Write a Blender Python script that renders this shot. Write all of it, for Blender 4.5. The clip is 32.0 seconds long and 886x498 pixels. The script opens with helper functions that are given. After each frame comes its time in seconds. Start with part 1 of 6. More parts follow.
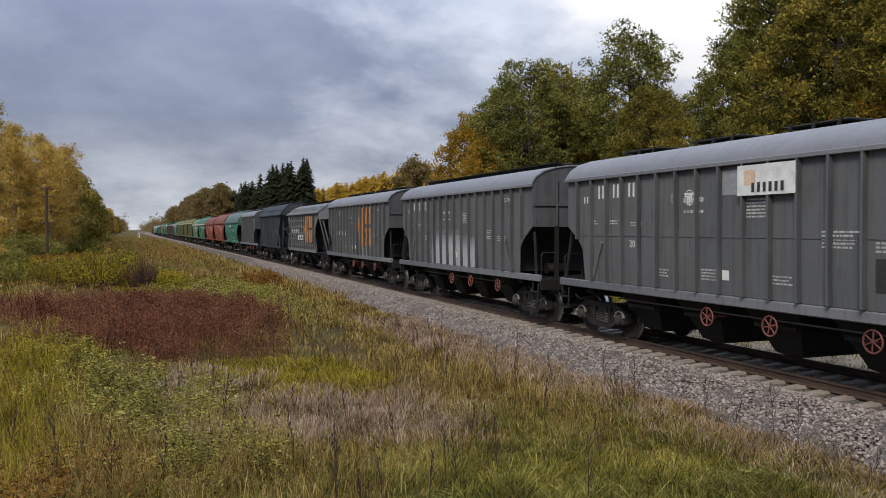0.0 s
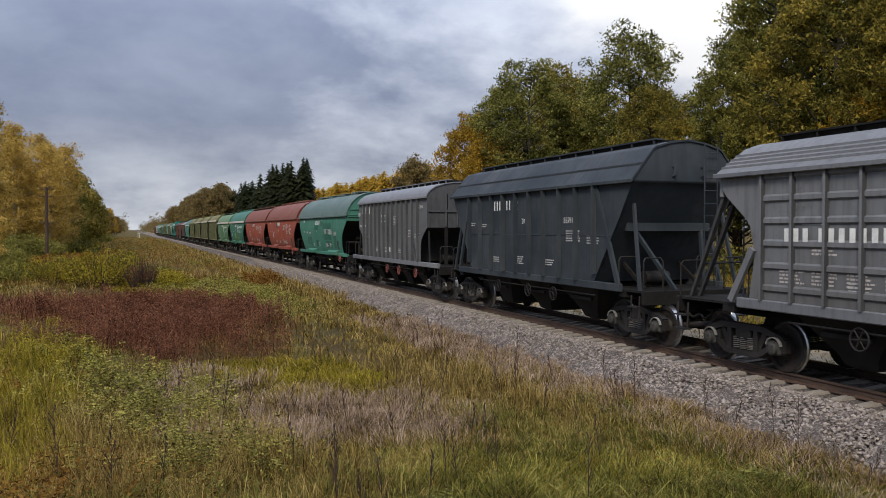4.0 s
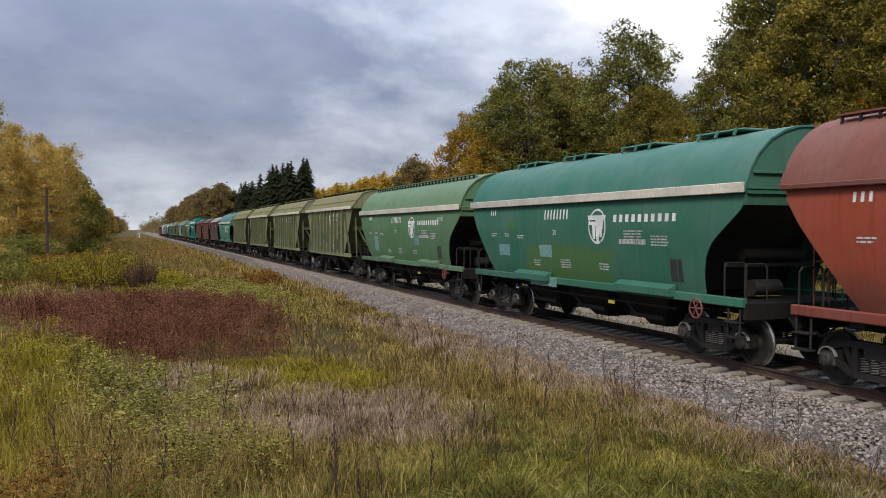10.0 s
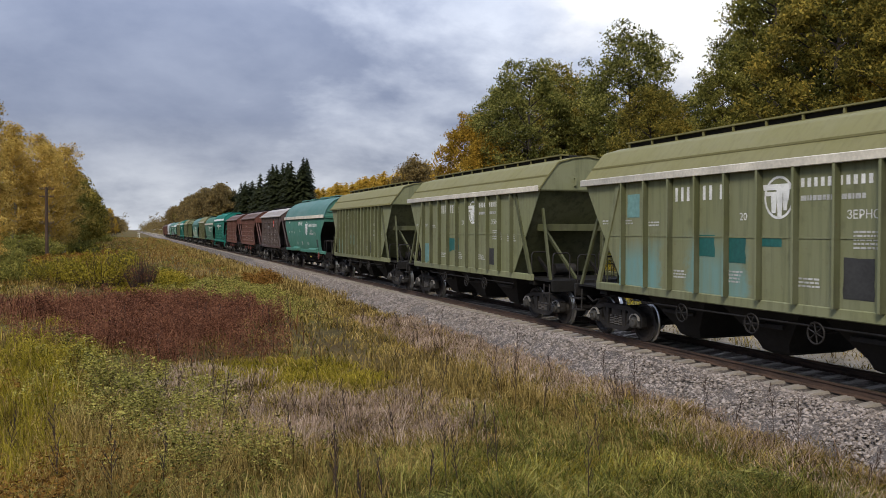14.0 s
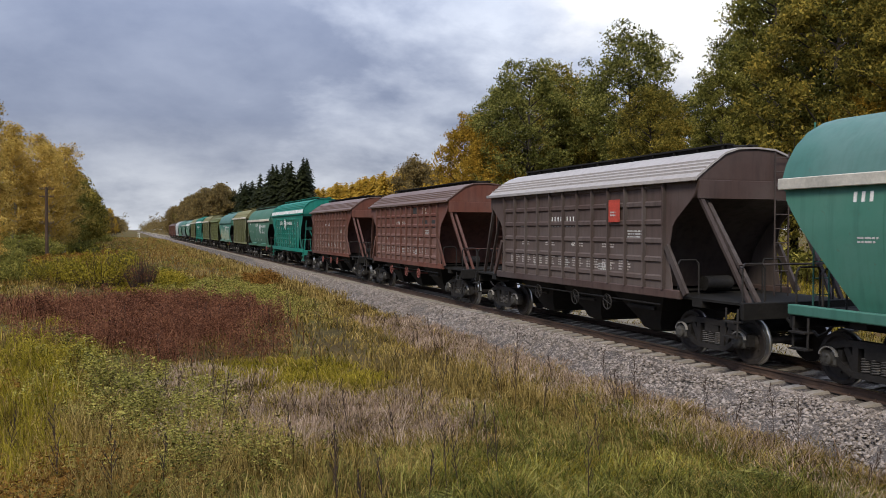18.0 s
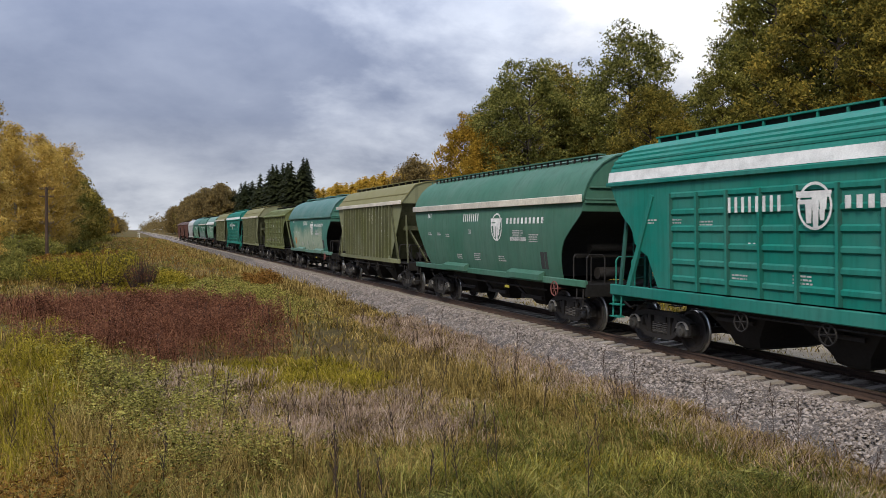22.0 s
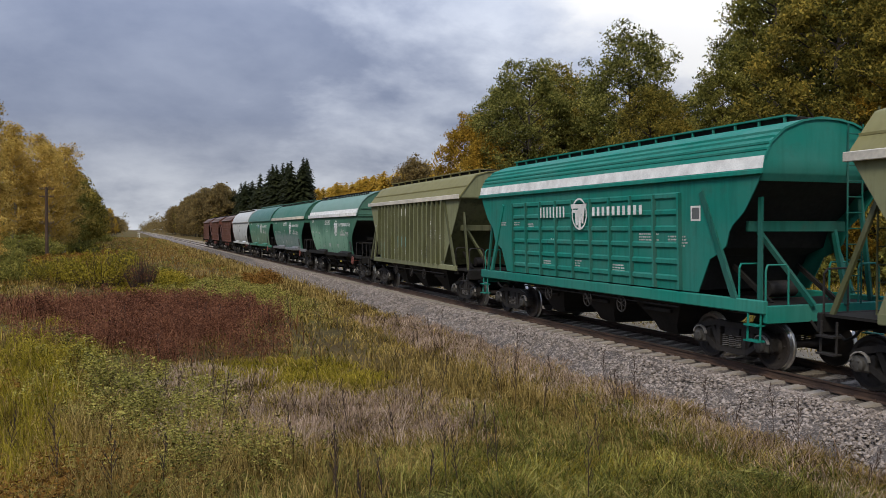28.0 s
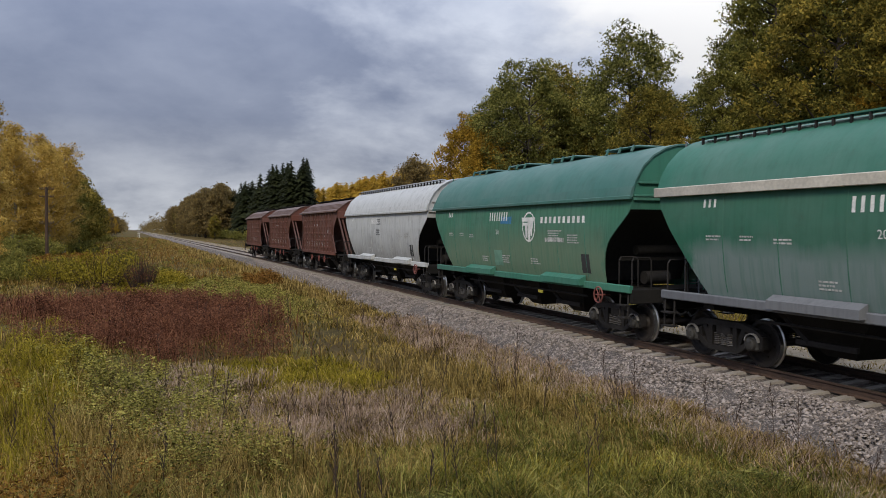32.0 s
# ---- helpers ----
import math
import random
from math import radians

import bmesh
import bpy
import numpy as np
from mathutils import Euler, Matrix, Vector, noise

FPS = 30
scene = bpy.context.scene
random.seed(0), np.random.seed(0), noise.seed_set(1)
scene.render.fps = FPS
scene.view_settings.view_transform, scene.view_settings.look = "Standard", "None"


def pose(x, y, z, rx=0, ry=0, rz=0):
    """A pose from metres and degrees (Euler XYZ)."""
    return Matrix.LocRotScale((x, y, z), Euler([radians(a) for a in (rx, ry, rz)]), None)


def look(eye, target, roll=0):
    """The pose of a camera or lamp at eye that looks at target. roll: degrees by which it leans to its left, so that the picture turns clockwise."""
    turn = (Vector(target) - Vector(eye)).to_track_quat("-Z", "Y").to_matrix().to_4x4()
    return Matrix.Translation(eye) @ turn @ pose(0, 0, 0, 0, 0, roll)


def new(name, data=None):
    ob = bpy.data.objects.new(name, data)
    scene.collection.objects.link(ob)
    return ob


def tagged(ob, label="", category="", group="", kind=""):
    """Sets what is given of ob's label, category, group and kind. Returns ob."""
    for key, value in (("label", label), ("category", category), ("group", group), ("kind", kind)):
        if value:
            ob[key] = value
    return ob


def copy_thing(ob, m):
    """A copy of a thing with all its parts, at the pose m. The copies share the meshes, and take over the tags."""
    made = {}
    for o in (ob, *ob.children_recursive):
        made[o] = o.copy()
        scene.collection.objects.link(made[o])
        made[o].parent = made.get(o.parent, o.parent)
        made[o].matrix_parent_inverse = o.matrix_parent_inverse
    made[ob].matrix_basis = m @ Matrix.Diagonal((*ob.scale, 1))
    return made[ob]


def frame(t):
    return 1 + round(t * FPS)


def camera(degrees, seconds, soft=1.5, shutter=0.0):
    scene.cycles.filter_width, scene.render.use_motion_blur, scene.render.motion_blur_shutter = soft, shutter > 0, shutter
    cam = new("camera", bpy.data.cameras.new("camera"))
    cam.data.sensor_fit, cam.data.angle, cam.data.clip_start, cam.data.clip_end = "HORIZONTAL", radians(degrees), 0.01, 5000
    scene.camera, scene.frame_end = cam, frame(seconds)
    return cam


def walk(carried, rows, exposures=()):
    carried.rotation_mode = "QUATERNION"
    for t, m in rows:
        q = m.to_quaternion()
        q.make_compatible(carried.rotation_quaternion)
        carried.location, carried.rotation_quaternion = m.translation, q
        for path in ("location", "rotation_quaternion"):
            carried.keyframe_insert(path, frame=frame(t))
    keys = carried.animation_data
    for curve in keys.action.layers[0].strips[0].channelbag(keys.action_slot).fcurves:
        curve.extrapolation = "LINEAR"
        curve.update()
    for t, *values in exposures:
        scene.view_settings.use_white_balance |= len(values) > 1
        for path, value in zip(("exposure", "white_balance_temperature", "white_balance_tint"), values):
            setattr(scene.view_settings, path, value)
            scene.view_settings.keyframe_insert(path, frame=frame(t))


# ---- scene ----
# ---- camera: stands still on the verge, 12.7 m from the track's centre line (x = 0, trains run along y) ----
EYE = Vector((-12.7, 0.0, 2.77))
YAW, TILT = radians(20.84), radians(1.363)
AIM = EYE + 10 * Vector((math.sin(YAW) * math.cos(TILT), math.cos(YAW) * math.cos(TILT), -math.sin(TILT)))
cam = camera(56.81, 32.0, soft=0.85, shutter=0.05)
walk(cam, [(0.0, look(EYE, AIM)), (32.0, look(EYE, AIM))], exposures=[(0.0, -0.1), (6.0, -0.08), (9.0, 0.0), (16.0, 0.02), (23.0, 0.04), (26.0, 0.0), (28.0, -0.14), (30.0, -0.16), (32.0, -0.25)])


# ---- node helpers ----
def nodes_of(tree):
    tree.nodes.clear()

    def node(kind, _values=None, **props):
        n = tree.nodes.new(kind)
        for k, v in props.items():
            setattr(n, k, v)
        for k, v in (_values or {}).items():
            if isinstance(v, bpy.types.NodeSocket):
                tree.links.new(v, n.inputs[k])
            else:
                n.inputs[k].default_value = v
        return n
    return node


def ramp(node, fac, stops):
    n = node("ShaderNodeValToRGB", {0: fac})
    e = n.color_ramp.elements
    while len(e) < len(stops):
        e.new(0.5)
    for s, (p, c) in zip(e, stops):
        s.position = p
        s.color = (*c, 1) if isinstance(c, tuple) else (c, c, c, 1)
    return n.outputs[0]


def mix(node, fac, a, b, blend="MIX"):
    n = node("ShaderNodeMix", data_type="RGBA", blend_type=blend)
    for i, v in ((0, fac), (6, a), (7, b)):
        if isinstance(v, bpy.types.NodeSocket):
            n.id_data.links.new(v, n.inputs[i])
        else:
            n.inputs[i].default_value = v if i == 0 else (*v, 1) if len(v) == 3 else v
    return n.outputs[2]


def calc(node, op, a, b=0.0):
    return node("ShaderNodeMath", {0: a, 1: b}, operation=op).outputs[0]


# ---- world: broken autumn cloud, with a bright stretch over the wood ----
SUN_UP, SUN_ROUND = radians(42), radians(220)      # elevation; angle from the track's direction, clockwise
SUN_WAY = Vector((math.sin(SUN_ROUND) * math.cos(SUN_UP), math.cos(SUN_ROUND) * math.cos(SUN_UP), math.sin(SUN_UP)))


THIN_WAY = Vector((math.sin(radians(41)) * math.cos(radians(20.5)), math.cos(radians(41)) * math.cos(radians(20.5)), math.sin(radians(20.5))))


def build_world():
    w = bpy.data.worlds.new("world")
    scene.world = w
    w.use_nodes = True
    node = nodes_of(w.node_tree)
    sky = node("ShaderNodeTexSky", sky_type="NISHITA", sun_disc=False, sun_elevation=SUN_UP, sun_rotation=SUN_ROUND,
               air_density=1.0, dust_density=2.0)
    blue = mix(node, 1.0, sky.outputs[0], (0.09, 0.09, 0.09), "MULTIPLY")
    way = node("ShaderNodeTexCoord").outputs["Generated"]
    sep = node("ShaderNodeSeparateXYZ", {0: way})
    up = calc(node, "ADD", calc(node, "MAXIMUM", sep.outputs[2], 0.0), 0.36)
    flat = node("ShaderNodeCombineXYZ", {0: calc(node, "DIVIDE", sep.outputs[0], up), 1: calc(node, "DIVIDE", sep.outputs[1], up), 2: 6.2})
    big = node("ShaderNodeTexNoise", {"Vector": flat.outputs[0], "Scale": 1.25, "Detail": 8.0, "Roughness": 0.5, "Distortion": 0.2})
    fine = node("ShaderNodeTexNoise", {"Vector": flat.outputs[0], "Scale": 3.4, "Detail": 8.0, "Roughness": 0.56, "Distortion": 0.1})
    # heavy cloud that thins out towards the brightness over the wood
    wide = node("ShaderNodeVectorMath", {0: way, 1: THIN_WAY}, operation="DOT_PRODUCT").outputs["Value"]
    n = calc(node, "ADD", calc(node, "MULTIPLY", big.outputs[0], 0.74), calc(node, "MULTIPLY", fine.outputs[0], 0.26))
    n = calc(node, "ADD", n, calc(node, "MULTIPLY", calc(node, "SUBTRACT", wide, 0.90), 0.36))
    grain = ramp(node, fine.outputs[0], [(0.34, 0.0), (0.66, 1.0)])
    heavy = mix(node, grain, (0.225, 0.268, 0.385), (0.315, 0.362, 0.485))
    veil = mix(node, grain, (0.40, 0.45, 0.575), (0.60, 0.65, 0.76))
    cloud = mix(node, ramp(node, n, [(0.445, 0.0), (0.50, 0.5), (0.56, 1.0)]), heavy, veil)
    # a thin, bright stretch of cloud over the wood, with torn edges
    torn = node("ShaderNodeVectorMath", {0: way, 1: node("ShaderNodeVectorMath", {0: node("ShaderNodeVectorMath", {0: fine.outputs[1], 1: (0.5, 0.5, 0.5)}, operation="SUBTRACT").outputs[0], "Scale": 0.26}, operation="SCALE").outputs[0]}, operation="ADD").outputs[0]
    torn = node("ShaderNodeVectorMath", {0: torn}, operation="NORMALIZE").outputs[0]
    dot = node("ShaderNodeVectorMath", {0: torn, 1: THIN_WAY}, operation="DOT_PRODUCT").outputs["Value"]
    glow = ramp(node, dot, [(0.968, 0.0), (0.979, 0.25), (0.988, 0.9), (1.0, 1.0)])
    cloud = mix(node, calc(node, "MULTIPLY", glow, ramp(node, n, [(0.38, 0.35), (0.47, 1.0)])), cloud, (0.88, 0.88, 0.89))
    low = ramp(node, sep.outputs[2], [(0.0, 1.0), (0.03, 0.85), (0.13, 0.0)])
    cloud = mix(node, calc(node, "MULTIPLY", low, ramp(node, fine.outputs[0], [(0.32, 0.4), (0.6, 1.0)])), cloud, (0.93, 0.97, 1.04))
    hole = ramp(node, fine.outputs[0], [(0.74, 0.0), (0.84, 0.5)])
    out = mix(node, hole, cloud, blue)
    # an overcast sky is brightest overhead
    rise = calc(node, "ADD", calc(node, "MULTIPLY", calc(node, "POWER", calc(node, "MAXIMUM", sep.outputs[2], 0.0), 1.3), 3.7), 0.74)
    bg = node("ShaderNodeBackground", {0: out, 1: rise})
    node("ShaderNodeOutputWorld", {0: bg.outputs[0]})
    lamp = bpy.data.lights.new("sun", "SUN")
    lamp.energy, lamp.angle, lamp.color = 3.0, radians(16), (1.0, 0.91, 0.75)
    s = new("sun", lamp)
    s.matrix_world = look(SUN_WAY * 100, (0, 0, 0))


build_world()


# ---- materials ----
MATS = {}


def surface(name, build):
    """A material whose build(node) gives colour, roughness, and optionally metal, height and bump strength."""
    if name in MATS:
        return MATS[name]
    m = bpy.data.materials.new(name)
    m.use_nodes = True
    node = nodes_of(m.node_tree)
    d = build(node)
    p = node("ShaderNodeBsdfPrincipled", {"Base Color": d["colour"] if not isinstance(d["colour"], tuple) else (*d["colour"], 1),
                                          "Roughness": d.get("rough", 0.6), "Metallic": d.get("metal", 0.0)})
    p.inputs["Specular IOR Level"].default_value = d.get("spec", 0.4)
    if "height" in d:
        b = node("ShaderNodeBump", {"Height": d["height"], "Strength": d.get("bump", 0.4), "Distance": d.get("deep", 0.02)})
        m.node_tree.links.new(b.outputs[0], p.inputs["Normal"])
    out = p.outputs[0]
    if d.get("thin"):
        t = node("ShaderNodeBsdfTranslucent", {0: d["thin"]})
        out = node("ShaderNodeMixShader", {0: 0.36, 1: out, 2: t.outputs[0]}).outputs[0]
    node("ShaderNodeOutputMaterial", {0: out})
    MATS[name] = m
    return m


def place(node, scale=(1, 1, 1), shift=False):
    """Object coordinates, stretched, and shifted by a random amount for each object."""
    c = node("ShaderNodeTexCoord").outputs["Object"]
    if shift:
        r = node("ShaderNodeObjectInfo").outputs["Random"]
        c = node("ShaderNodeVectorMath", {0: c, 1: node("ShaderNodeVectorMath", {0: (37.0, 53.0, 19.0), "Scale": r}, operation="SCALE").outputs[0]}, operation="ADD").outputs[0]
    return node("ShaderNodeMapping", {0: c, 3: scale}).outputs[0]


def noise_of(node, where, scale, detail=4.0, rough=0.55):
    return node("ShaderNodeTexNoise", {"Vector": where, "Scale": scale, "Detail": detail, "Roughness": rough}).outputs[0]


def paint(name, colour, dirt=0.5, rust=0.12, faded=0.35, rough=0.5, gloss=0.13, washes=()):
    """Weathered wagon paint: faded patches, rain streaks, blotches, rust specks. washes: rows of a colour brushed or run over the
    side, from the height z_full, where it covers, to z_none, between s0 and s1 along it, and how much it covers and wavers."""
    def build(node):
        c = tuple(colour)
        pale = tuple(0.7 * v + 0.09 for v in c)
        dark = tuple(0.45 * v + 0.006 for v in c)
        w = place(node, shift=True)
        col = mix(node, calc(node, "MULTIPLY", ramp(node, noise_of(node, w, 0.55, 5), [(0.38, 0.0), (0.68, 1.0)]), faded), c, pale)
        streak = noise_of(node, place(node, (3.0, 5.0, 0.35), True), 1.6, 5, 0.6)
        col = mix(node, calc(node, "MULTIPLY", ramp(node, streak, [(0.47, 0.0), (0.7, 1.0)]), dirt), col, dark)
        blot = noise_of(node, w, 2.3, 6, 0.65)
        col = mix(node, calc(node, "MULTIPLY", ramp(node, blot, [(0.55, 0.0), (0.75, 1.0)]), dirt * 0.7), col, (0.05, 0.043, 0.036))
        spot = noise_of(node, w, 9.0, 5, 0.7)
        col = mix(node, calc(node, "MULTIPLY", ramp(node, spot, [(0.63, 0.0), (0.72, 1.0)]), rust * 3), col, (0.10, 0.045, 0.022))
        if washes:
            at = node("ShaderNodeSeparateXYZ", {0: place(node)})
            runs = noise_of(node, place(node, (1.0, 4.0, 0.25), True), 2.0, 5, 0.65)
            broad = noise_of(node, w, 0.5, 3)
        for tint, z_full, z_none, s0, s1, cover, waver in washes:
            up = calc(node, "ADD", at.outputs[2], calc(node, "ADD", calc(node, "MULTIPLY", calc(node, "SUBTRACT", runs, 0.5), waver * 1.6), calc(node, "MULTIPLY", calc(node, "SUBTRACT", broad, 0.5), waver * 2.2)))
            f = ramp(node, calc(node, "DIVIDE", calc(node, "SUBTRACT", up, z_full), z_none - z_full), [(0.0, 1.0), (1.0, 0.0)])
            for edge, way in ((s0, -1.0), (s1, 1.0)):
                e = calc(node, "ADD", calc(node, "MULTIPLY", calc(node, "ADD", at.outputs[1], edge), way), calc(node, "MULTIPLY", calc(node, "SUBTRACT", blot, 0.5), 1.2))
                f = calc(node, "MULTIPLY", f, ramp(node, calc(node, "ADD", e, 0.25), [(0.1, 0.0), (0.4, 1.0)]))
            f = calc(node, "MULTIPLY", calc(node, "MULTIPLY", f, ramp(node, runs, [(0.3, 0.55), (0.55, 1.0)])), cover)
            col = mix(node, f, col, tint)
        r = calc(node, "ADD", calc(node, "MULTIPLY", blot, 0.3), rough)
        return {"colour": col, "rough": r, "height": noise_of(node, w, 3.0, 3), "bump": 0.18, "deep": 0.03, "spec": gloss}
    return surface(name, build)


def plain(name, colour, rough=0.6, metal=0.0, scale=6.0, vary=0.35, bump=0.2, spec=0.4):
    """A simple surface with blotches at two scales."""
    def build(node):
        w = place(node, shift=True)
        n = calc(node, "ADD", calc(node, "MULTIPLY", noise_of(node, w, scale * 0.2, 4), 0.6), calc(node, "MULTIPLY", noise_of(node, w, scale * 3, 4), 0.4))
        col = mix(node, ramp(node, n, [(0.35, 0.0), (0.65, 1.0)]), tuple(v * (1 - vary) for v in colour), tuple(min(1, v * (1 + vary)) for v in colour))
        return {"colour": col, "rough": rough, "metal": metal, "height": n, "bump": bump, "deep": 0.01, "spec": spec}
    return surface(name, build)


def leafy(name, a, b, c, thin=True, scale=0.35, own=0.55, gloss=0.06):
    """Leaves or blades: each its own mixture of three colours, drifting over the place in patches."""
    def build(node):
        isl = node("ShaderNodeNewGeometry").outputs["Random Per Island"]
        w = node("ShaderNodeNewGeometry").outputs["Position"]
        patch = calc(node, "ADD", calc(node, "MULTIPLY", ramp(node, noise_of(node, w, scale, 5), [(0.38, 0.0), (0.62, 1.0)]), 0.55),
                     calc(node, "MULTIPLY", ramp(node, noise_of(node, w, scale * 6, 4), [(0.36, 0.0), (0.64, 1.0)]), 0.45))
        f = calc(node, "ADD", calc(node, "MULTIPLY", isl, own), calc(node, "MULTIPLY", patch, 1 - own))
        col = ramp(node, f, [(0.15, a), (0.5, b), (0.85, c)])
        return {"colour": col, "rough": 0.8 - gloss, "spec": gloss, "thin": col if thin else None}
    return surface(name, build)


# ---- mesh helpers ----
class Shape:
    """Vertices and faces of one mesh in the making."""

    def __init__(self):
        self.v, self.f = [], []

    def add(self, v, f):
        n = len(self.v)
        self.v += [tuple(p) for p in v]
        self.f += [tuple(n + i for i in q) for q in f]
        return self

    def box(self, x0, x1, y0, y1, z0, z1):
        v = [(x, y, z) for x in (x0, x1) for y in (y0, y1) for z in (z0, z1)]
        return self.add(v, [(0, 1, 3, 2), (4, 6, 7, 5), (0, 4, 5, 1), (2, 3, 7, 6), (0, 2, 6, 4), (1, 5, 7, 3)])

    def chamfered(self, x0, x1, y0, y1, z0, z1, c):
        """A box with its edges along y and its ends cut at 45 degrees."""
        def ring(y, i):
            return [(x0 + i, y, z0 + c), (x0 + c, y, z0 + i), (x1 - c, y, z0 + i), (x1 - i, y, z0 + c), (x1 - i, y, z1 - c), (x1 - c, y, z1 - i), (x0 + c, y, z1 - i), (x0 + i, y, z1 - c)]
        return self.loft([ring(y0, c * 0.6), ring(y0 + c, 0), ring(y1 - c, 0), ring(y1, c * 0.6)])

    def loft(self, rings, closed=True, caps=True):
        m = len(rings[0])
        v = [p for r in rings for p in r]
        f = [(i * m + j, i * m + (j + 1) % m, (i + 1) * m + (j + 1) % m, (i + 1) * m + j) for i in range(len(rings) - 1) for j in range(m if closed else m - 1)]
        if caps and closed:
            f += [tuple(range(m))[::-1], tuple((len(rings) - 1) * m + j for j in range(m))]
        return self.add(v, f)

    def rod(self, a, b, r, n=6, r2=None):
        a, b = Vector(a), Vector(b)
        q = (b - a).to_track_quat("Z", "Y")
        r2 = r if r2 is None else r2
        rings = []
        for p, s in ((a, r), (b, r2)):
            rings.append([p + q @ Vector((s * math.cos(2 * math.pi * k / n), s * math.sin(2 * math.pi * k / n), 0)) for k in range(n)])
        return self.loft(rings)

    def pipe(self, pts, r, n=6):
        for a, b in zip(pts, pts[1:]):
            self.rod(a, b, r, n)
        return self

    def beam(self, a, b, w, h, up=(0, 0, 1)):
        """A bar of w x h from a to b."""
        a, b = Vector(a), Vector(b)
        d = (b - a).normalized()
        s = d.cross(Vector(up))
        s = s.normalized() * w / 2 if s.length > 1e-4 else Vector((w / 2, 0, 0))
        t = s.cross(d).normalized() * h / 2
        return self.loft([[p - s - t, p + s - t, p + s + t, p - s + t] for p in (a, b)])

    def ring(self, centre, r, thick, n=16, axis="x"):
        rings = []
        for k in range(n + 1):
            a = 2 * math.pi * k / n
            out = []
            for i in range(5):
                b = 2 * math.pi * i / 5
                rr, o = r + thick * math.cos(b), thick * math.sin(b)
                out.append(Vector(centre) + Vector((o, rr * math.cos(a), rr * math.sin(a))))
            rings.append(out)
        return self.loft(rings, caps=False)

    def turned(self, profile, n=20):
        """A body turned about the x axis; profile: rows of x, radius."""
        return self.loft([[(x, r * math.cos(2 * math.pi * k / n), r * math.sin(2 * math.pi * k / n)) for k in range(n)] for x, r in profile])

    def mesh(self, name, material, smooth=35):
        me = bpy.data.meshes.new(name)
        me.from_pydata(self.v, [], self.f)
        me.materials.append(material)
        if smooth:
            me.shade_smooth()
            me.set_sharp_from_angle(angle=radians(smooth))
        me.update()
        return me


def part(name, shape, material, parent, label="", smooth=35):
    """Links a shape, or a ready mesh, as one mesh object under a thing or a part."""
    me = shape if isinstance(shape, bpy.types.Mesh) else shape.mesh(name, material, smooth)
    ob = new(name, me)
    ob.parent = parent
    if label:
        tagged(ob, label)
    return ob


def cloud_mesh(name, verts, faces, material, smooth=False):
    """A big mesh straight from arrays: verts (n, 3), faces (m, 3 or 4)."""
    me = bpy.data.meshes.new(name)
    k = faces.shape[1]
    me.vertices.add(len(verts))
    me.vertices.foreach_set("co", np.ascontiguousarray(verts, dtype=np.float32).ravel())
    me.loops.add(faces.size)
    me.loops.foreach_set("vertex_index", np.ascontiguousarray(faces, dtype=np.int32).ravel())
    me.polygons.add(len(faces))
    me.polygons.foreach_set("loop_start", np.arange(0, faces.size, k, dtype=np.int32))
    if smooth:
        me.polygons.foreach_set("use_smooth", np.ones(len(faces), dtype=bool))
    me.materials.append(material)
    me.update(calc_edges=True)
    me.validate()
    return me


# ---- ground ----
def ground_z(x, y):
    """Height of the meadow and the formation, relative to the top of the rails."""
    x, y = np.asarray(x, float), np.asarray(y, float)
    z = np.interp(x, [-400, -60, -30, -16, -7, -4.2, -2.7, 2.9, 8, 20, 60, 400], [0.3, -0.3, -0.55, -0.5, -0.62, -0.72, -0.78, -0.78, -0.6, -0.35, 0.2, 0.6])
    z = z + 0.95 * np.exp(-((x + 14.5) / 5.5) ** 2 - ((y - 3.0) / 9.0) ** 2)
    fade = np.clip((np.abs(x) - 2.9) / 2.5, 0, 1)
    z = z + fade * (0.07 * np.sin(x * 0.9 + 0.4 * y) * np.cos(y * 0.55) + 0.1 * np.sin(0.23 * x + 1.7) * np.sin(0.19 * y))
    return z


def steps(lo, hi, fine_lo, fine_hi, d):
    """Grid lines: d apart within the fine stretch, widening beyond it."""
    out = list(np.arange(fine_lo, fine_hi, d))
    a, s = fine_lo, d
    while a > lo:
        s *= 1.35
        a -= s
        out.insert(0, a)
    a, s = fine_hi, d
    while a < hi:
        out.append(a)
        s *= 1.35
        a += s
    out.append(a)
    return np.array(out)


def soil(node):
    w = place(node)
    n = noise_of(node, w, 0.35, 6, 0.6)
    m = noise_of(node, w, 7.0, 5, 0.7)
    far = noise_of(node, w, 0.06, 4)
    col = ramp(node, n, [(0.32, (0.05, 0.036, 0.012)), (0.5, (0.085, 0.065, 0.02)), (0.68, (0.13, 0.09, 0.032))])
    col = mix(node, ramp(node, m, [(0.4, 0.7), (0.62, 0.0)]), col, (0.022, 0.016, 0.007))
    col = mix(node, ramp(node, far, [(0.42, 0.0), (0.6, 0.8)]), col, (0.12, 0.07, 0.025))
    col = mix(node, ramp(node, noise_of(node, place(node, (1.0, 0.35, 1.0)), 0.5, 6, 0.65), [(0.48, 0.0), (0.62, 0.75)]), col, (0.10, 0.095, 0.02))
    return {"colour": col, "rough": 0.95, "height": m, "bump": 0.8, "deep": 0.06, "spec": 0.1}


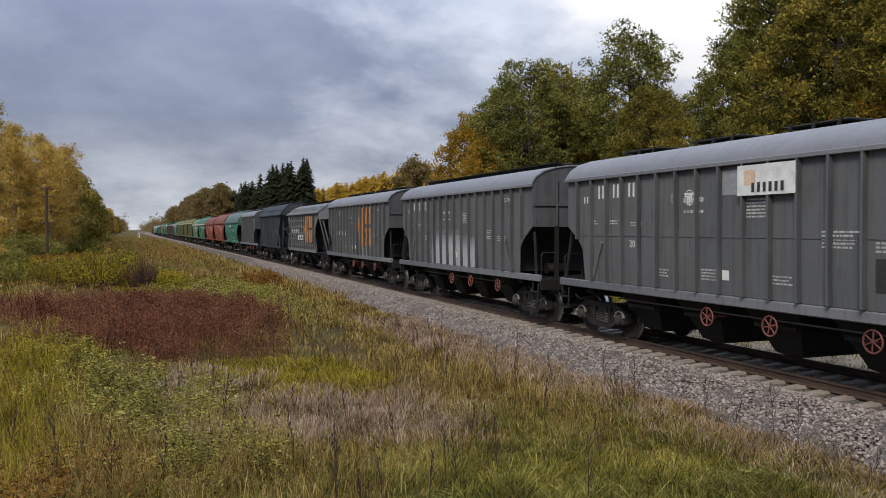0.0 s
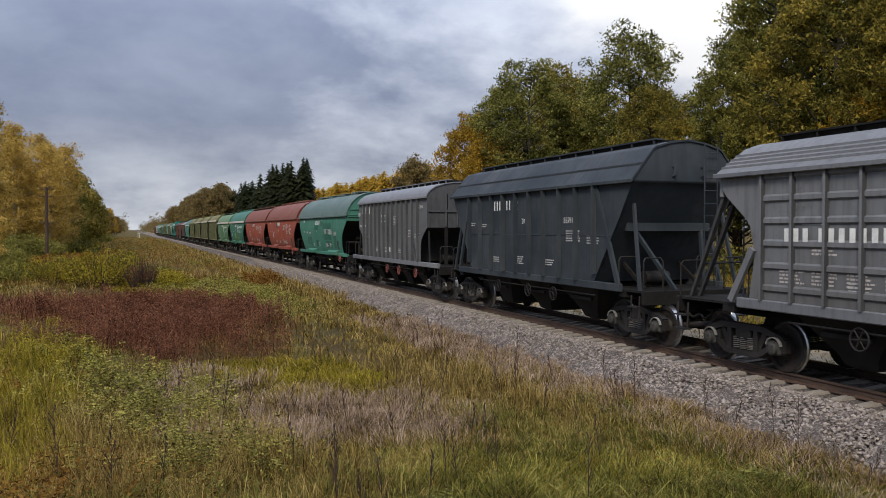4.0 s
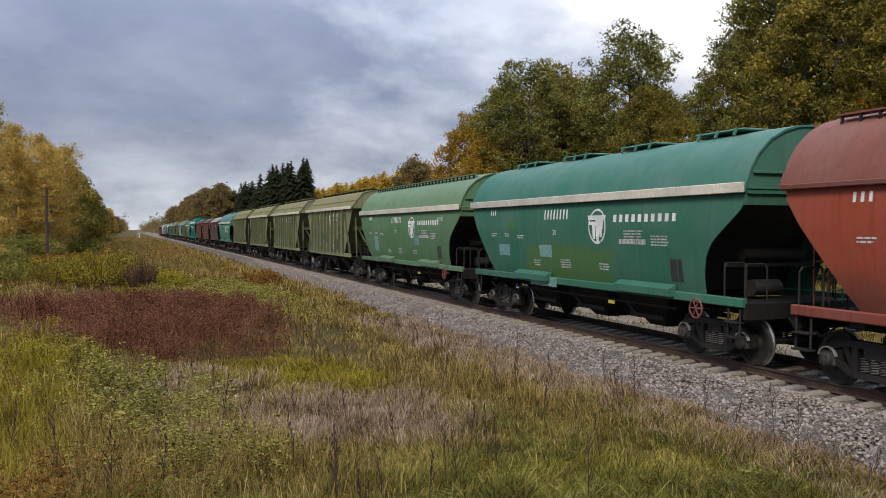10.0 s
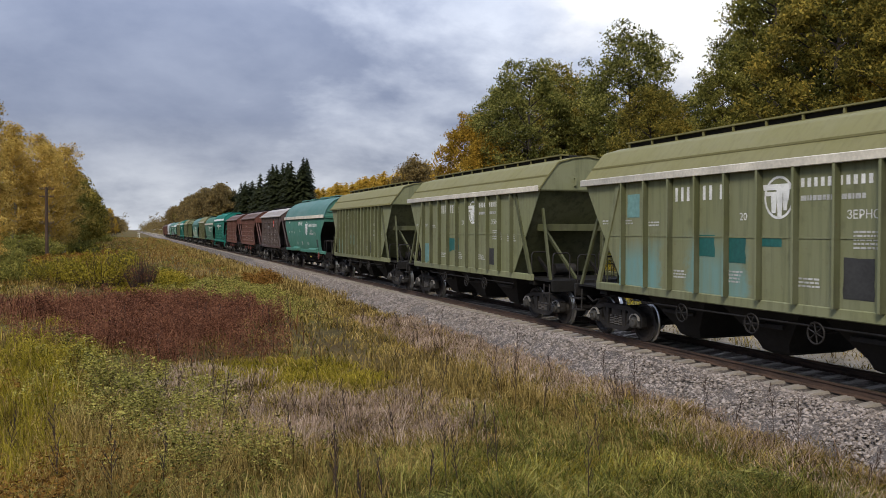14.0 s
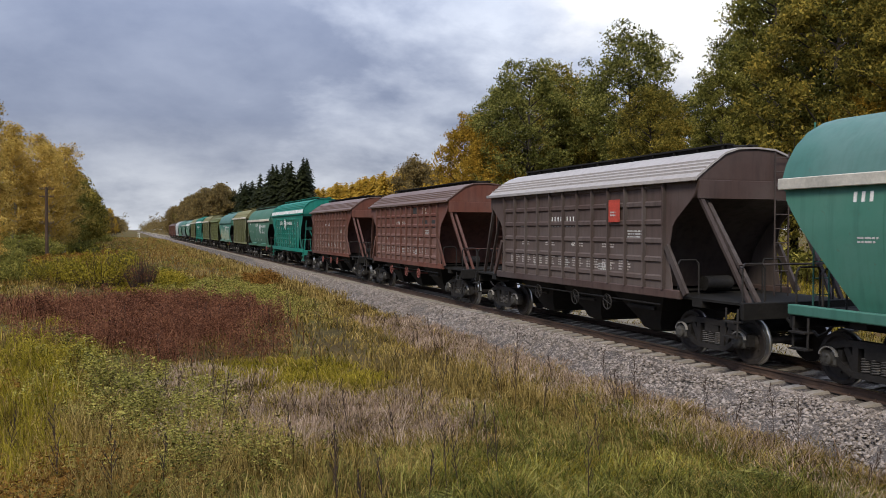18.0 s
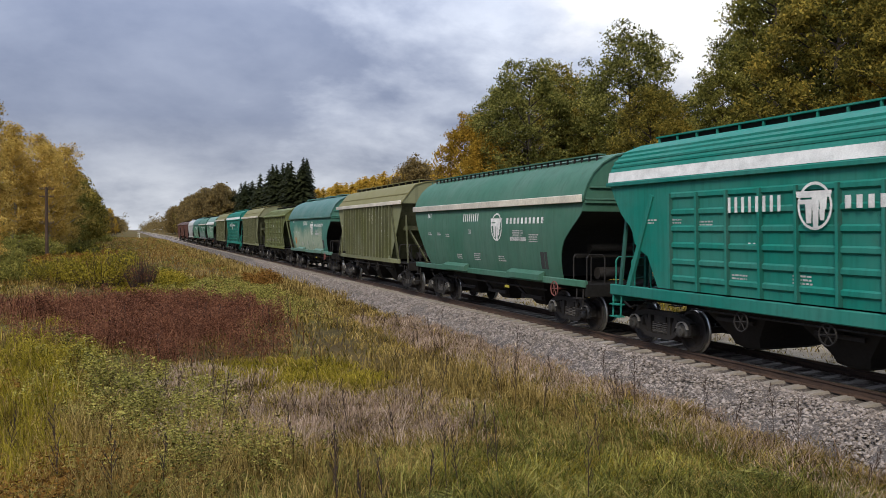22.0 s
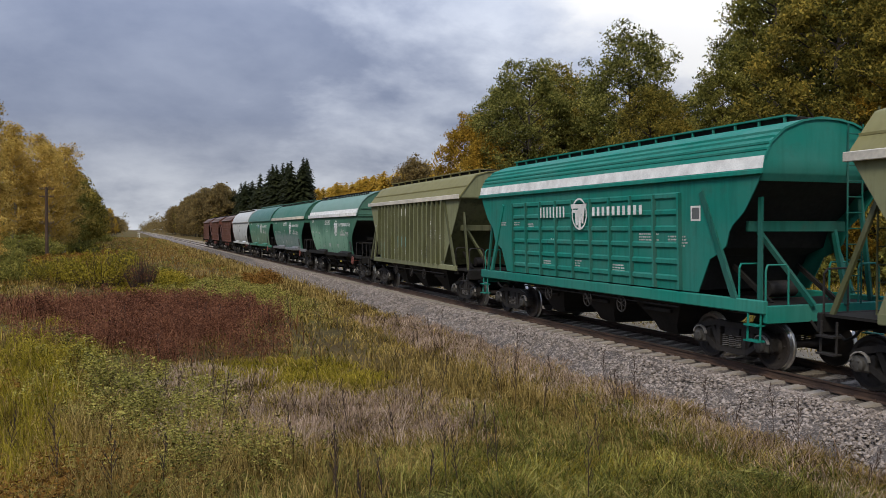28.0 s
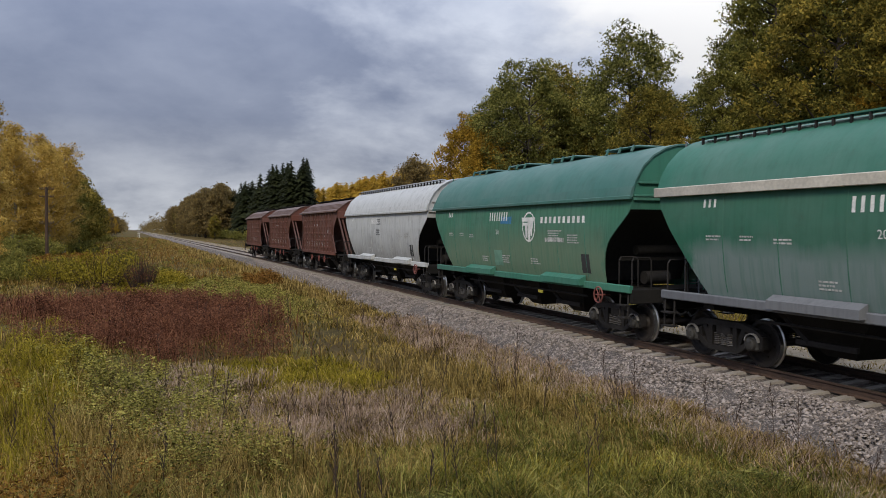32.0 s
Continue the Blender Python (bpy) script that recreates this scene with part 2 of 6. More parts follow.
def build_ground():
    xs, ys = steps(-2500, 2500, -40, 30, 0.7), steps(-1500, 4500, -10, 90, 0.9)
    gx, gy = np.meshgrid(xs, ys)
    v = np.stack([gx, gy, ground_z(gx, gy)], -1).reshape(-1, 3)
    i = np.arange((len(ys) - 1) * len(xs)).reshape(len(ys) - 1, len(xs))[:, :-1].ravel()
    f = np.stack([i, i + 1, i + 1 + len(xs), i + len(xs)], 1)
    g = new("ground", cloud_mesh("ground", v, f, surface("meadow_soil", soil), True))
    tagged(g, "autumn meadow of dry and green grass", "ground", kind="structure")


build_ground()


# ---- railway: ballast, sleepers, rails ----
def crushed(node):
    w = place(node)
    vor = node("ShaderNodeTexVoronoi", {"Vector": w, "Scale": 24.0})
    stone = ramp(node, vor.outputs["Distance"], [(0.0, 1.0), (0.55, 0.0)])
    tone = node("ShaderNodeSeparateColor", {0: vor.outputs["Color"]}).outputs[0]
    col = ramp(node, tone, [(0.0, (0.13, 0.108, 0.094)), (0.5, (0.235, 0.195, 0.168)), (1.0, (0.37, 0.315, 0.275))])
    # gaps between stones are darkened in the colour, as painted shade
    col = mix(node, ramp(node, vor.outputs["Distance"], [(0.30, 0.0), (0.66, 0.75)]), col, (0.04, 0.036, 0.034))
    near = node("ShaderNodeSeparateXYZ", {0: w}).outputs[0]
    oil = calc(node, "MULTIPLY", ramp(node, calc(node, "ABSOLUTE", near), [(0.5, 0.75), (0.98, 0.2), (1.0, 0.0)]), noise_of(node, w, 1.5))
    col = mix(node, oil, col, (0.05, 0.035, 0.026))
    return {"colour": col, "rough": 0.9, "height": stone, "bump": 1.0, "deep": 0.05, "spec": 0.2}


BALLAST = [(-2.9, -0.85), (-2.55, -0.62), (-1.8, -0.235), (-1.42, -0.215), (1.42, -0.215), (1.8, -0.25), (2.7, -0.66), (3.05, -0.85)]


def ballast_z(x):
    return np.interp(x, [p[0] for p in BALLAST], [p[1] for p in BALLAST])


TRACK_FROM, TRACK_TO = -60.0, 2600.0


def build_track():
    rng = np.random.default_rng(3)
    xs = np.array([-2.9, -2.75, -2.58, -2.4, -2.15, -1.95, -1.8, -1.6, -1.42, 1.42, 1.6, 1.9, 2.4, 2.75, 3.05])
    ys = steps(TRACK_FROM, TRACK_TO, -10, 45, 0.3)
    gx, gy = np.meshgrid(xs, ys)
    z = ballast_z(gx) + 0.035 * rng.standard_normal(gx.shape) * (np.abs(gx) > 1.5)
    gx = gx + 0.04 * rng.standard_normal(gx.shape) * (np.abs(gx) > 2)
    v = np.stack([gx, gy, z], -1).reshape(-1, 3)
    n = len(xs)
    i = np.arange((len(ys) - 1) * n).reshape(len(ys) - 1, n)[:, :-1].ravel()
    f = np.stack([i, i + 1, i + 1 + n, i + n], 1)
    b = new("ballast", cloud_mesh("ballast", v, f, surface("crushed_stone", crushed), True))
    tagged(b, "grey crushed stone ballast under the railway track", "ballast", kind="structure")
    # loose stones on the shoulder nearest to the viewer
    m = 52000
    sx = -1.33 - 1.5 * rng.random(m)
    sy = 4 + 76 * rng.random(m) ** 1.6
    r = 0.017 + 0.022 * rng.random(m) ** 1.3
    base = np.array([(1, 0, 0), (-1, 0, 0), (0, 1, 0), (0, -1, 0), (0, 0, 1), (0, 0, -1)], float)
    pts = base[None] * r[:, None, None] * (0.7 + 0.6 * rng.random((m, 6, 1))) * np.array([1.35, 0.95, 0.75]) + 0.007 * rng.standard_normal((m, 6, 3))
    a = rng.random(m) * 6.28
    c, s = np.cos(a)[:, None], np.sin(a)[:, None]
    pts = np.stack([pts[..., 0] * c - pts[..., 1] * s, pts[..., 0] * s + pts[..., 1] * c, pts[..., 2]], -1)
    pts += np.stack([sx, sy, ballast_z(sx) + r * 0.55], -1)[:, None]
    tri = np.array([(0, 2, 4), (2, 1, 4), (1, 3, 4), (3, 0, 4), (0, 3, 5), (1, 2, 5)])
    fc = (tri[None] + 6 * np.arange(m)[:, None, None]).reshape(-1, 3)

    def chip(node):
        t = node("ShaderNodeNewGeometry").outputs["Random Per Island"]
        return {"colour": ramp(node, t, [(0.0, (0.10, 0.082, 0.07)), (0.5, (0.22, 0.182, 0.155)), (1.0, (0.37, 0.315, 0.275))]), "rough": 0.85}
    st = new("ballast_stones", cloud_mesh("ballast_stones", pts.reshape(-1, 3), fc, surface("stone_chips", chip)))
    tagged(st, "loose grey crushed stones on the ballast shoulder", "stones", kind="stuff")
    # rails and sleepers
    track = tagged(new("railway_track"), "single railway track with rusty rails on concrete sleepers", "track", kind="structure")

    def rail_paint(node):
        w = place(node)
        col = ramp(node, noise_of(node, place(node, (6, 0.6, 6)), 3.0, 5), [(0.35, (0.035, 0.022, 0.016)), (0.65, (0.085, 0.05, 0.034))])
        top = ramp(node, node("ShaderNodeSeparateXYZ", {0: node("ShaderNodeNewGeometry").outputs["Normal"]}).outputs[2], [(0.9, 0.0), (0.97, 1.0)])
        high = ramp(node, calc(node, "ADD", node("ShaderNodeSeparateXYZ", {0: w}).outputs[2], 0.03), [(0.012, 0.0), (0.02, 1.0)])
        k = calc(node, "MULTIPLY", top, high)
        return {"colour": mix(node, k, col, (0.32, 0.31, 0.30)), "rough": calc(node, "SUBTRACT", 0.8, calc(node, "MULTIPLY", k, 0.5)), "metal": k}
    rm = surface("rail_steel", rail_paint)
    half = [(-0.075, -0.18), (0.075, -0.18), (0.075, -0.168), (0.012, -0.14), (0.01, -0.055), (0.036, -0.042), (0.037, -0.008), (0.03, 0.0), (-0.03, 0.0), (-0.037, -0.008), (-0.036, -0.042), (-0.01, -0.055), (-0.012, -0.14), (-0.075, -0.168)]
    for x in (-0.7975, 0.7975):
        part("rail", Shape().loft([[(x + a, y, b) for a, b in half] for y in (TRACK_FROM, -5, 20, 60, 150, 400, TRACK_TO)]), rm, track, "rusty steel rail with a bright running surface")
    conc = plain("sleeper_concrete", (0.25, 0.22, 0.185), 0.9, scale=9)
    sh = Shape()
    for x in (-1, 1):
        sh.loft([[(x * 1.36, -0.13, -0.36), (x * 1.36, 0.13, -0.36), (x * 1.36, 0.09, -0.2), (x * 1.36, -0.09, -0.2)],
                 [(x * 1.0, -0.14, -0.36), (x * 1.0, 0.14, -0.36), (x * 1.0, 0.09, -0.165), (x * 1.0, -0.09, -0.165)],
                 [(x * 0.6, -0.14, -0.36), (x * 0.6, 0.14, -0.36), (x * 0.6, 0.09, -0.165), (x * 0.6, -0.09, -0.165)],
                 [(0, -0.12, -0.36), (0, 0.12, -0.36), (0, 0.08, -0.215), (0, -0.08, -0.215)]][::x])
    sleeper = sh.mesh("sleeper", conc, 30)
    clip = Shape()
    for x in (-0.7975, 0.7975):
        for d in (-1, 1):
            clip.box(x + d * 0.08 - 0.03, x + d * 0.08 + 0.03, -0.05, 0.05, -0.17, -0.145)
            clip.rod((x + d * 0.10, 0, -0.17), (x + d * 0.10, 0, -0.11), 0.013, 5)
    clip_mesh = clip.mesh("fastening", plain("rusty_clip", (0.07, 0.042, 0.03), 0.85), 30)
    k = 0
    y = -12.0
    while k < 300:
        s = part("sleeper", sleeper, conc, track)
        s.location = (0.02 * math.sin(k * 2.3), y, 0)
        s.rotation_euler = (0, 0, 0.012 * math.sin(k * 5.1))
        if y < 40:
            part("fastening", clip_mesh, None, s)
        y += 0.545
        k += 1
    ys = np.arange(y, 700, 0.545)
    vs = np.array([p.co[:] for p in sleeper.vertices])
    fs = [tuple(p.vertices) for p in sleeper.polygons]
    quads = np.array([q for q in fs if len(q) == 4])
    allv = (vs[None] + np.stack([0 * ys, ys, 0 * ys], -1)[:, None]).reshape(-1, 3)
    allf = (quads[None] + len(vs) * np.arange(len(ys))[:, None, None]).reshape(-1, 4)
    far = part("sleeper_run", cloud_mesh("sleeper_run", allv, allf, conc), conc, track, "concrete sleepers running on into the distance")
    tagged(far, kind="stuff")


build_track()


def build_path():
    """A strip of sandy gravel along the far side of the track."""
    def sand(node):
        w = place(node)
        n = noise_of(node, w, 1.2, 6, 0.65)
        m = noise_of(node, w, 22.0, 4, 0.7)
        col = ramp(node, n, [(0.35, (0.21, 0.165, 0.11)), (0.6, (0.32, 0.265, 0.19))])
        col = mix(node, ramp(node, m, [(0.42, 0.5), (0.6, 0.0)]), col, (0.10, 0.085, 0.06))
        return {"colour": col, "rough": 0.95, "height": m, "bump": 0.6, "deep": 0.03, "spec": 0.1}
    xs, ys = np.array([2.6, 3.4, 4.4, 5.6, 6.6, 7.4]), steps(TRACK_FROM, 1200, -10, 60, 0.8)
    gx, gy = np.meshgrid(xs, ys)
    wob = 0.3 * np.sin(gy * 0.7) * (gx > 7)
    v = np.stack([gx + wob, gy, ground_z(gx + wob, gy) + np.where(gx > 7, -0.05, 0.06)], -1).reshape(-1, 3)
    n = len(xs)
    i = np.arange((len(ys) - 1) * n).reshape(len(ys) - 1, n)[:, :-1].ravel()
    f = np.stack([i, i + 1, i + 1 + n, i + n], 1)
    tagged(new("gravel_path", cloud_mesh("gravel_path", v, f, surface("sandy_gravel", sand), True)), "sandy gravel path along the railway", "path", kind="structure")


build_path()


# ---- the train ----
BLACK = plain("underframe_black", (0.012, 0.011, 0.010), 0.8, scale=5, vary=0.5, spec=0.2)
GRIME = plain("bogie_grime", (0.017, 0.015, 0.014), 0.7, scale=7, vary=0.6, spec=0.3)
STEEL = plain("bright_tread", (0.55, 0.54, 0.52), 0.3, metal=1.0, scale=8, vary=0.15)
WHEEL = plain("wheel_brown", (0.022, 0.018, 0.016), 0.7, scale=3, vary=0.5, spec=0.3)
PALE = plain("stencil_white", (0.62, 0.62, 0.60), 0.7, scale=14, vary=0.25, bump=0.05)
STENCIL = plain("faded_stencil", (0.40, 0.40, 0.385), 0.7, scale=14, vary=0.4, bump=0.05)
# near-black for the end recesses: their shade is put into the colour
RECESS_SHADE = plain("recess_shade_plate", (0.020, 0.019, 0.018), 0.85, scale=3, vary=0.5)
REDWHEEL = plain("faded_red_paint", (0.17, 0.055, 0.045), 0.7, scale=7, vary=0.4)

PITCH = 14.524
TYPES = {
    # side: half width and height from the sill up to the eave; roof: on up to the ridge; cut: inset of the side's end by height
    "ribbed": dict(long=12.4, side=[(1.53, 1.45), (1.55, 2.0), (1.55, 2.72), (1.55, 3.4), (1.55, 4.08)],
                   roof=[(1.61, 4.08), (1.58, 4.2), (1.46, 4.36), (1.2, 4.53), (0.8, 4.65), (0.4, 4.71), (0, 4.73)],
                   cut=[(1.45, 0.88), (2.2, 0.80), (2.45, 0.62), (2.85, 0.0), (4.1, 0.0)], recess=0.45, wall=2.85),
    "hopper": dict(long=11.92, side=[(1.55, 1.42), (1.55, 2.2), (1.55, 3.0), (1.55, 3.94)],
                   roof=[(1.64, 3.93), (1.60, 4.0), (1.30, 4.38), (1.02, 4.72), (0.96, 4.77), (0.5, 4.90), (0, 4.96)],
                   cut=[(1.42, 1.75), (2.2, 1.2), (3.0, 0.62), (3.94, 0.0)], recess=0.0, wall=3.9),
    "round": dict(long=13.45, side=[(1.46, 1.42), (1.53, 1.7), (1.58, 2.05), (1.62, 2.45), (1.64, 2.85), (1.62, 3.2), (1.58, 3.54)],
                  roof=[(1.66, 3.53), (1.63, 3.62), (1.52, 3.95), (1.32, 4.28), (1.02, 4.56), (0.65, 4.75), (0.3, 4.84), (0, 4.86)],
                  cut=[(1.42, 1.3), (1.85, 1.25), (2.2, 1.15), (2.5, 0.95), (2.8, 0.55), (3.0, 0.28), (3.2, 0.05), (3.54, 0.0)],
                  rear=[(1.42, 1.55), (2.1, 1.0), (2.8, 0.42), (3.3, 0.05), (3.54, 0.0)], recess=0.8, wall=3.25),
    "lattice": dict(long=10.6, side=[(1.52, 1.42), (1.52, 2.2), (1.52, 3.0), (1.52, 3.84)],
                    roof=[(1.62, 3.84), (1.58, 3.9), (1.22, 4.17), (0.85, 4.42), (0.5, 4.53), (0, 4.56)],
                    cut=[(1.42, 0.85), (2.3, 1.0), (2.9, 0.85), (3.5, 0.1), (3.84, 0.0)], recess=0.3, wall=3.45),
    "tall": dict(long=13.2, side=[(1.52, 1.45), (1.54, 2.2), (1.56, 3.0), (1.58, 3.86)],
                 roof=[(1.62, 3.86), (1.57, 4.15), (1.40, 4.46), (1.08, 4.72), (0.65, 4.88), (0.3, 4.94), (0, 4.95)],
                 cut=[(1.45, 1.9), (2.2, 1.5), (2.35, 1.05), (2.8, 0.9), (3.1, 0.5), (3.6, 0.15), (3.86, 0.0)], recess=0.45, wall=3.7),
}


def along(rows, z):
    return float(np.interp(z, [r[0] for r in rows], [r[1] for r in rows]))


def half_width(t, z):
    return float(np.interp(z, [p[1] for p in t["side"]], [p[0] for p in t["side"]]))


def bogie_parts(parent, y):
    """A three-piece bogie: two cast side frames on springs, four axle boxes, two wheelsets. Returns the wheelsets."""
    b = new("bogie", BOGIE["bolster"])
    b.parent, b.location = parent, (0, y, 0)
    tagged(b, "cast steel three-piece bogie black with brake dust")
    for s in (-1, 1):
        o = part("side_frame", BOGIE["side_frame"], None, b)
        o.location = (s * 1.02, 0, 0)
        for k in (-0.2, 0.0, 0.2):
            o = part("spring", BOGIE["spring"], None, b)
            o.location = (s * 1.02, k, 0)
        for k in (-0.925, 0.925):
            o = part("axle_box", BOGIE["axle_box"], None, b)
            o.location, o.rotation_euler = (s * 1.02, k, 0.475), (0, 0, 0 if s < 0 else math.pi)
    sets = []
    for k in (-0.925, 0.925):
        o = part("wheelset", BOGIE["wheelset"], None, b, "steel wheels on their axle with worn bright rims")
        o.location = (0, k, 0.475)
        sets.append((o, k))
    return sets


def build_bogie():
    global BOGIE
    BOGIE = {}
    sh = Shape().chamfered(-1.1, 1.1, -0.22, 0.22, 0.52, 0.80, 0.05)
    sh.rod((0, 0, 0.75), (0, 0, 0.95), 0.25, 12)
    for k in (-0.42, 0.42):
        sh.beam((-0.8, k, 0.38), (0.8, k, 0.38), 0.08, 0.12)
    BOGIE["bolster"] = sh.mesh("bolster", GRIME)
    sh = Shape()
    w = 0.07
    # top chord, sloping tension members, spring seat and pedestals
    top = [(-1.12, 0.62), (-0.95, 0.70), (-0.55, 0.80), (0.55, 0.80), (0.95, 0.70), (1.12, 0.62)]
    for (y0, z0), (y1, z1) in zip(top, top[1:]):
        sh.beam((0, y0, z0), (0, y1, z1), 0.17, 0.12)
    low = [(-0.98, 0.58), (-0.45, 0.27), (0.45, 0.27), (0.98, 0.58)]
    for (y0, z0), (y1, z1) in zip(low, low[1:]):
        sh.beam((0, y0, z0), (0, y1, z1), 0.18, 0.11)
    for y in (-0.38, 0.38):
        sh.beam((0, y, 0.28), (0, y, 0.80), 0.16, 0.12, up=(0, 1, 0))
    for y in (-1.13, 1.13):
        sh.beam((0, y, 0.64), (0, y, 0.40), 0.15, 0.09, up=(0, 1, 0))
    for k in (-1, 1):
        sh.beam((0, k * 0.62, 0.74), (0, k * 0.42, 0.36), 0.12, 0.10, up=(1, 0, 0))
    for y in (-0.70, 0.70):
        sh.beam((0, y, 0.66), (0, y, 0.42), 0.15, 0.08, up=(0, 1, 0))
    BOGIE["side_frame"] = sh.mesh("side_frame", GRIME)
    sh = Shape()
    rings = []
    for i in range(49):
        q = i / 48 * 6 * 2 * math.pi
        out, mid = Vector((math.cos(q), math.sin(q), 0)), Vector((0.085 * math.cos(q), 0.085 * math.sin(q), 0.33 + 0.26 * i / 48))
        rings.append([mid + 0.017 * (math.cos(w) * out + math.sin(w) * Vector((0, 0, 1))) for w in (0, 1.571, 3.142, 4.712)])
    sh.loft(rings)
    BOGIE["spring"] = sh.mesh("spring", plain("spring_steel", (0.07, 0.064, 0.06), 0.6))
    sh = Shape().chamfered(-0.13, 0.10, -0.16, 0.16, -0.13, 0.15, 0.04)
    sh.turned([(-0.22, 0.03), (-0.21, 0.10), (-0.19, 0.125), (-0.12, 0.13)], 12)
    for k in range(4):
        q = math.pi / 4 + k * math.pi / 2
        sh.rod((-0.235, 0.09 * math.cos(q), 0.09 * math.sin(q)), (-0.2, 0.09 * math.cos(q), 0.09 * math.sin(q)), 0.016, 6)
    plain_faces = len(sh.f)
    rings = []
    for k in range(9):
        cy, cz = math.cos(math.pi * (k + 0.6) / 9.2), math.sin(math.pi * (k + 0.6) / 9.2)
        rings.append([(x, r * cy, 0.02 + r * cz) for x, r in ((-0.15, 0.185), (-0.09, 0.185), (-0.09, 0.205), (-0.15, 0.205))])
    sh.loft(rings)
    me = sh.mesh("axle_box", plain("axle_box_grey", (0.04, 0.038, 0.035), 0.6, scale=6, vary=0.45))
    me.materials.append(plain("worn_pedestal_steel", (0.22, 0.21, 0.20), 0.5, scale=9, vary=0.5))
    for f in me.polygons:
        f.material_index = 1 if f.index >= plain_faces else 0
    BOGIE["axle_box"] = me
    sh = Shape()
    sh.rod((-1.05, 0, 0), (1.05, 0, 0), 0.08, 12)
    for s in (-1, 1):
        rows = [(0.725, 0.12), (0.725, 0.50), (0.735, 0.508), (0.755, 0.505), (0.762, 0.485), (0.77, 0.477), (0.855, 0.472), (0.86, 0.45), (0.86, 0.40), (0.82, 0.36), (0.80, 0.20), (0.87, 0.14), (0.87, 0.10)]
        sh.turned([(s * x, r) for x, r in rows], 26)
        for k in range(6):
            q = k * math.pi / 3
            sh.rod((s * 0.80, 0.27 * math.cos(q), 0.27 * math.sin(q)), (s * 0.83, 0.27 * math.cos(q), 0.27 * math.sin(q)), 0.022, 6)
    me = sh.mesh("wheelset", WHEEL)
    me.materials.append(STEEL)
    for p in me.polygons:
        c = p.center
        r = math.hypot(c.y, c.z)
        if r > 0.468:
            p.material_index = 1
    BOGIE["wheelset"] = me


build_bogie()


def inset(t, s, z):
    """How far the side stops short of the end at height z; s: -1 in front, 1 behind."""
    return along(t.get("rear", t["cut"]) if s > 0 else t["cut"], z)


RIBS = {"ribbed": (17, 0.70, 0.075), "hopper": (10, 0.915, 0.085), "lattice": (12, 0.76, 0.09), "tall": (10, 0.92, 0.10), "round": (0, 1, 0)}


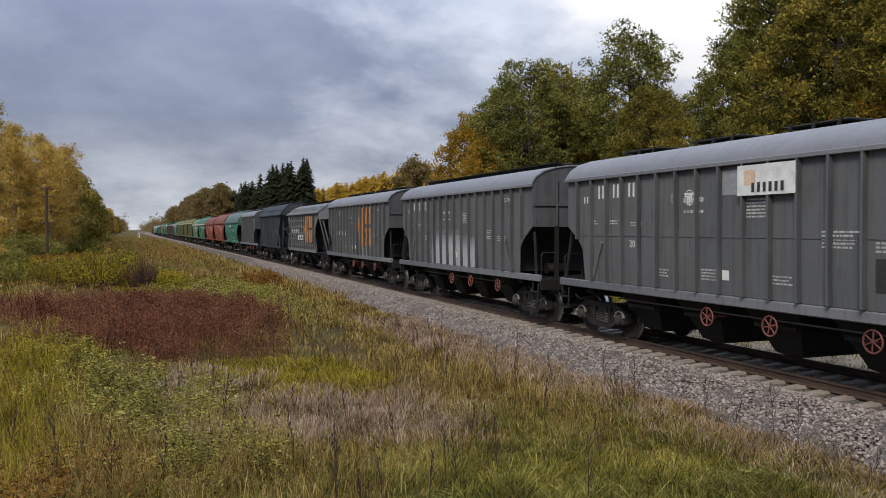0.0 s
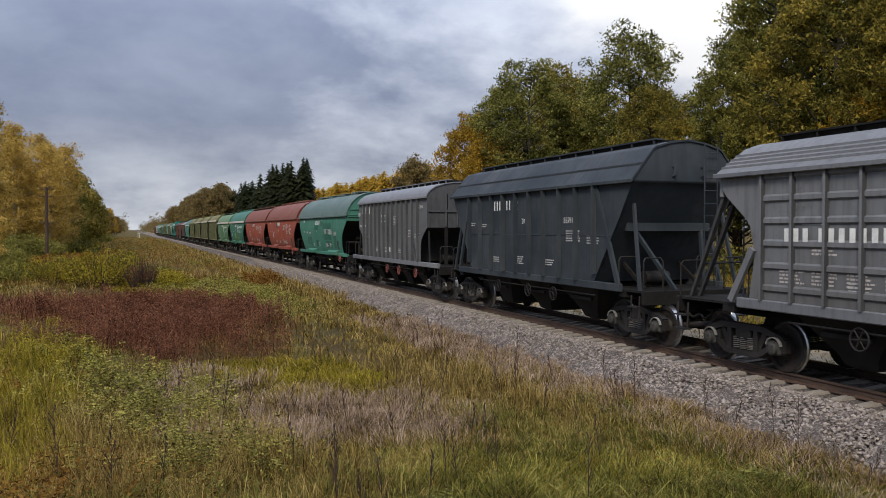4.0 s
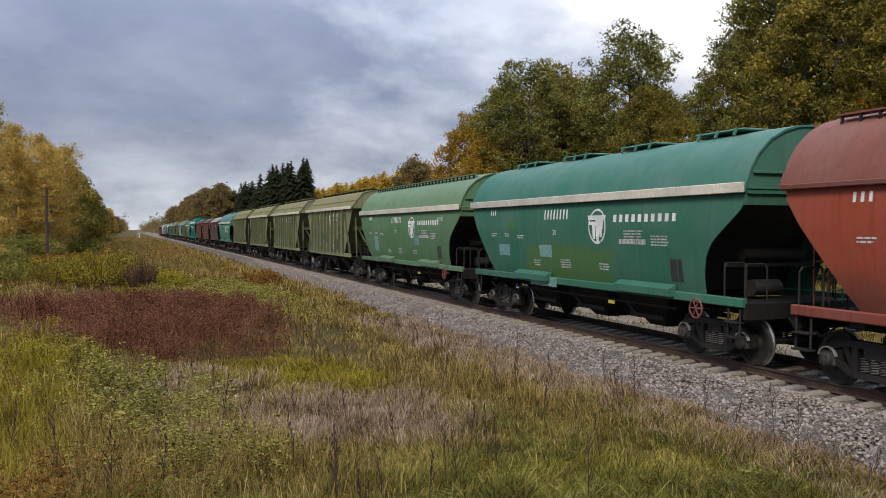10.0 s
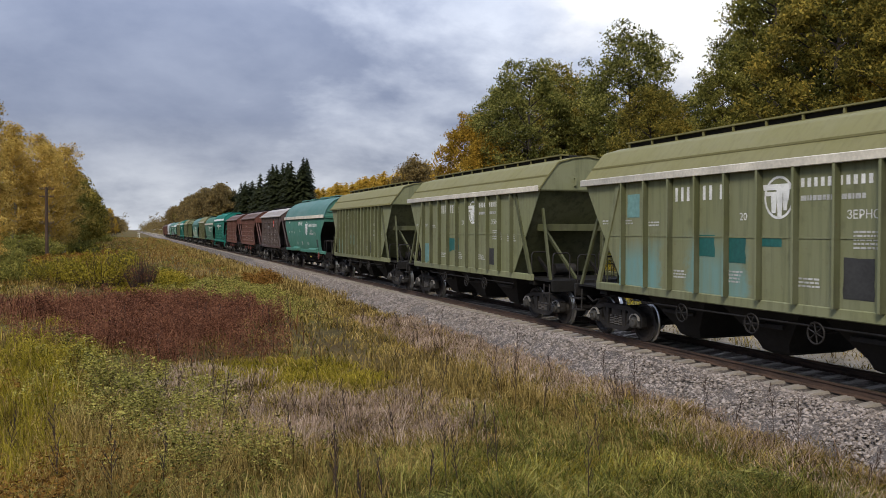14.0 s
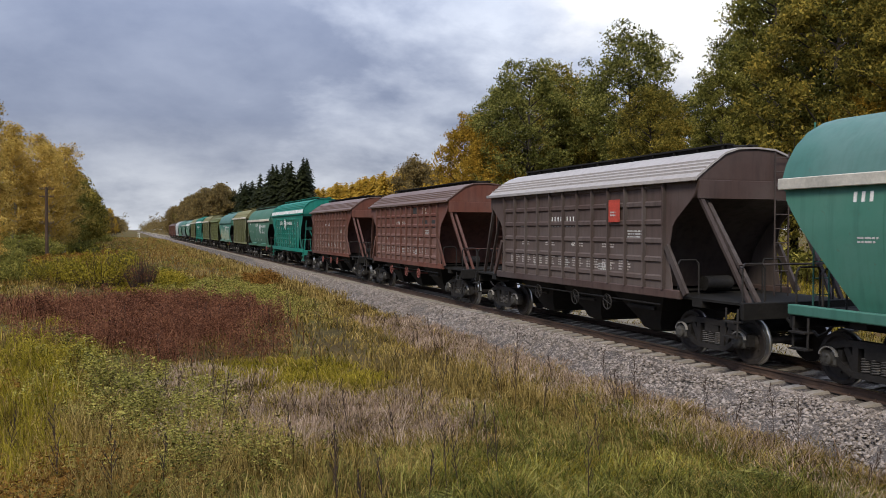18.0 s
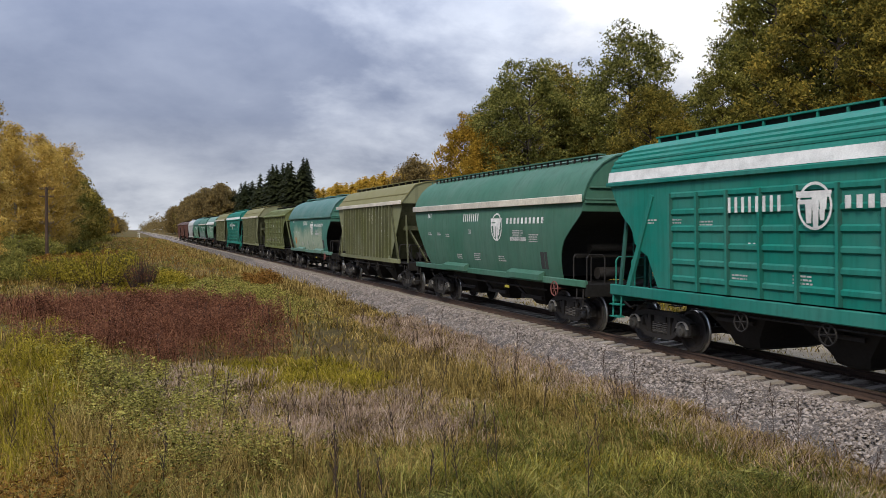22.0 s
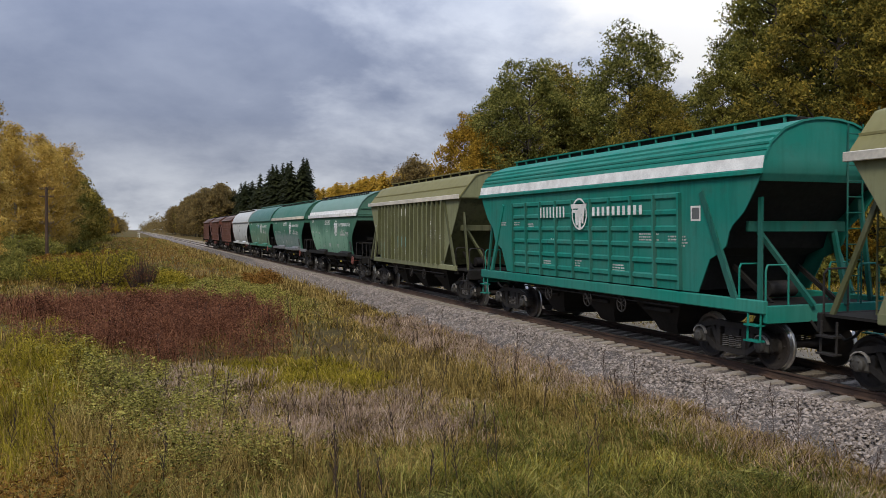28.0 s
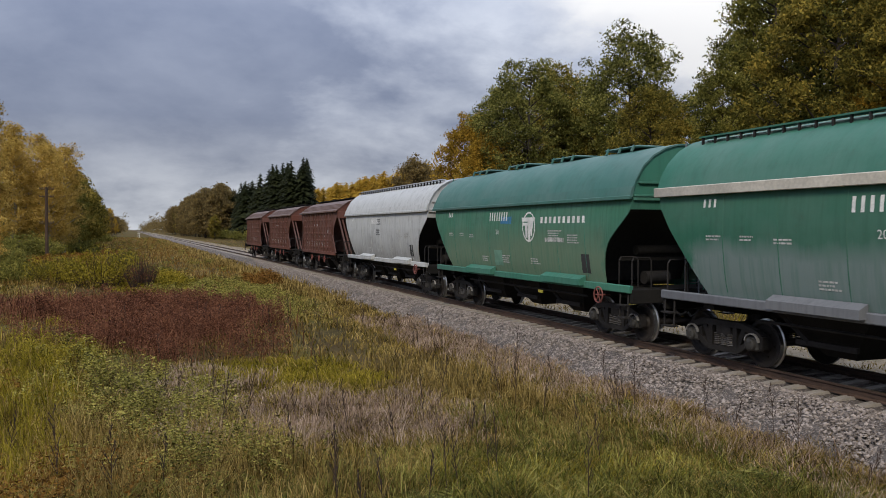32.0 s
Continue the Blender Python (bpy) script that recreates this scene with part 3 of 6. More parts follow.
def wagon(n, kind, body, roof, label, length=PITCH, edge=None, deck=None, top="walkway"):
    """One covered hopper wagon, its front towards -y, standing on z = 0."""
    t = TYPES[kind]
    car = tagged(new("hopper_wagon"), label, "freight wagon", "wagons of the grain train")
    lb = t["long"] + SHORT.get(n, 0.35 * (length - PITCH))
    hl = lb / 2
    deck = deck or body
    z_lo, z_hi = t["side"][0][1], t["side"][-1][1]
    # core of the body, with sloping ends
    rows = []
    for z in np.linspace(z_lo, z_hi, 14):
        x = half_width(t, z) - 0.03
        back = t["recess"] * min(1.0, max(0.0, (t["wall"] - z) / 0.25)) + 0.04
        if kind == "lattice":
            back = 0.05 + 0.55 * max(0.0, t["wall"] - z)
        rows.append([(-x, -hl + inset(t, -1, z) + back, z), (x, -hl + inset(t, -1, z) + back, z), (x, hl - inset(t, 1, z) - back, z), (-x, hl - inset(t, 1, z) - back, z)])
    # core is painted dark where the recessed ends lie in shade
    part("body", Shape().loft(rows), RECESS_SHADE if kind in ("round", "ribbed", "tall") else SHADEPAINT.get(body.name, body), car)
    # side skins, cut to the slope of the ends
    for s in (-1, 1):
        sh = Shape()
        rings = []
        for z in np.linspace(z_lo, z_hi, 18):
            x, a, b = half_width(t, z), -hl + inset(t, -1, z), hl - inset(t, 1, z)
            r = [(s * x, a, z), (s * x, b, z), (s * (x - 0.025), b, z), (s * (x - 0.025), a, z)]
            rings.append(r if s > 0 else r[::-1])
        part("side_panel", sh.loft(rings), SKINS.get(n, body), car)
    # end walls above the recess
    for s in (-1, 1):
        rows = [(half_width(t, z) - 0.01, z) for z in np.linspace(t["wall"], z_hi, 5)] + [(max(0.03, x - 0.03), z - 0.03) for x, z in t["roof"][1:]]
        rings = []
        for x, z in rows:
            y = s * (hl + 0.01 - inset(t, s, z))
            r = [(-x, y, z), (x, y, z), (x, y - s * 0.05, z), (-x, y - s * 0.05, z)]
            rings.append(r if s < 0 else r[::-1])
        # ribbed end walls take the darker copy, grime and painted shade together
        part("end_wall", Shape().loft(rings), SHADEPAINT.get(body.name, body) if kind == "ribbed" else body, car)
    # roof
    pr = t["roof"]
    ring = [(-x, z) for x, z in pr] + [(x, z) for x, z in pr[::-1][1:]]
    under = [(x * 0.985, z - 0.04) for x, z in ring[::-1]]
    part("roof", Shape().loft([[(x, y, z) for x, z in ring + under] for y in (-hl - 0.05, -hl * 0.5, 0, hl * 0.5, hl + 0.05)]), roof, car)
    for s in (-1, 1):
        x, z = pr[0]
        part("drip_edge", Shape().chamfered(min(s * x, s * (x + 0.045)), max(s * x, s * (x + 0.045)), -hl - 0.06, hl + 0.06, z - 0.045, z + ((0.16 if kind == "round" else 0.12) if edge else 0.05), 0.012), edge or roof, car)
        if kind == "round" and not edge:
            r = [[(s * 1.672, y, 3.535), (s * 1.655, y, 3.64), (s * 1.60, y, 3.80), (s * 1.55, y, 3.80), (s * 1.60, y, 3.535)] for y in (-hl - 0.055, hl + 0.055)]
            part("eave_band", Shape().loft(r if s < 0 else [q[::-1] for q in r]), roof, car)
    if kind == "round":      # lips of the domed end
        for s in (-1, 1):
            for z in (3.55, 3.86):
                x = half_width(t, 3.5) - (0.03 if z < 3.7 else 0.16)
                part("end_lip", Shape().chamfered(-x, x, min(s * (hl - 0.02), s * (hl + 0.07)), max(s * (hl - 0.02), s * (hl + 0.07)), z, z + 0.05, 0.012), body, car)
    if kind == "hopper":
        for s in (-1, 1):
            for x in (-0.42, 0.42):
                part("lifting_eye", Shape().pipe([(x, s * hl, 4.30), (x, s * (hl + 0.09), 4.28), (x, s * (hl + 0.09), 4.08), (x, s * hl, 4.05)], 0.03, 6), body, car)
    stiffeners(car, t, kind, body, hl, n)
    roof_fittings(car, t, kind, BLACK if n in (1, 27) or kind == "lattice" else roof, roof, hl, top)
    underframe(car, t, kind, body, deck, hl, length)
    ends(car, t, kind, body, deck, hl, length, BLACK)
    sets = bogie_parts(car, -5.22) + bogie_parts(car, 5.22)
    return car, sets, hl


def stiffeners(car, t, kind, body, hl, n):
    """Vertical ribs, and on the lattice sides the pressed bars across them."""
    count, gap, wide = RIBS[kind]
    count, gap = (13, gap) if n == 5 else (14, 0.64) if n == 14 else (17, 0.53) if n in (21, 24, 26) else (count, gap)
    z_hi = t["side"][-1][1] - (0.02 if kind != "tall" else 0.30)
    for s in (-1, 1):
        for k in range(count):
            y = (k - (count - 1) / 2) * gap
            z_lo = t["side"][0][1] + 0.01
            while inset(t, -1 if y < 0 else 1, z_lo) > hl - abs(y) - 0.05 and z_lo < z_hi - 0.3:
                z_lo += 0.05
            deep = {"hopper": 0.13, "ribbed": 0.11}.get(kind, 0.085)
            rings = []
            for z in (z_lo, (z_lo + z_hi) / 2, z_hi):
                x = half_width(t, z)
                r = [(s * (x - 0.01), y - wide / 2, z), (s * (x + deep), y - wide * 0.32, z), (s * (x + deep), y + wide * 0.32, z), (s * (x - 0.01), y + wide / 2, z)]
                rings.append(r if s > 0 else r[::-1])
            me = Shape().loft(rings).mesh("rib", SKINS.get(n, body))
            me.materials.append(SHADEPAINT.get(body.name, body))
            for f in me.polygons:      # flanks take the darker copy: rib shade put into the colour, with grime
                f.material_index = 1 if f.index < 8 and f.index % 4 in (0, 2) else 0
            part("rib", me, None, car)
        if kind in ("lattice", "tall"):
            a = (count - 1) / 2 * gap
            bars = 6
            for k in range(bars):
                z = t["side"][0][1] + 0.25 + (z_hi - t["side"][0][1] - 0.30) * k / (bars - 1)
                x = half_width(t, z)
                r = [[(s * (x - 0.01), y, z - 0.085), (s * (x + 0.04), y, z - 0.04), (s * (x + 0.04), y, z + 0.04), (s * (x - 0.01), y, z + 0.085)] for y in (-a, a)]
                part("crossbar", Shape().loft(r if s < 0 else [q[::-1] for q in r]), SKINS.get(n, body), car)
        if kind in ("hopper", "ribbed"):
            z = 2.62
            part("seam", Shape().box(min(s * 1.545, s * 1.562), max(s * 1.545, s * 1.562), -hl + inset(t, -1, z) + 0.05, hl - inset(t, 1, z) - 0.05, z - 0.012, z + 0.012), body, car)
    if kind == "round":
        for y in (-4.6, -3.1, -1.55, 0.0, 1.55, 3.1, 4.6):
            rings = []
            for z in np.linspace(1.5, 3.5, 9):
                x = half_width(t, z)
                if inset(t, -1 if y < 0 else 1, z) < hl - abs(y) - 0.1:
                    rings.append([(-x + 0.005, y - 0.016, z), (-x + 0.005, y + 0.016, z), (-x - 0.007, y + 0.007, z), (-x - 0.007, y - 0.007, z)])
            part("weld_seam", Shape().loft(rings), body, car)
    if kind == "ribbed":
        for s in (-1, 1):
            for x in (-0.75, -0.25, 0.3, 0.8):
                part("end_rib", Shape().beam((x, s * (hl + 0.03), 2.88), (x, s * (hl + 0.03), 4.5 - 0.25 * abs(x)), 0.07, 0.06, up=(0, 1, 0)), SHADEPAINT.get(body.name, body), car)
            part("end_band", Shape().beam((-1.5, s * (hl + 0.03), 3.52), (1.5, s * (hl + 0.03), 3.52), 0.06, 0.09), SHADEPAINT.get(body.name, body), car)
    if kind == "tall":
        for s in (-1, 1):
            part("stripe", Shape().loft([[(s * 1.612, y, 3.93), (s * 1.572, y, 4.17), (s * 1.565, y, 4.168), (s * 1.6, y, 3.93)] for y in (-hl - 0.05, hl + 0.05)]), PALE, car, "white painted stripe along the eave")


def roof_fittings(car, t, kind, roof, skin, hl, top):
    z = t["roof"][-1][1]
    if top == "hatches":
        for k in range(4):
            y = (k - 1.5) * hl * 0.46
            h = part("hatch_cover", Shape().chamfered(-0.55, 0.55, y - 0.8, y + 0.8, z + 0.02, z + 0.08, 0.03), BLACK if kind == "ribbed" else roof, car)
            for d in (-0.6, 0.0, 0.6):
                for s in (-1, 1):
                    part("hatch_clamp", Shape().beam((s * 0.62, y + d, z - 0.08), (s * 0.54, y + d, z + 0.09), 0.05, 0.05), BLACK if kind == "ribbed" else roof, h)
        return
    lines = {"lattice": 4, "tall": 4, "hopper": 1}.get(kind, 0)
    for k in range(lines):
        f = (k + 1) / (lines + 1) * 0.62 + 0.04
        a, b = t["roof"][1], t["roof"][-3]
        zs = a[1] + (b[1] - a[1]) * f * 1.3
        xs = float(np.interp(zs, [p[1] for p in t["roof"]], [p[0] for p in t["roof"]]))
        for s in (-1, 1):
            part("roof_seam", Shape().beam((s * (xs + 0.005), -hl - 0.04, zs), (s * (xs + 0.005), hl + 0.04, zs), 0.05, 0.045), skin, car)
    rise = {"walkway": 0.05 if kind == "round" else 0.06, "low": 0.05}[top]
    x0 = {"round": 0.82, "hopper": 0.55, "ribbed": 0.5, "lattice": 0.4, "tall": 0.5}[kind]
    y0 = hl - 0.45
    zz = float(np.interp(x0, [p[0] for p in t["roof"][::-1]], [p[1] for p in t["roof"][::-1]]))
    zt = zz + 0.13 if kind == "round" else max(z + 0.03, zz + rise + 0.05)
    w = part("roof_walkway", Shape().box(-x0 - 0.06, -x0 + 0.20, -y0, y0, zt, zt + 0.035).box(x0 - 0.20, x0 + 0.06, -y0, y0, zt, zt + 0.035), roof, car)
    if kind != "round":      # black box added between the walkways, in place of the shade below them
        part("hatch_coaming", Shape().chamfered(-x0 + 0.04, x0 - 0.04, -y0 + 0.05, y0 - 0.05, zz - 0.06, zt + 0.015, 0.02), BLACK, car)
    n = {"round": 32, "tall": 18}.get(kind, 12)
    for s in (-1, 1):
        for k in range(n):
            y = -y0 + 0.1 + (2 * y0 - 0.2) * k / (n - 1)
            part("bracket", Shape().beam((s * (x0 + 0.02), y, zz - 0.08), (s * (x0 + 0.02), y, zt + 0.01), 0.05, 0.04, up=(0, 1, 0)), GRIME if kind == "round" else roof, w)


def underframe(car, t, kind, body, deck, hl, length):
    end = length / 2 - 0.62
    z0, z1 = {"round": (1.23, 1.42), "tall": (1.16, 1.42)}.get(kind, (1.24, 1.44))
    full = kind in ("round", "tall", "ribbed")
    for s in (-1, 1):
        x = 1.57
        a = end if full else hl - 0.55
        part("side_sill", Shape().chamfered(min(s * x, s * (x - 0.12)), max(s * x, s * (x - 0.12)), -a, a, z0, z1, 0.02), deck, car)
        if kind == "round":
            for y0, y1 in ((-4.5, -2.3), (1.2, 3.3)):
                r = [[(s * 1.52, y, 1.30), (s * 1.72, y, 1.30), (s * 1.72, y, 1.46), (s * 1.52, y, 1.56)] for y in (y0, y1)]
                part("winch_cover", Shape().loft(r if s < 0 else [q[::-1] for q in r]), deck, car)
    part("centre_sill", Shape().box(-0.2, 0.2, -end, end, 0.92, 1.3), BLACK, car)
    for s in (-1, 1):
        y = s * (end - 0.1)
        part("end_beam", Shape().chamfered(-1.5, 1.5, min(y, y + s * 0.12), max(y, y + s * 0.12), 0.98, 1.32, 0.02), deck if kind == "tall" else BLACK, car)
        part("end_platform", Shape().box(-1.45, 1.45, min(y - s * 0.02, s * (hl - 1.5)), max(y - s * 0.02, s * (hl - 1.5)), 1.26, 1.31), BLACK, car)
        c = Shape().box(-0.09, 0.09, min(s * end, s * (end + 0.45)), max(s * end, s * (end + 0.45)), 0.92, 1.12)
        c.chamfered(-0.2, 0.2, min(s * (end + 0.38), s * (length / 2 + 0.02)), max(s * (end + 0.38), s * (length / 2 + 0.02)), 0.88, 1.2, 0.04)
        part("coupler", c, GRIME, car)
        part("brake_hose", Shape().pipe([(-0.42, s * (end + 0.02), 1.0), (-0.42, s * (end + 0.2), 0.82), (-0.40, s * (end + 0.42), 0.72), (-0.36, s * (length / 2 - 0.03), 0.80)], 0.03, 6), BLACK, car)
        # plates that close the frame over the bogies
        for k in (-1, 1):
            part("bolster_beam", Shape().beam((0, s * 5.22, 1.12), (k * 1.45, s * 5.22, 1.2), 0.32, 0.16), BLACK, car)
    # discharge hoppers under the floor
    if kind != "round":
        for y in (-3.3, -1.1, 1.1, 3.3) if kind == "ribbed" else (-2.75, -0.1, 2.55):
            w = 0.8 if kind == "ribbed" else 1.2
            sh = Shape().loft([[(-0.7, y - 0.2, 0.30), (0.7, y - 0.2, 0.30), (0.7, y + 0.2, 0.30), (-0.7, y + 0.2, 0.30)],
                               [(-0.82, y - 0.36, 0.37), (0.82, y - 0.36, 0.37), (0.82, y + 0.36, 0.37), (-0.82, y + 0.36, 0.37)],
                               [(-0.9, y - 0.42, 0.54), (0.9, y - 0.42, 0.54), (0.9, y + 0.42, 0.54), (-0.9, y + 0.42, 0.54)],
                               [(-1.35, y - w, 1.36), (1.35, y - w, 1.36), (1.35, y + w, 1.36), (-1.35, y + w, 1.36)]])
            h = part("discharge_hopper", sh, BLACK, car)
            for s in (-1, 1):
                part("gate_bar", Shape().beam((s * 1.15, y - 0.55, 0.9), (s * 1.15, y + 0.55, 0.9), 0.06, 0.08), GRIME, h)
        wheels = (-3.6, -1.3, 0.5) if kind == "ribbed" else (-1.75, -0.15, 2.0)
        for s in (-1, 1):
            for y in wheels:
                sh = Shape().ring((s * 1.48, y, 0.95), 0.19, 0.017, 18)
                for k in range(6):
                    q = k * math.pi / 3 + y
                    sh.rod((s * 1.48, y, 0.95), (s * 1.48, y + 0.19 * math.cos(q), 0.95 + 0.19 * math.sin(q)), 0.013, 5)
                sh.rod((s * 1.0, y, 0.95), (s * 1.5, y, 0.95), 0.025, 6)
                part("handwheel", sh, REDWHEEL if kind == "ribbed" or body is BROWN else GRIME, car, "spoked handwheel of the discharge gear")
            part("control_rod", Shape().rod((s * 1.42, -3.9, 1.06), (s * 1.42, 3.6, 1.06), 0.02, 6), GRIME, car)
    else:
        for y in (-2.6, 0.0, 2.6):
            part("discharge_hopper", Shape().loft([[(-0.6, y - 0.35, 0.42), (0.6, y - 0.35, 0.42), (0.6, y + 0.35, 0.42), (-0.6, y + 0.35, 0.42)],
                                                   [(-0.75, y - 0.5, 0.62), (0.75, y - 0.5, 0.62), (0.75, y + 0.5, 0.62), (-0.75, y + 0.5, 0.62)],
                                                   [(-1.2, y - 1.22, 1.3), (1.2, y - 1.22, 1.3), (1.2, y + 1.22, 1.3), (-1.2, y + 1.22, 1.3)]]), BLACK, car)
        part("air_reservoir", Shape().chamfered(-0.95, -0.6, -0.6, 0.7, 0.72, 1.05, 0.1), BLACK, car)
        for s in (-1, 1):
            part("brake_pipe", Shape().rod((s * 1.2, -4.1, 0.98), (s * 1.2, 4.1, 0.98), 0.03, 6), GRIME, car)
            for k in (-2.6, 0.0, 2.6):
                part("gate_bar", Shape().beam((s * 0.95, k - 0.7, 0.66), (s * 0.95, k + 0.7, 0.66), 0.07, 0.10), GRIME, car)
                part("gate_arm", Shape().beam((s * 1.2, k + 0.75, 1.1), (s * 0.95, k + 0.4, 0.66), 0.05, 0.07), GRIME, car)
        sh = Shape().ring((-1.66, -5.35, 1.12), 0.2, 0.02, 18)
        for k in range(6):
            q = k * math.pi / 3
            sh.rod((-1.66, -5.35, 1.12), (-1.66, -5.35 + 0.2 * math.cos(q), 1.12 + 0.2 * math.sin(q)), 0.014, 5)
        sh.rod((-1.3, -5.35, 1.12), (-1.68, -5.35, 1.12), 0.025, 6)
        part("handwheel", sh, REDWHEEL, car, "faded red spoked handwheel of the parking brake")
        part("gate_lever", Shape().beam((-1.40, -1.85, 0.95), (-1.40, -1.6, 0.95), 0.04, 0.08), plain("faded_yellow_paint", (0.42, 0.36, 0.05), 0.7), car, "faded yellow lever on the sill")


def ends(car, t, kind, body, deck, hl, length, iron):
    """Braces, ladders, handrails and steps at both ends."""
    end = length / 2 - 0.62
    for s in (-1, 1):
        if kind in ("hopper", "lattice", "tall", "ribbed"):
            hi, lo = {"hopper": (1.62, 0.62), "lattice": (1.0, 0.35), "tall": (1.75, 0.75), "ribbed": (1.75, 1.2)}[kind]
            zt = {"hopper": 3.9, "lattice": 2.4, "tall": 3.55, "ribbed": 2.45}[kind]
            for k in (-1, 1):
                # front braces get the darker copy, so their shade is painted on
                part("brace", Shape().beam((k * 1.57, s * (hl - hi), zt), (k * 1.53, s * (hl - lo), 1.36), 0.14, 0.07, up=(1, 0, 0)), SHADEPAINT.get(body.name, body) if s < 0 else body, car)
        if kind == "lattice":
            dark = SHADEPAINT.get(body.name, body)
            part("header_plate", Shape().chamfered(-1.5, 1.5, s * hl - 0.05, s * hl + 0.05, 3.42, 3.82, 0.015), body, car)
            for k in (-1, 1):
                for d in (0.0, 0.22):
                    part("end_strut", Shape().beam((k * (1.42 - d), s * (hl - 0.02 - 0.5 * d), 3.44), (k * (1.2 - d), s * (end - 0.15), 1.3), 0.09, 0.07, up=(0, 1, 0)), dark, car)
            part("cross_rail", Shape().rod((-1.2, s * (end - 0.5), 2.05), (1.2, s * (end - 0.5), 2.05), 0.025, 6), dark, car)
        if kind in ("hopper", "tall"):
            y, z = s * (hl - 0.75), 2.72
            # darker copy on the end beams paints in the shade of the end
            part("end_crossbeam", Shape().chamfered(-1.25, 1.25, y - 0.06, y + 0.06, z, z + 0.22, 0.02), SHADEPAINT.get(body.name, body), car)
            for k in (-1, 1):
                part("end_strut", Shape().beam((k * 1.0, y, z + 0.05), (k * 0.42, s * (hl + 0.15), 1.3), 0.10, 0.07, up=(1, 0, 0)), SHADEPAINT.get(body.name, body), car)
                part("end_strut", Shape().beam((k * 1.28, s * (hl - 0.35), 3.4), (k * 1.42, s * (end - 0.25), 1.3), 0.09, 0.06, up=(1, 0, 0)), SHADEPAINT.get(body.name, body), car)
                part("slope_strut", Shape().beam((k * 0.85, s * (hl - 1.6), 2.0), (k * 0.85, s * (hl - 0.5), 1.3), 0.09, 0.07, up=(1, 0, 0)), BLACK, car)
        if kind == "ribbed":
            for x in (-0.72, 0.72):
                part("end_post", Shape().beam((x, s * (hl - 0.02), 4.2), (x, s * (hl - 0.02), 1.3), 0.12, 0.10, up=(0, 1, 0)), BLACK, car)
            for k in (-1, 1):
                part("end_strut", Shape().beam((k * 1.45, s * (hl - 0.05), 2.7), (k * 1.5, s * (hl + 0.2), 1.3), 0.08, 0.05, up=(1, 0, 0)), GRIME, car)
        # ladder
        x, y = (0.62 if s < 0 else -0.62), s * (hl + (0.09 if kind in ("ribbed", "round") else 0.12))
        zt = t["roof"][-1][1] - 0.1
        sh = Shape()
        for d in (-0.19, 0.19):
            sh.rod((x + d, y, 1.3), (x + d, y, zt), 0.018, 6)
        k = 1.55
        while k < zt:
            sh.rod((x - 0.19, y, k), (x + 0.19, y, k), 0.013, 5)
            k += 0.31
        part("ladder", sh, SHADEPAINT.get(body.name, deck if kind != "hopper" else body), car)
        # rails round the end platform, steps below it
        for k in (-1, 1):
            a, b = s * (end - 0.08), s * (hl - 0.75)
            for c in (a,) if kind == "ribbed" else (a, b):
                sh = Shape().pipe([(k * 1.44, c, 1.3), (k * 1.44, c, 2.0), (k * 1.38, c - s * 0.02, 2.09), (k * 0.95, c - s * 0.02, 2.09), (k * 0.89, c, 2.0), (k * 0.89, c, 1.3)], 0.02, 6)
                part("handrail", sh, deck if body is TEAL else GRIME, car)
            y = s * (end - 0.28)
            sh = Shape().pipe([(k * 1.52, y - 0.17, 1.2), (k * 1.54, y - 0.17, 0.62)], 0.022, 6).pipe([(k * 1.52, y + 0.17, 1.2), (k * 1.54, y + 0.17, 0.62)], 0.022, 6)
            for z in (0.62, 0.92):
                sh.box(k * 1.53 - 0.1, k * 1.53 + 0.1, y - 0.19, y + 0.19, z, z + 0.03)
            part("step", sh, deck if body is TEAL else GRIME, car)
        if kind == "round":
            part("air_tank", Shape().rod((-0.8, s * (hl - 1.0), 2.25), (0.8, s * (hl - 1.0), 2.25), 0.13, 14), BLACK, car)
            part("tank_beam", Shape().chamfered(-1.2, 1.2, s * (hl - 1.05) - 0.05, s * (hl - 1.05) + 0.05, 1.98, 2.08, 0.015), BLACK, car)
            part("end_band", Shape().chamfered(-1.56, 1.56, s * (hl + 0.02) - 0.03, s * (hl + 0.02) + 0.03, 3.46, 3.54, 0.01), body, car)
        # brake gear behind the slope
        part("brake_cylinder", Shape().rod((-0.55, s * (hl - 1.0), 1.55), (0.15, s * (hl - 1.0), 1.55), 0.17, 12), GRIME, car)


# ---- painted marks: a flat shape in s (rightwards) and z, laid 5 mm proud of the near side ----
LETTERS = {}


def letter_shape(text):
    """Outline of a word in the built-in font, 1 m high, as vertices and faces."""
    if text not in LETTERS:
        c = bpy.data.curves.new("word", "FONT")
        c.body, c.resolution_u = text, 2
        ob = new("word", c)
        me = bpy.data.meshes.new_from_object(ob.evaluated_get(bpy.context.evaluated_depsgraph_get()))
        v = [(p.co.x, p.co.y) for p in me.vertices]
        f = [tuple(p.vertices) for p in me.polygons]
        bpy.data.objects.remove(ob)
        bpy.data.curves.remove(c)
        bpy.data.meshes.remove(me)
        LETTERS[text] = (v, f)
    return LETTERS[text]


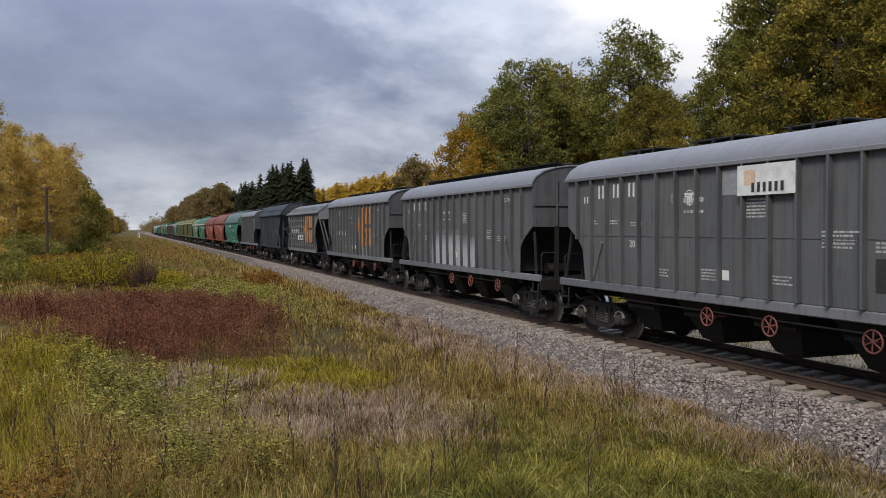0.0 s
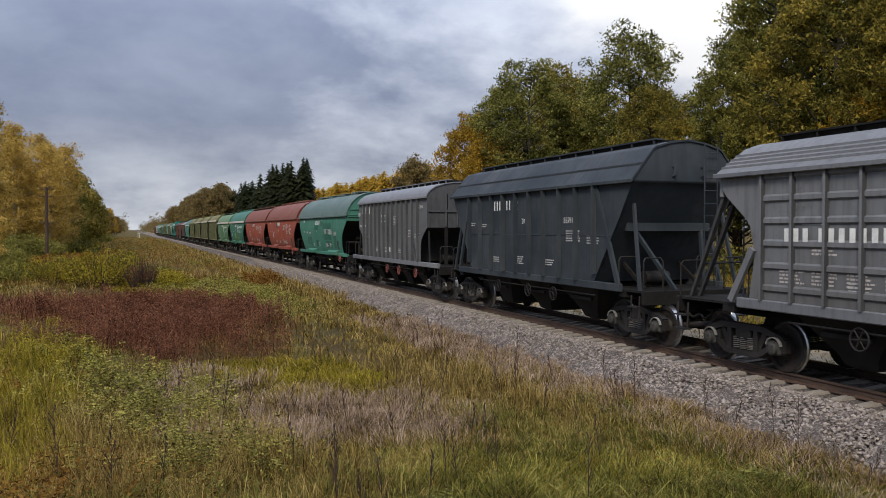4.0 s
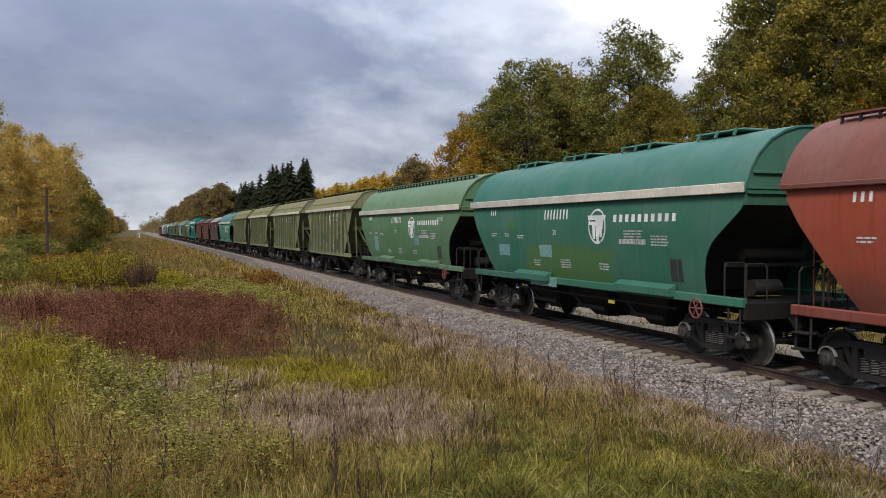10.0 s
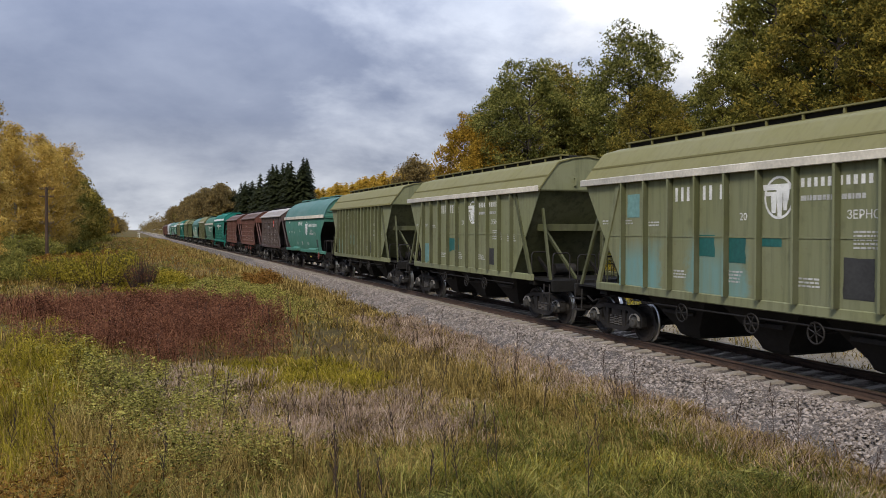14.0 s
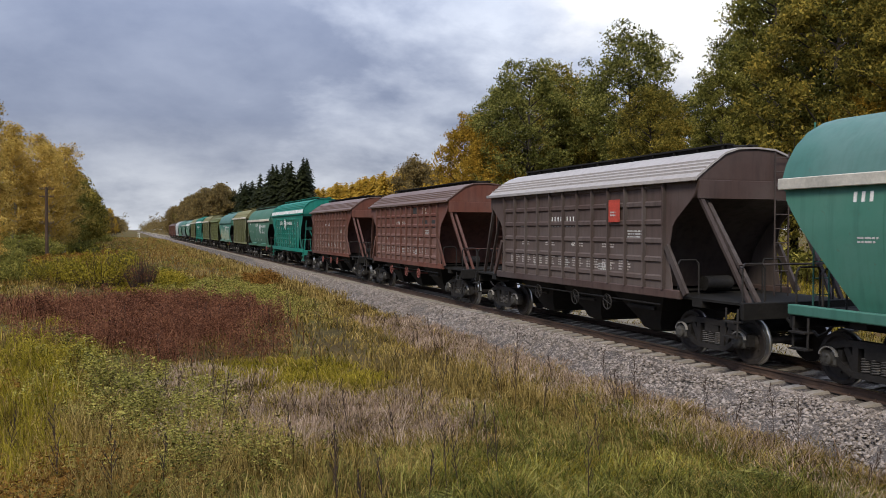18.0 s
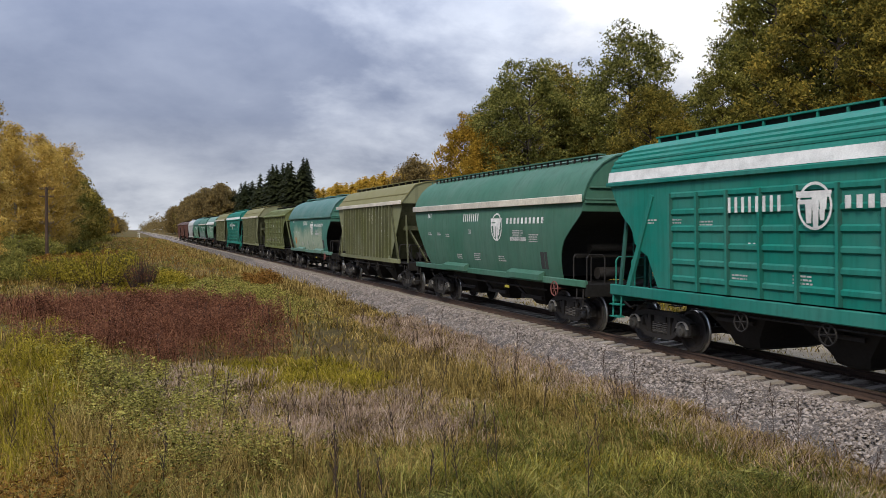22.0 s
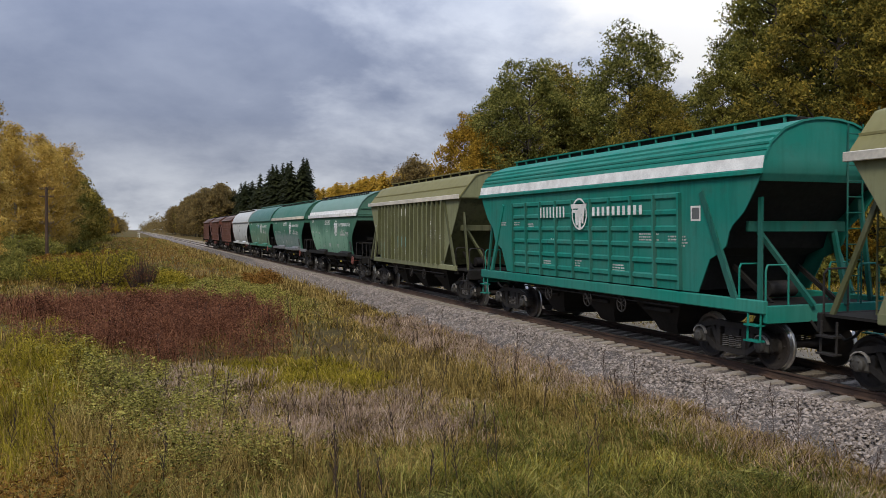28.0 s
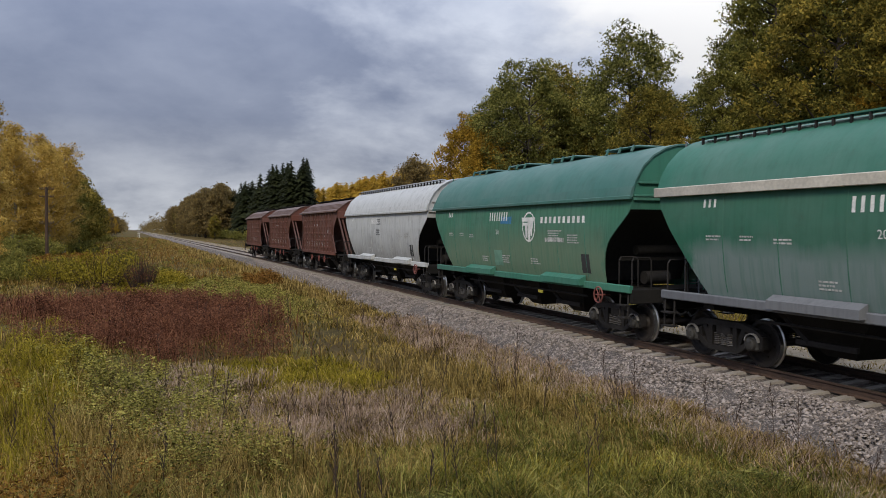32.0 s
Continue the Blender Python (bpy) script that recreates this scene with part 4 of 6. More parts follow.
class Side:
    """The near side of one wagon, as a sheet to paint on."""

    def __init__(self, car, kind, hl):
        self.car, self.t, self.hl, self.kind, self.small = car, TYPES[kind], hl, kind, {}

    def lay(self, name, flat, faces, material, label="", proud=0.005):
        sh = Shape()
        z_hi = self.t["side"][-1][1]
        v = []
        for s, z, *more in flat:
            if z > z_hi:
                pr = self.t["roof"]
                x = float(np.interp(z, [p[1] for p in pr], [p[0] for p in pr]))
            else:
                x = half_width(self.t, z)
            v.append((-x - proud - sum(more), -s, z))
        sh.add(v, faces)
        return part(name, sh, material, self.car, label, smooth=0)

    def panel(self, name, s, z, w, h, material, label="", proud=0.004, rough=0.0, seed=1):
        """A filled field, split so that it follows the side; rough: unevenness of its rim."""
        rng, rough = np.random.default_rng(seed), 0.35 * rough
        nx, nz = max(2, int(w / 0.25)), max(2, int(h / 0.12))
        flat, faces = [], []
        for j in range(nz + 1):
            for i in range(nx + 1):
                e = rough * rng.standard_normal() if i in (0, nx) or j in (0, nz) else 0
                flat.append((s + w * i / nx + (e if i in (0, nx) else 0), z + h * j / nz + (e if j in (0, nz) else 0)))
        for j in range(nz):
            for i in range(nx):
                a = j * (nx + 1) + i
                faces.append((a, a + 1, a + nx + 2, a + nx + 1))
        return self.lay(name, flat, faces, material, label, proud)

    def figure(self, s, z, w, h, proud=0.005):
        """An arrow-headed orange figure in three pieces."""
        for poly in ([(0.0, 0.5), (0.12, 1.0), (0.50, 1.0), (0.38, 0.6), (0.60, 0.0), (0.12, 0.0)], [(0.56, 1.0), (1.0, 1.0), (1.0, 0.56), (0.44, 0.56)], [(0.46, 0.47), (1.0, 0.47), (1.0, 0.0), (0.66, 0.0)]):
            self.lay("orange_sign", [(s + a * w, z + b * h) for a, b in poly], [tuple(range(len(poly)))], ORANGE, "orange painted company figure", proud)

    def lines(self, s, z, w, rows, h=0.034, gap=0.032, material=None, seed=1, proud=0.005):
        """Small writing that cannot be read: rows of bars, the lowest at z. Kept until finish() lays them all as one part."""
        rng = np.random.default_rng(abs(seed + int(s * 97)))
        if s < -self.hl + 0.1 + inset(self.t, 1, z) or s + w > self.hl - 0.1 - inset(self.t, -1, z):
            return
        flat, faces = self.small.setdefault((material or STENCIL, proud), ([], []))
        for r in range(rows):
            a, b = s, z + r * (h + gap)
            stop = s + w * (0.7 + 0.3 * rng.random())
            while a < stop:
                c = a + 0.03 + 0.10 * rng.random()
                k = len(flat)
                flat += [(a, b), (min(c, stop), b), (min(c, stop), b + h), (a, b + h)]
                faces.append((k, k + 1, k + 2, k + 3))
                a = c + 0.022

    def finish(self):
        for (material, proud), (flat, faces) in self.small.items():
            tagged(self.lay("small_stencil", flat, faces, material, "small white stencilled lines", proud), kind="stuff")

    def bars(self, s, z, groups, h=0.26, w=0.115, gap=0.05, material=None, name="number_bar", proud=0.005):
        """A row of upright bars, one for each character; groups: how many stand together."""
        thin = w * 0.6 if name == "number_bar" else w * 0.8
        a = s
        for g in groups:
            for _ in range(g):
                flat = [(a, z), (a + thin, z), (a + thin, z + h / 2), (a + thin, z + h), (a, z + h), (a, z + h / 2)]
                self.lay(name, flat, [(0, 1, 2, 5), (5, 2, 3, 4)], material or PALE, "", proud)
                a += w + gap
            a += w * 0.9

    def word(self, text, s, z, h, material=None):
        v, f = letter_shape(text)
        return self.lay("lettering", [(s + x * h * 1.35, z + y * h * 1.35) for x, y in v], f, material or PALE, "white stencilled word")

    def emblem(self, s, z, r, material=None, proud=0.005):
        """A ring with a broad T-shaped figure in it."""
        flat, faces = [], []
        n = 28
        for k in range(n):
            q = 2 * math.pi * k / n
            for rr in (r * 0.88, r):
                flat.append((s + rr * math.cos(q) * 0.92, z + rr * math.sin(q)))
        for k in range(n):
            faces.append((2 * k, 2 * k + 1, 2 * ((k + 1) % n) + 1, 2 * ((k + 1) % n)))
        for x0, x1, z0, z1 in ((-0.95, 0.85, 0.35, 0.62), (-0.85, 0.2, 0.08, 0.27), (-0.42, -0.16, -0.72, 0.1), (-0.06, 0.2, -0.92, 0.36), (0.3, 0.62, -0.15, 0.36), (0.3, 0.5, -0.6, -0.15)):
            k = len(flat)
            e = 0.002 * (1 + k % 5)
            flat += [(s + x0 * r, z + z0 * r, e), (s + x1 * r, z + z0 * r, e), (s + (x1 + 0.06) * r, z + z1 * r, e), (s + (x0 - 0.06) * r, z + z1 * r, e)]
            faces.append((k, k + 1, k + 2, k + 3))
        return self.lay("emblem", flat, faces, material or PALE, "round white painted emblem", proud)


GREY = paint("grey_wagon_paint", (0.108, 0.112, 0.116), 0.45, 0.1)
GREYROOF = paint("grey_roof_paint", (0.16, 0.165, 0.178), 0.22, 0.08, 0.5, 0.42, 0.3)
PALEGREY = paint("pale_grey_paint", (0.15, 0.155, 0.165), 0.4)
DARK = paint("dark_blue_grey_paint", (0.03, 0.038, 0.046), 0.4)
SEAGREEN = paint("sea_green_paint", (0.045, 0.165, 0.115), 0.35)
SEAROOF = paint("sea_green_roof_paint", (0.075, 0.12, 0.105), 0.22, 0.08, 0.5, 0.42, 0.3)
RED = paint("oxide_red_paint", (0.225, 0.055, 0.034), 0.45)
REDROOF = paint("oxide_red_roof_paint", (0.185, 0.066, 0.046), 0.3, 0.08, 0.3, 0.5, 0.15)
BOTTLE = paint("bottle_green_paint", (0.034, 0.128, 0.083), 0.25)
BOTTLEROOF = paint("bottle_green_roof_paint", (0.026, 0.13, 0.085), 0.22, 0.08, 0.5, 0.42, 0.3)
GRASSGREEN = paint("grass_green_paint", (0.08, 0.165, 0.078), 0.25)
GRASSROOF = paint("grass_green_roof_paint", (0.10, 0.18, 0.08), 0.22, 0.08, 0.5, 0.42, 0.3)
OLIVE = paint("olive_paint", (0.178, 0.186, 0.098), 0.45)
OLIVEROOF = paint("olive_roof_paint", (0.168, 0.155, 0.062), 0.26, 0.08, 0.22, 0.5, 0.16)
CREAM = plain("cream_strip_paint", (0.52, 0.48, 0.40), 0.6, scale=5, vary=0.25)
WHITE = paint("white_paint", (0.44, 0.45, 0.445), 0.45)
TEALPALE = paint("pale_teal_paint", (0.05, 0.165, 0.122), 0.32)
TEALROOF = paint("teal_roof_paint", (0.045, 0.135, 0.112), 0.22, 0.08, 0.5, 0.42, 0.3)
BROWN = paint("brown_paint", (0.125, 0.048, 0.034), 0.55, 0.2)
DUSTBROWN = paint("dusty_brown_paint", (0.072, 0.047, 0.042), 0.5)
DUSTROOF = paint("dusty_pale_roof_paint", (0.34, 0.31, 0.295), 0.3, 0.08, 0.5, 0.5, 0.2)
BROWNROOF = paint("brown_roof_paint", (0.125, 0.075, 0.06), 0.22, 0.08, 0.5, 0.42, 0.3)
TEAL = paint("bright_teal_paint", (0.008, 0.172, 0.132), 0.35, 0.05)
DULLGREEN = paint("dull_green_paint", (0.048, 0.135, 0.092), 0.32)
MOSSGREEN = paint("moss_green_paint", (0.115, 0.135, 0.045), 0.5)

# darker copies of the wagon paints: dirt streaks, and shade put into the colour
SHADEPAINT = {
    "olive_paint": paint("shaded_grimy_olive_paint", (0.075, 0.08, 0.036), 0.8), "grey_wagon_paint": paint("shaded_grimy_grey_paint", (0.062, 0.064, 0.068), 0.7),
    "brown_paint": paint("shaded_grimy_brown_paint", (0.095, 0.042, 0.032), 0.7), "dusty_brown_paint": paint("shaded_grimy_dusty_paint", (0.06, 0.044, 0.04), 0.7),
    "pale_grey_paint": paint("shaded_pale_grey_paint", (0.045, 0.046, 0.05), 0.7),
    "bright_teal_paint": paint("shaded_grimy_teal_paint", (0.006, 0.09, 0.07), 0.6), "moss_green_paint": paint("shaded_grimy_moss_paint", (0.07, 0.08, 0.03), 0.7)}

ORANGE = plain("orange_sign_paint", (0.52, 0.19, 0.03), 0.6, scale=5, vary=0.2)
GHOST = plain("grey_white_wash", (0.26, 0.27, 0.28), 0.7, scale=4, vary=0.3)
PATCH = plain("dark_teal_overpaint", (0.015, 0.095, 0.085), 0.6, scale=4, vary=0.25)
SKYPATCH = plain("light_blue_overpaint", (0.13, 0.25, 0.235), 0.6, scale=3, vary=0.3)
SOOT = plain("black_chalk_field", (0.03, 0.03, 0.03), 0.8, scale=6, vary=0.4)
MILK = plain("milky_green_overpaint", (0.13, 0.25, 0.185), 0.6, scale=1.2, vary=0.35, spec=0.15)
BRUSH = paint("brushed_green_overpaint", (0.06, 0.15, 0.035), 0.6)
PALEBROWN = plain("dusty_stencil", (0.40, 0.36, 0.34), 0.7, scale=14, vary=0.3)

# kind, body, roof, eave strip, roof fittings, label
GREY_RIBS = "grey ribbed steel grain hopper with rounded roof"
TRAIN = [
    ("ribbed", GREY, GREYROOF, None, "hatches", GREY_RIBS + " and a white sign"),
    ("ribbed", GREY, GREYROOF, None, "low", GREY_RIBS + ", washed white below"),
    ("ribbed", GREY, GREYROOF, None, "hatches", GREY_RIBS + " and orange sign"),
    ("lattice", PALEGREY, PALEGREY, None, "walkway", "pale grey grain hopper with pressed lattice sides and orange sign"),
    ("hopper", DARK, DARK, None, "low", "dark blue-grey hopper wagon with sloping ends"),
    ("ribbed", GREY, GREYROOF, None, "walkway", GREY_RIBS + " and a roof walkway"),
    ("round", SEAGREEN, SEAROOF, None, "hatches", "faded sea-green grain hopper with bulging sides"),
    ("round", RED, REDROOF, None, "hatches", "oxide red grain hopper with bulging sides"),
    ("round", RED, REDROOF, None, "walkway", "oxide red grain hopper with dusty roof and sooty sill"),
    ("round", BOTTLE, BOTTLEROOF, CREAM, "hatches", "bottle-green grain hopper with cream strip and brushed overpaint"),
    ("round", GRASSGREEN, GRASSROOF, CREAM, "walkway", "grass-green grain hopper with cream strip and emblem"),
    ("hopper", OLIVE, OLIVEROOF, CREAM, "walkway", "olive ribbed hopper wagon with pale eave strip and dark overpainted fields"),
    ("hopper", OLIVE, OLIVEROOF, CREAM, "walkway", "olive ribbed hopper wagon with blue overpainted fields"),
    ("hopper", OLIVE, OLIVEROOF, CREAM, "walkway", "olive ribbed hopper wagon with rusty pale eave strip"),
    ("hopper", OLIVE, OLIVEROOF, None, "walkway", "dull olive ribbed hopper wagon with light blue field"),
    ("round", TEALPALE, TEALROOF, CREAM, "hatches", "teal-green grain hopper with cream strip and white emblem"),
    ("lattice", DUSTBROWN, DUSTROOF, None, "low", "dusty brown lattice-sided hopper wagon with pale roof and red label"),
    ("lattice", BROWN, BROWNROOF, None, "low", "red-brown lattice-sided hopper wagon with white stencils"),
    ("lattice", BROWN, BROWNROOF, None, "low", "red-brown lattice-sided hopper wagon, dusty and faded"),
    ("tall", TEAL, TEAL, None, "walkway", "bright teal lattice-sided hopper wagon with white roof stripe"),
    ("round", DULLGREEN, DULLGREEN, CREAM, "walkway", "dull green grain hopper with cream strip and round emblem"),
    ("hopper", OLIVE, OLIVEROOF, CREAM, "walkway", "olive ribbed hopper wagon with small teal overpaint"),
    ("round", TEALPALE, TEALROOF, None, "hatches", "pale teal grain hopper with chalky washed sides"),
    ("lattice", MOSSGREEN, MOSSGREEN, None, "low", "moss-green lattice-sided hopper wagon"),
    ("hopper", OLIVE, OLIVEROOF, CREAM, "walkway", "olive ribbed hopper wagon with blue overpaint along the middle"),
    ("tall", TEAL, TEAL, None, "walkway", "bright teal lattice-sided hopper wagon with white stripe and emblem"),
    ("hopper", OLIVE, OLIVEROOF, CREAM, "walkway", "olive ribbed hopper wagon with faded blue overpaint"),
    ("round", DULLGREEN, paint("pale_green_roof_paint", (0.15, 0.25, 0.215), 0.3), PALE, "low", "grey-green grain hopper with white strip and milky overpaint"),
    ("round", BOTTLE, BOTTLEROOF, CREAM, "walkway", "bottle-green grain hopper washed blue along its lower side"),
    ("round", SEAGREEN, TEALROOF, None, "hatches", "pale green grain hopper with teal roof"),
    ("round", WHITE, WHITE, None, "walkway", "white grain hopper, dusty towards the sill"),
    ("lattice", BROWN, BROWNROOF, None, "low", "dark brown lattice-sided hopper wagon"),
    ("lattice", BROWN, BROWNROOF, None, "low", "dark brown lattice-sided hopper wagon near the train's end"),
    ("lattice", BROWN, BROWNROOF, None, "low", "dark brown lattice-sided hopper wagon, last of the train")]
ENDS = [-0.1, -0.1, -0.05, -0.15, 0.25, -0.7, -0.9, -0.82, -0.82, -0.92, -0.92, -0.48, -0.35, -0.42, -0.5, -0.4, -0.34, -0.27, -0.33, -0.33, -0.42, -0.1, -0.2, -0.3, -0.3, -0.15, -0.1, -0.2, -0.15, 0.0, -0.1, -0.5, -0.4, -0.3, -0.1]
SKINS = {      # sides washed or brushed over, or darker towards the bottom
    1: paint("whitened_grey_paint", (0.108, 0.112, 0.116), 0.45, 0.1, washes=[((0.46, 0.47, 0.49), 2.0, 2.7, -2.4, 1.9, 0.9, 0.6)]),
    2: paint("patched_grey_paint", (0.108, 0.112, 0.116), 0.45, 0.1, washes=[((0.27, 0.28, 0.30), 1.6, 2.0, 1.5, 2.8, 0.7, 0.4)]),
    3: paint("low_dark_pale_grey_paint", (0.15, 0.155, 0.165), 0.55, washes=[((0.08, 0.072, 0.066), 1.5, 2.6, -5.0, 5.0, 0.6, 0.6)]),
    7: paint("low_dark_oxide_red_paint", (0.27, 0.058, 0.030), 0.32, washes=[((0.05, 0.03, 0.026), 1.5, 2.2, -6.0, 6.0, 0.55, 0.5)]),
    8: paint("low_darkened_red_paint", (0.27, 0.058, 0.030), 0.32, washes=[((0.05, 0.03, 0.026), 1.5, 2.3, -6.0, 6.0, 0.6, 0.6)]),
    9: paint("brushed_bottle_green_paint", (0.034, 0.128, 0.083), 0.25, washes=[((0.075, 0.14, 0.035), 2.15, 2.4, -2.7, 2.0, 0.8, 0.35)]),
    11: paint("bluewashed_olive_paint", (0.178, 0.186, 0.098), 0.45, washes=[((0.14, 0.27, 0.26), 1.9, 2.5, -4.2, -2.9, 0.8, 0.4)]),
    12: paint("blue_patched_olive_paint", (0.178, 0.186, 0.098), 0.45, washes=[((0.14, 0.27, 0.26), 2.0, 2.6, -4.3, -2.7, 0.9, 0.4), ((0.14, 0.27, 0.26), 2.0, 2.7, -1.7, 0.1, 0.75, 0.4)]),
    16: paint("streaked_dusty_brown_paint", (0.078, 0.052, 0.046), 0.6, washes=[((0.15, 0.125, 0.115), 2.0, 3.6, -5.0, 5.0, 0.4, 1.2)]),
    17: paint("faded_brown_paint", (0.135, 0.05, 0.036), 0.55, 0.2, washes=[((0.21, 0.15, 0.13), 2.0, 3.4, -5.0, 5.0, 0.42, 1.0)]),
    18: paint("dusty_faded_brown_paint", (0.125, 0.048, 0.034), 0.55, 0.2, washes=[((0.21, 0.14, 0.11), 2.0, 3.6, -5.0, 5.0, 0.45, 1.2)]),
    22: paint("chalky_teal_paint", (0.045, 0.165, 0.13), 0.5, washes=[((0.31, 0.36, 0.27), 2.35, 3.05, -4.9, 4.3, 1.0, 0.55)]),
    25: paint("patched_bright_teal_paint", (0.008, 0.165, 0.128), 0.4, 0.05),
    27: paint("milky_green_paint", (0.04, 0.125, 0.08), 0.35, washes=[((0.17, 0.31, 0.225), 2.35, 3.05, -5.4, 3.9, 0.95, 0.6), ((0.19, 0.34, 0.245), 2.5, 3.1, -5.4, -2.6, 0.85, 0.5)]),
    28: paint("bluewashed_green_paint", (0.034, 0.128, 0.083), 0.25, washes=[((0.16, 0.21, 0.20), 2.25, 2.6, -5.6, 4.8, 1.0, 0.3)]),
    29: paint("pale_washed_green_paint", (0.055, 0.17, 0.11), 0.5, washes=[((0.15, 0.21, 0.14), 2.1, 3.1, -5.5, 5.5, 0.85, 0.6)]),
    30: paint("dusty_white_paint", (0.44, 0.45, 0.445), 0.45, washes=[((0.20, 0.19, 0.175), 1.5, 2.5, -6.0, 6.0, 0.7, 0.6)])}
SHORT = {3: 0.2, 5: -1.9, 27: -1.3}      # metres by which a body differs from its type


def gone(t):
    """Metres that the train has rolled by t seconds: it gathers speed from 44 to 48 km/h."""
    return 12.18 * t + 0.02117 * t * t


def common_marks(d, seed):
    """The small stencils that most wagons carry."""
    rng = random.Random(seed)
    z = 2.9 if d.kind != "round" else 2.55
    d.lines(-5.1, z, 0.45, 2, seed=seed)
    d.lines(-4.1, z, 0.4, 2, seed=seed + 1)
    d.lines(-3.2, z - 0.05, 0.5, 2, seed=seed + 2)
    d.lines(-2.2, 1.72, 0.5, 3, seed=seed + 3)
    d.lines(-0.6, 1.72, 0.6, 4, seed=seed + 4)
    d.lines(1.4, 1.75, 0.6, 3, seed=seed + 5)
    d.lines(2.6, 2.45, 0.8, 5, seed=seed + 6)
    d.lines(3.7, 2.4, 0.7, 4, seed=seed + 7)
    d.lines(-4.4, 1.30, 0.6, 1, seed=seed + 8)
    d.lines(3.0, 1.27, 0.7, 1, 0.1)
    return rng


SILLS = {27: BLACK, 28: PALEGREY, 22: paint("pale_teal_sill_paint", (0.10, 0.19, 0.15), 0.5), 10: paint("dusty_green_sill_paint", (0.09, 0.16, 0.09), 0.5)}
DARKSEA = paint("dark_sea_green_overpaint", (0.02, 0.105, 0.066), 0.4)
WAGONS = []
for n, (kind, body, roof, edge, top, label) in enumerate(TRAIN):
    rear, front = PITCH * (n + 1) + 6.33 + ENDS[n + 1], PITCH * n + 6.33 + ENDS[n]
    car, sets, hl = wagon(n, kind, body, roof, label, rear - front, edge, SILLS.get(n) or (PALEGREY if kind == "ribbed" else None), top)
    WAGONS.append((car, (rear + front) / 2, sets))
    d = Side(car, kind, hl)
    common_marks(d, n * 11)
    if kind == "ribbed":
        d.bars(-5.35, 3.45, (3,), 0.17, 0.1, 0.05)
        d.bars(-4.65, 3.55, (3, 3, 2), 0.33, 0.13, 0.055)
        d.word("20", -3.25, 2.35, 0.18)
        d.word("ЗЕРНО", 4.26, 3.65, 0.115)
        d.lines(-1.2, 3.35, 0.75, 1, 0.1)
        d.lines(-1.2, 3.12, 0.75, 1, 0.06)
        d.lines(0.6, 3.0, 0.85, 6)
        d.panel("plate_mark", 0.05, 1.75, 0.2, 0.2, PALE)
    elif kind == "hopper":
        d.bars(-2.15, 3.38, (3, 3, 2), 0.30, 0.14, 0.06)
        d.word("20", -0.12, 2.95, 0.16)
        if n not in (4, 14, 26):
            d.emblem(0.92, 3.36, 0.40)
            d.bars(1.45, 3.52, (5, 5), 0.16, 0.10, 0.05, name="name_bar")
            d.lines(1.45, 3.28, 1.5, 1, 0.09)
        d.word("ЗЕРНО", 2.45, 2.95, 0.15)
    elif kind == "round":
        d.bars(-1.45, 3.05, (8,), 0.27, 0.12, 0.06)
        d.word("20" if body is not RED else "25", -0.95, 2.62, 0.16)
        d.bars(-5.2, 3.22, (3,), 0.17, 0.11, 0.05)
        if n in (9, 10, 15, 20, 22, 27, 28, 29):
            d.emblem(1.4, 2.85, 0.45)
            d.bars(2.15, 2.95, (10,), 0.18, 0.17, 0.09, name="name_bar")
            d.lines(2.4, 2.42, 1.5, 1, 0.12)
        d.panel("chalk_field", 4.35, 1.62, 0.42, 0.5, SOOT, rough=0.02)
    elif kind == "lattice":
        d.bars(-1.1, 2.85, (8,), 0.27, 0.11, 0.06)
        d.word("25", 0.0, 2.36, 0.15)
        for k in range(9):
            d.lines(-3.75 + 0.76 * k, 1.79, 0.6, 4, 0.034, seed=n + k, material=PALEBROWN)
            if k % 2:
                d.lines(-3.75 + 0.76 * k, 2.32, 0.6, 3, 0.034, seed=n + k + 3, material=PALEBROWN)
    elif kind == "tall":
        d.emblem(0.0, 3.18, 0.42, proud=0.088)
        d.bars(-2.2, 3.1, (8,), 0.30, 0.13, 0.06, proud=0.088)
        d.bars(0.65, 3.12, (10,), 0.22, 0.15, 0.08, name="name_bar", proud=0.088)
        d.word("20", -1.75, 2.35, 0.18)
        d.panel("plate_mark", 4.5, 2.95, 0.32, 0.32, PALE)
        d.panel("plate_mark", 4.54, 2.99, 0.24, 0.24, GREY, proud=0.008)
    if n == 0:
        d.panel("sign", 0.6, 3.42, 1.5, 0.58, PALE, "white company sign with faded figure", proud=0.116)
        d.panel("sign_figure", 0.8, 3.62, 0.3, 0.28, plain("faded_orange", (0.55, 0.40, 0.27), 0.6), proud=0.12)
        d.bars(1.0, 3.48, (6,), 0.18, 0.1, 0.05, material=SOOT, name="name_bar", proud=0.124)
        d.panel("white_wash", -0.1, 3.45, 0.6, 0.5, GHOST, rough=0.03)
        d.emblem(-1.0, 3.45, 0.17)
        d.emblem(-1.5, 3.45, 0.15, GHOST)
        d.panel("chalk_field", 3.7, 1.75, 1.3, 0.55, SOOT)
    if n == 2:
        d.figure(0.75, 1.95, 2.75, 1.95, 0.009)
        d.bars(-4.0, 2.45, (12,), 0.22, 0.14, 0.06, name="name_bar")
    if n == 3:
        d.figure(1.2, 1.9, 2.6, 1.75, 0.05)
        d.bars(-3.6, 2.55, (3, 9), 0.24, 0.15, 0.07, name="name_bar", proud=0.045)
        d.panel("sign", -1.2, 2.05, 2.0, 0.34, PALE, "white company sign", proud=0.05)
        d.bars(-0.7, 2.12, (5, 5), 0.16, 0.09, 0.04, material=REDWHEEL, name="name_bar", proud=0.06)
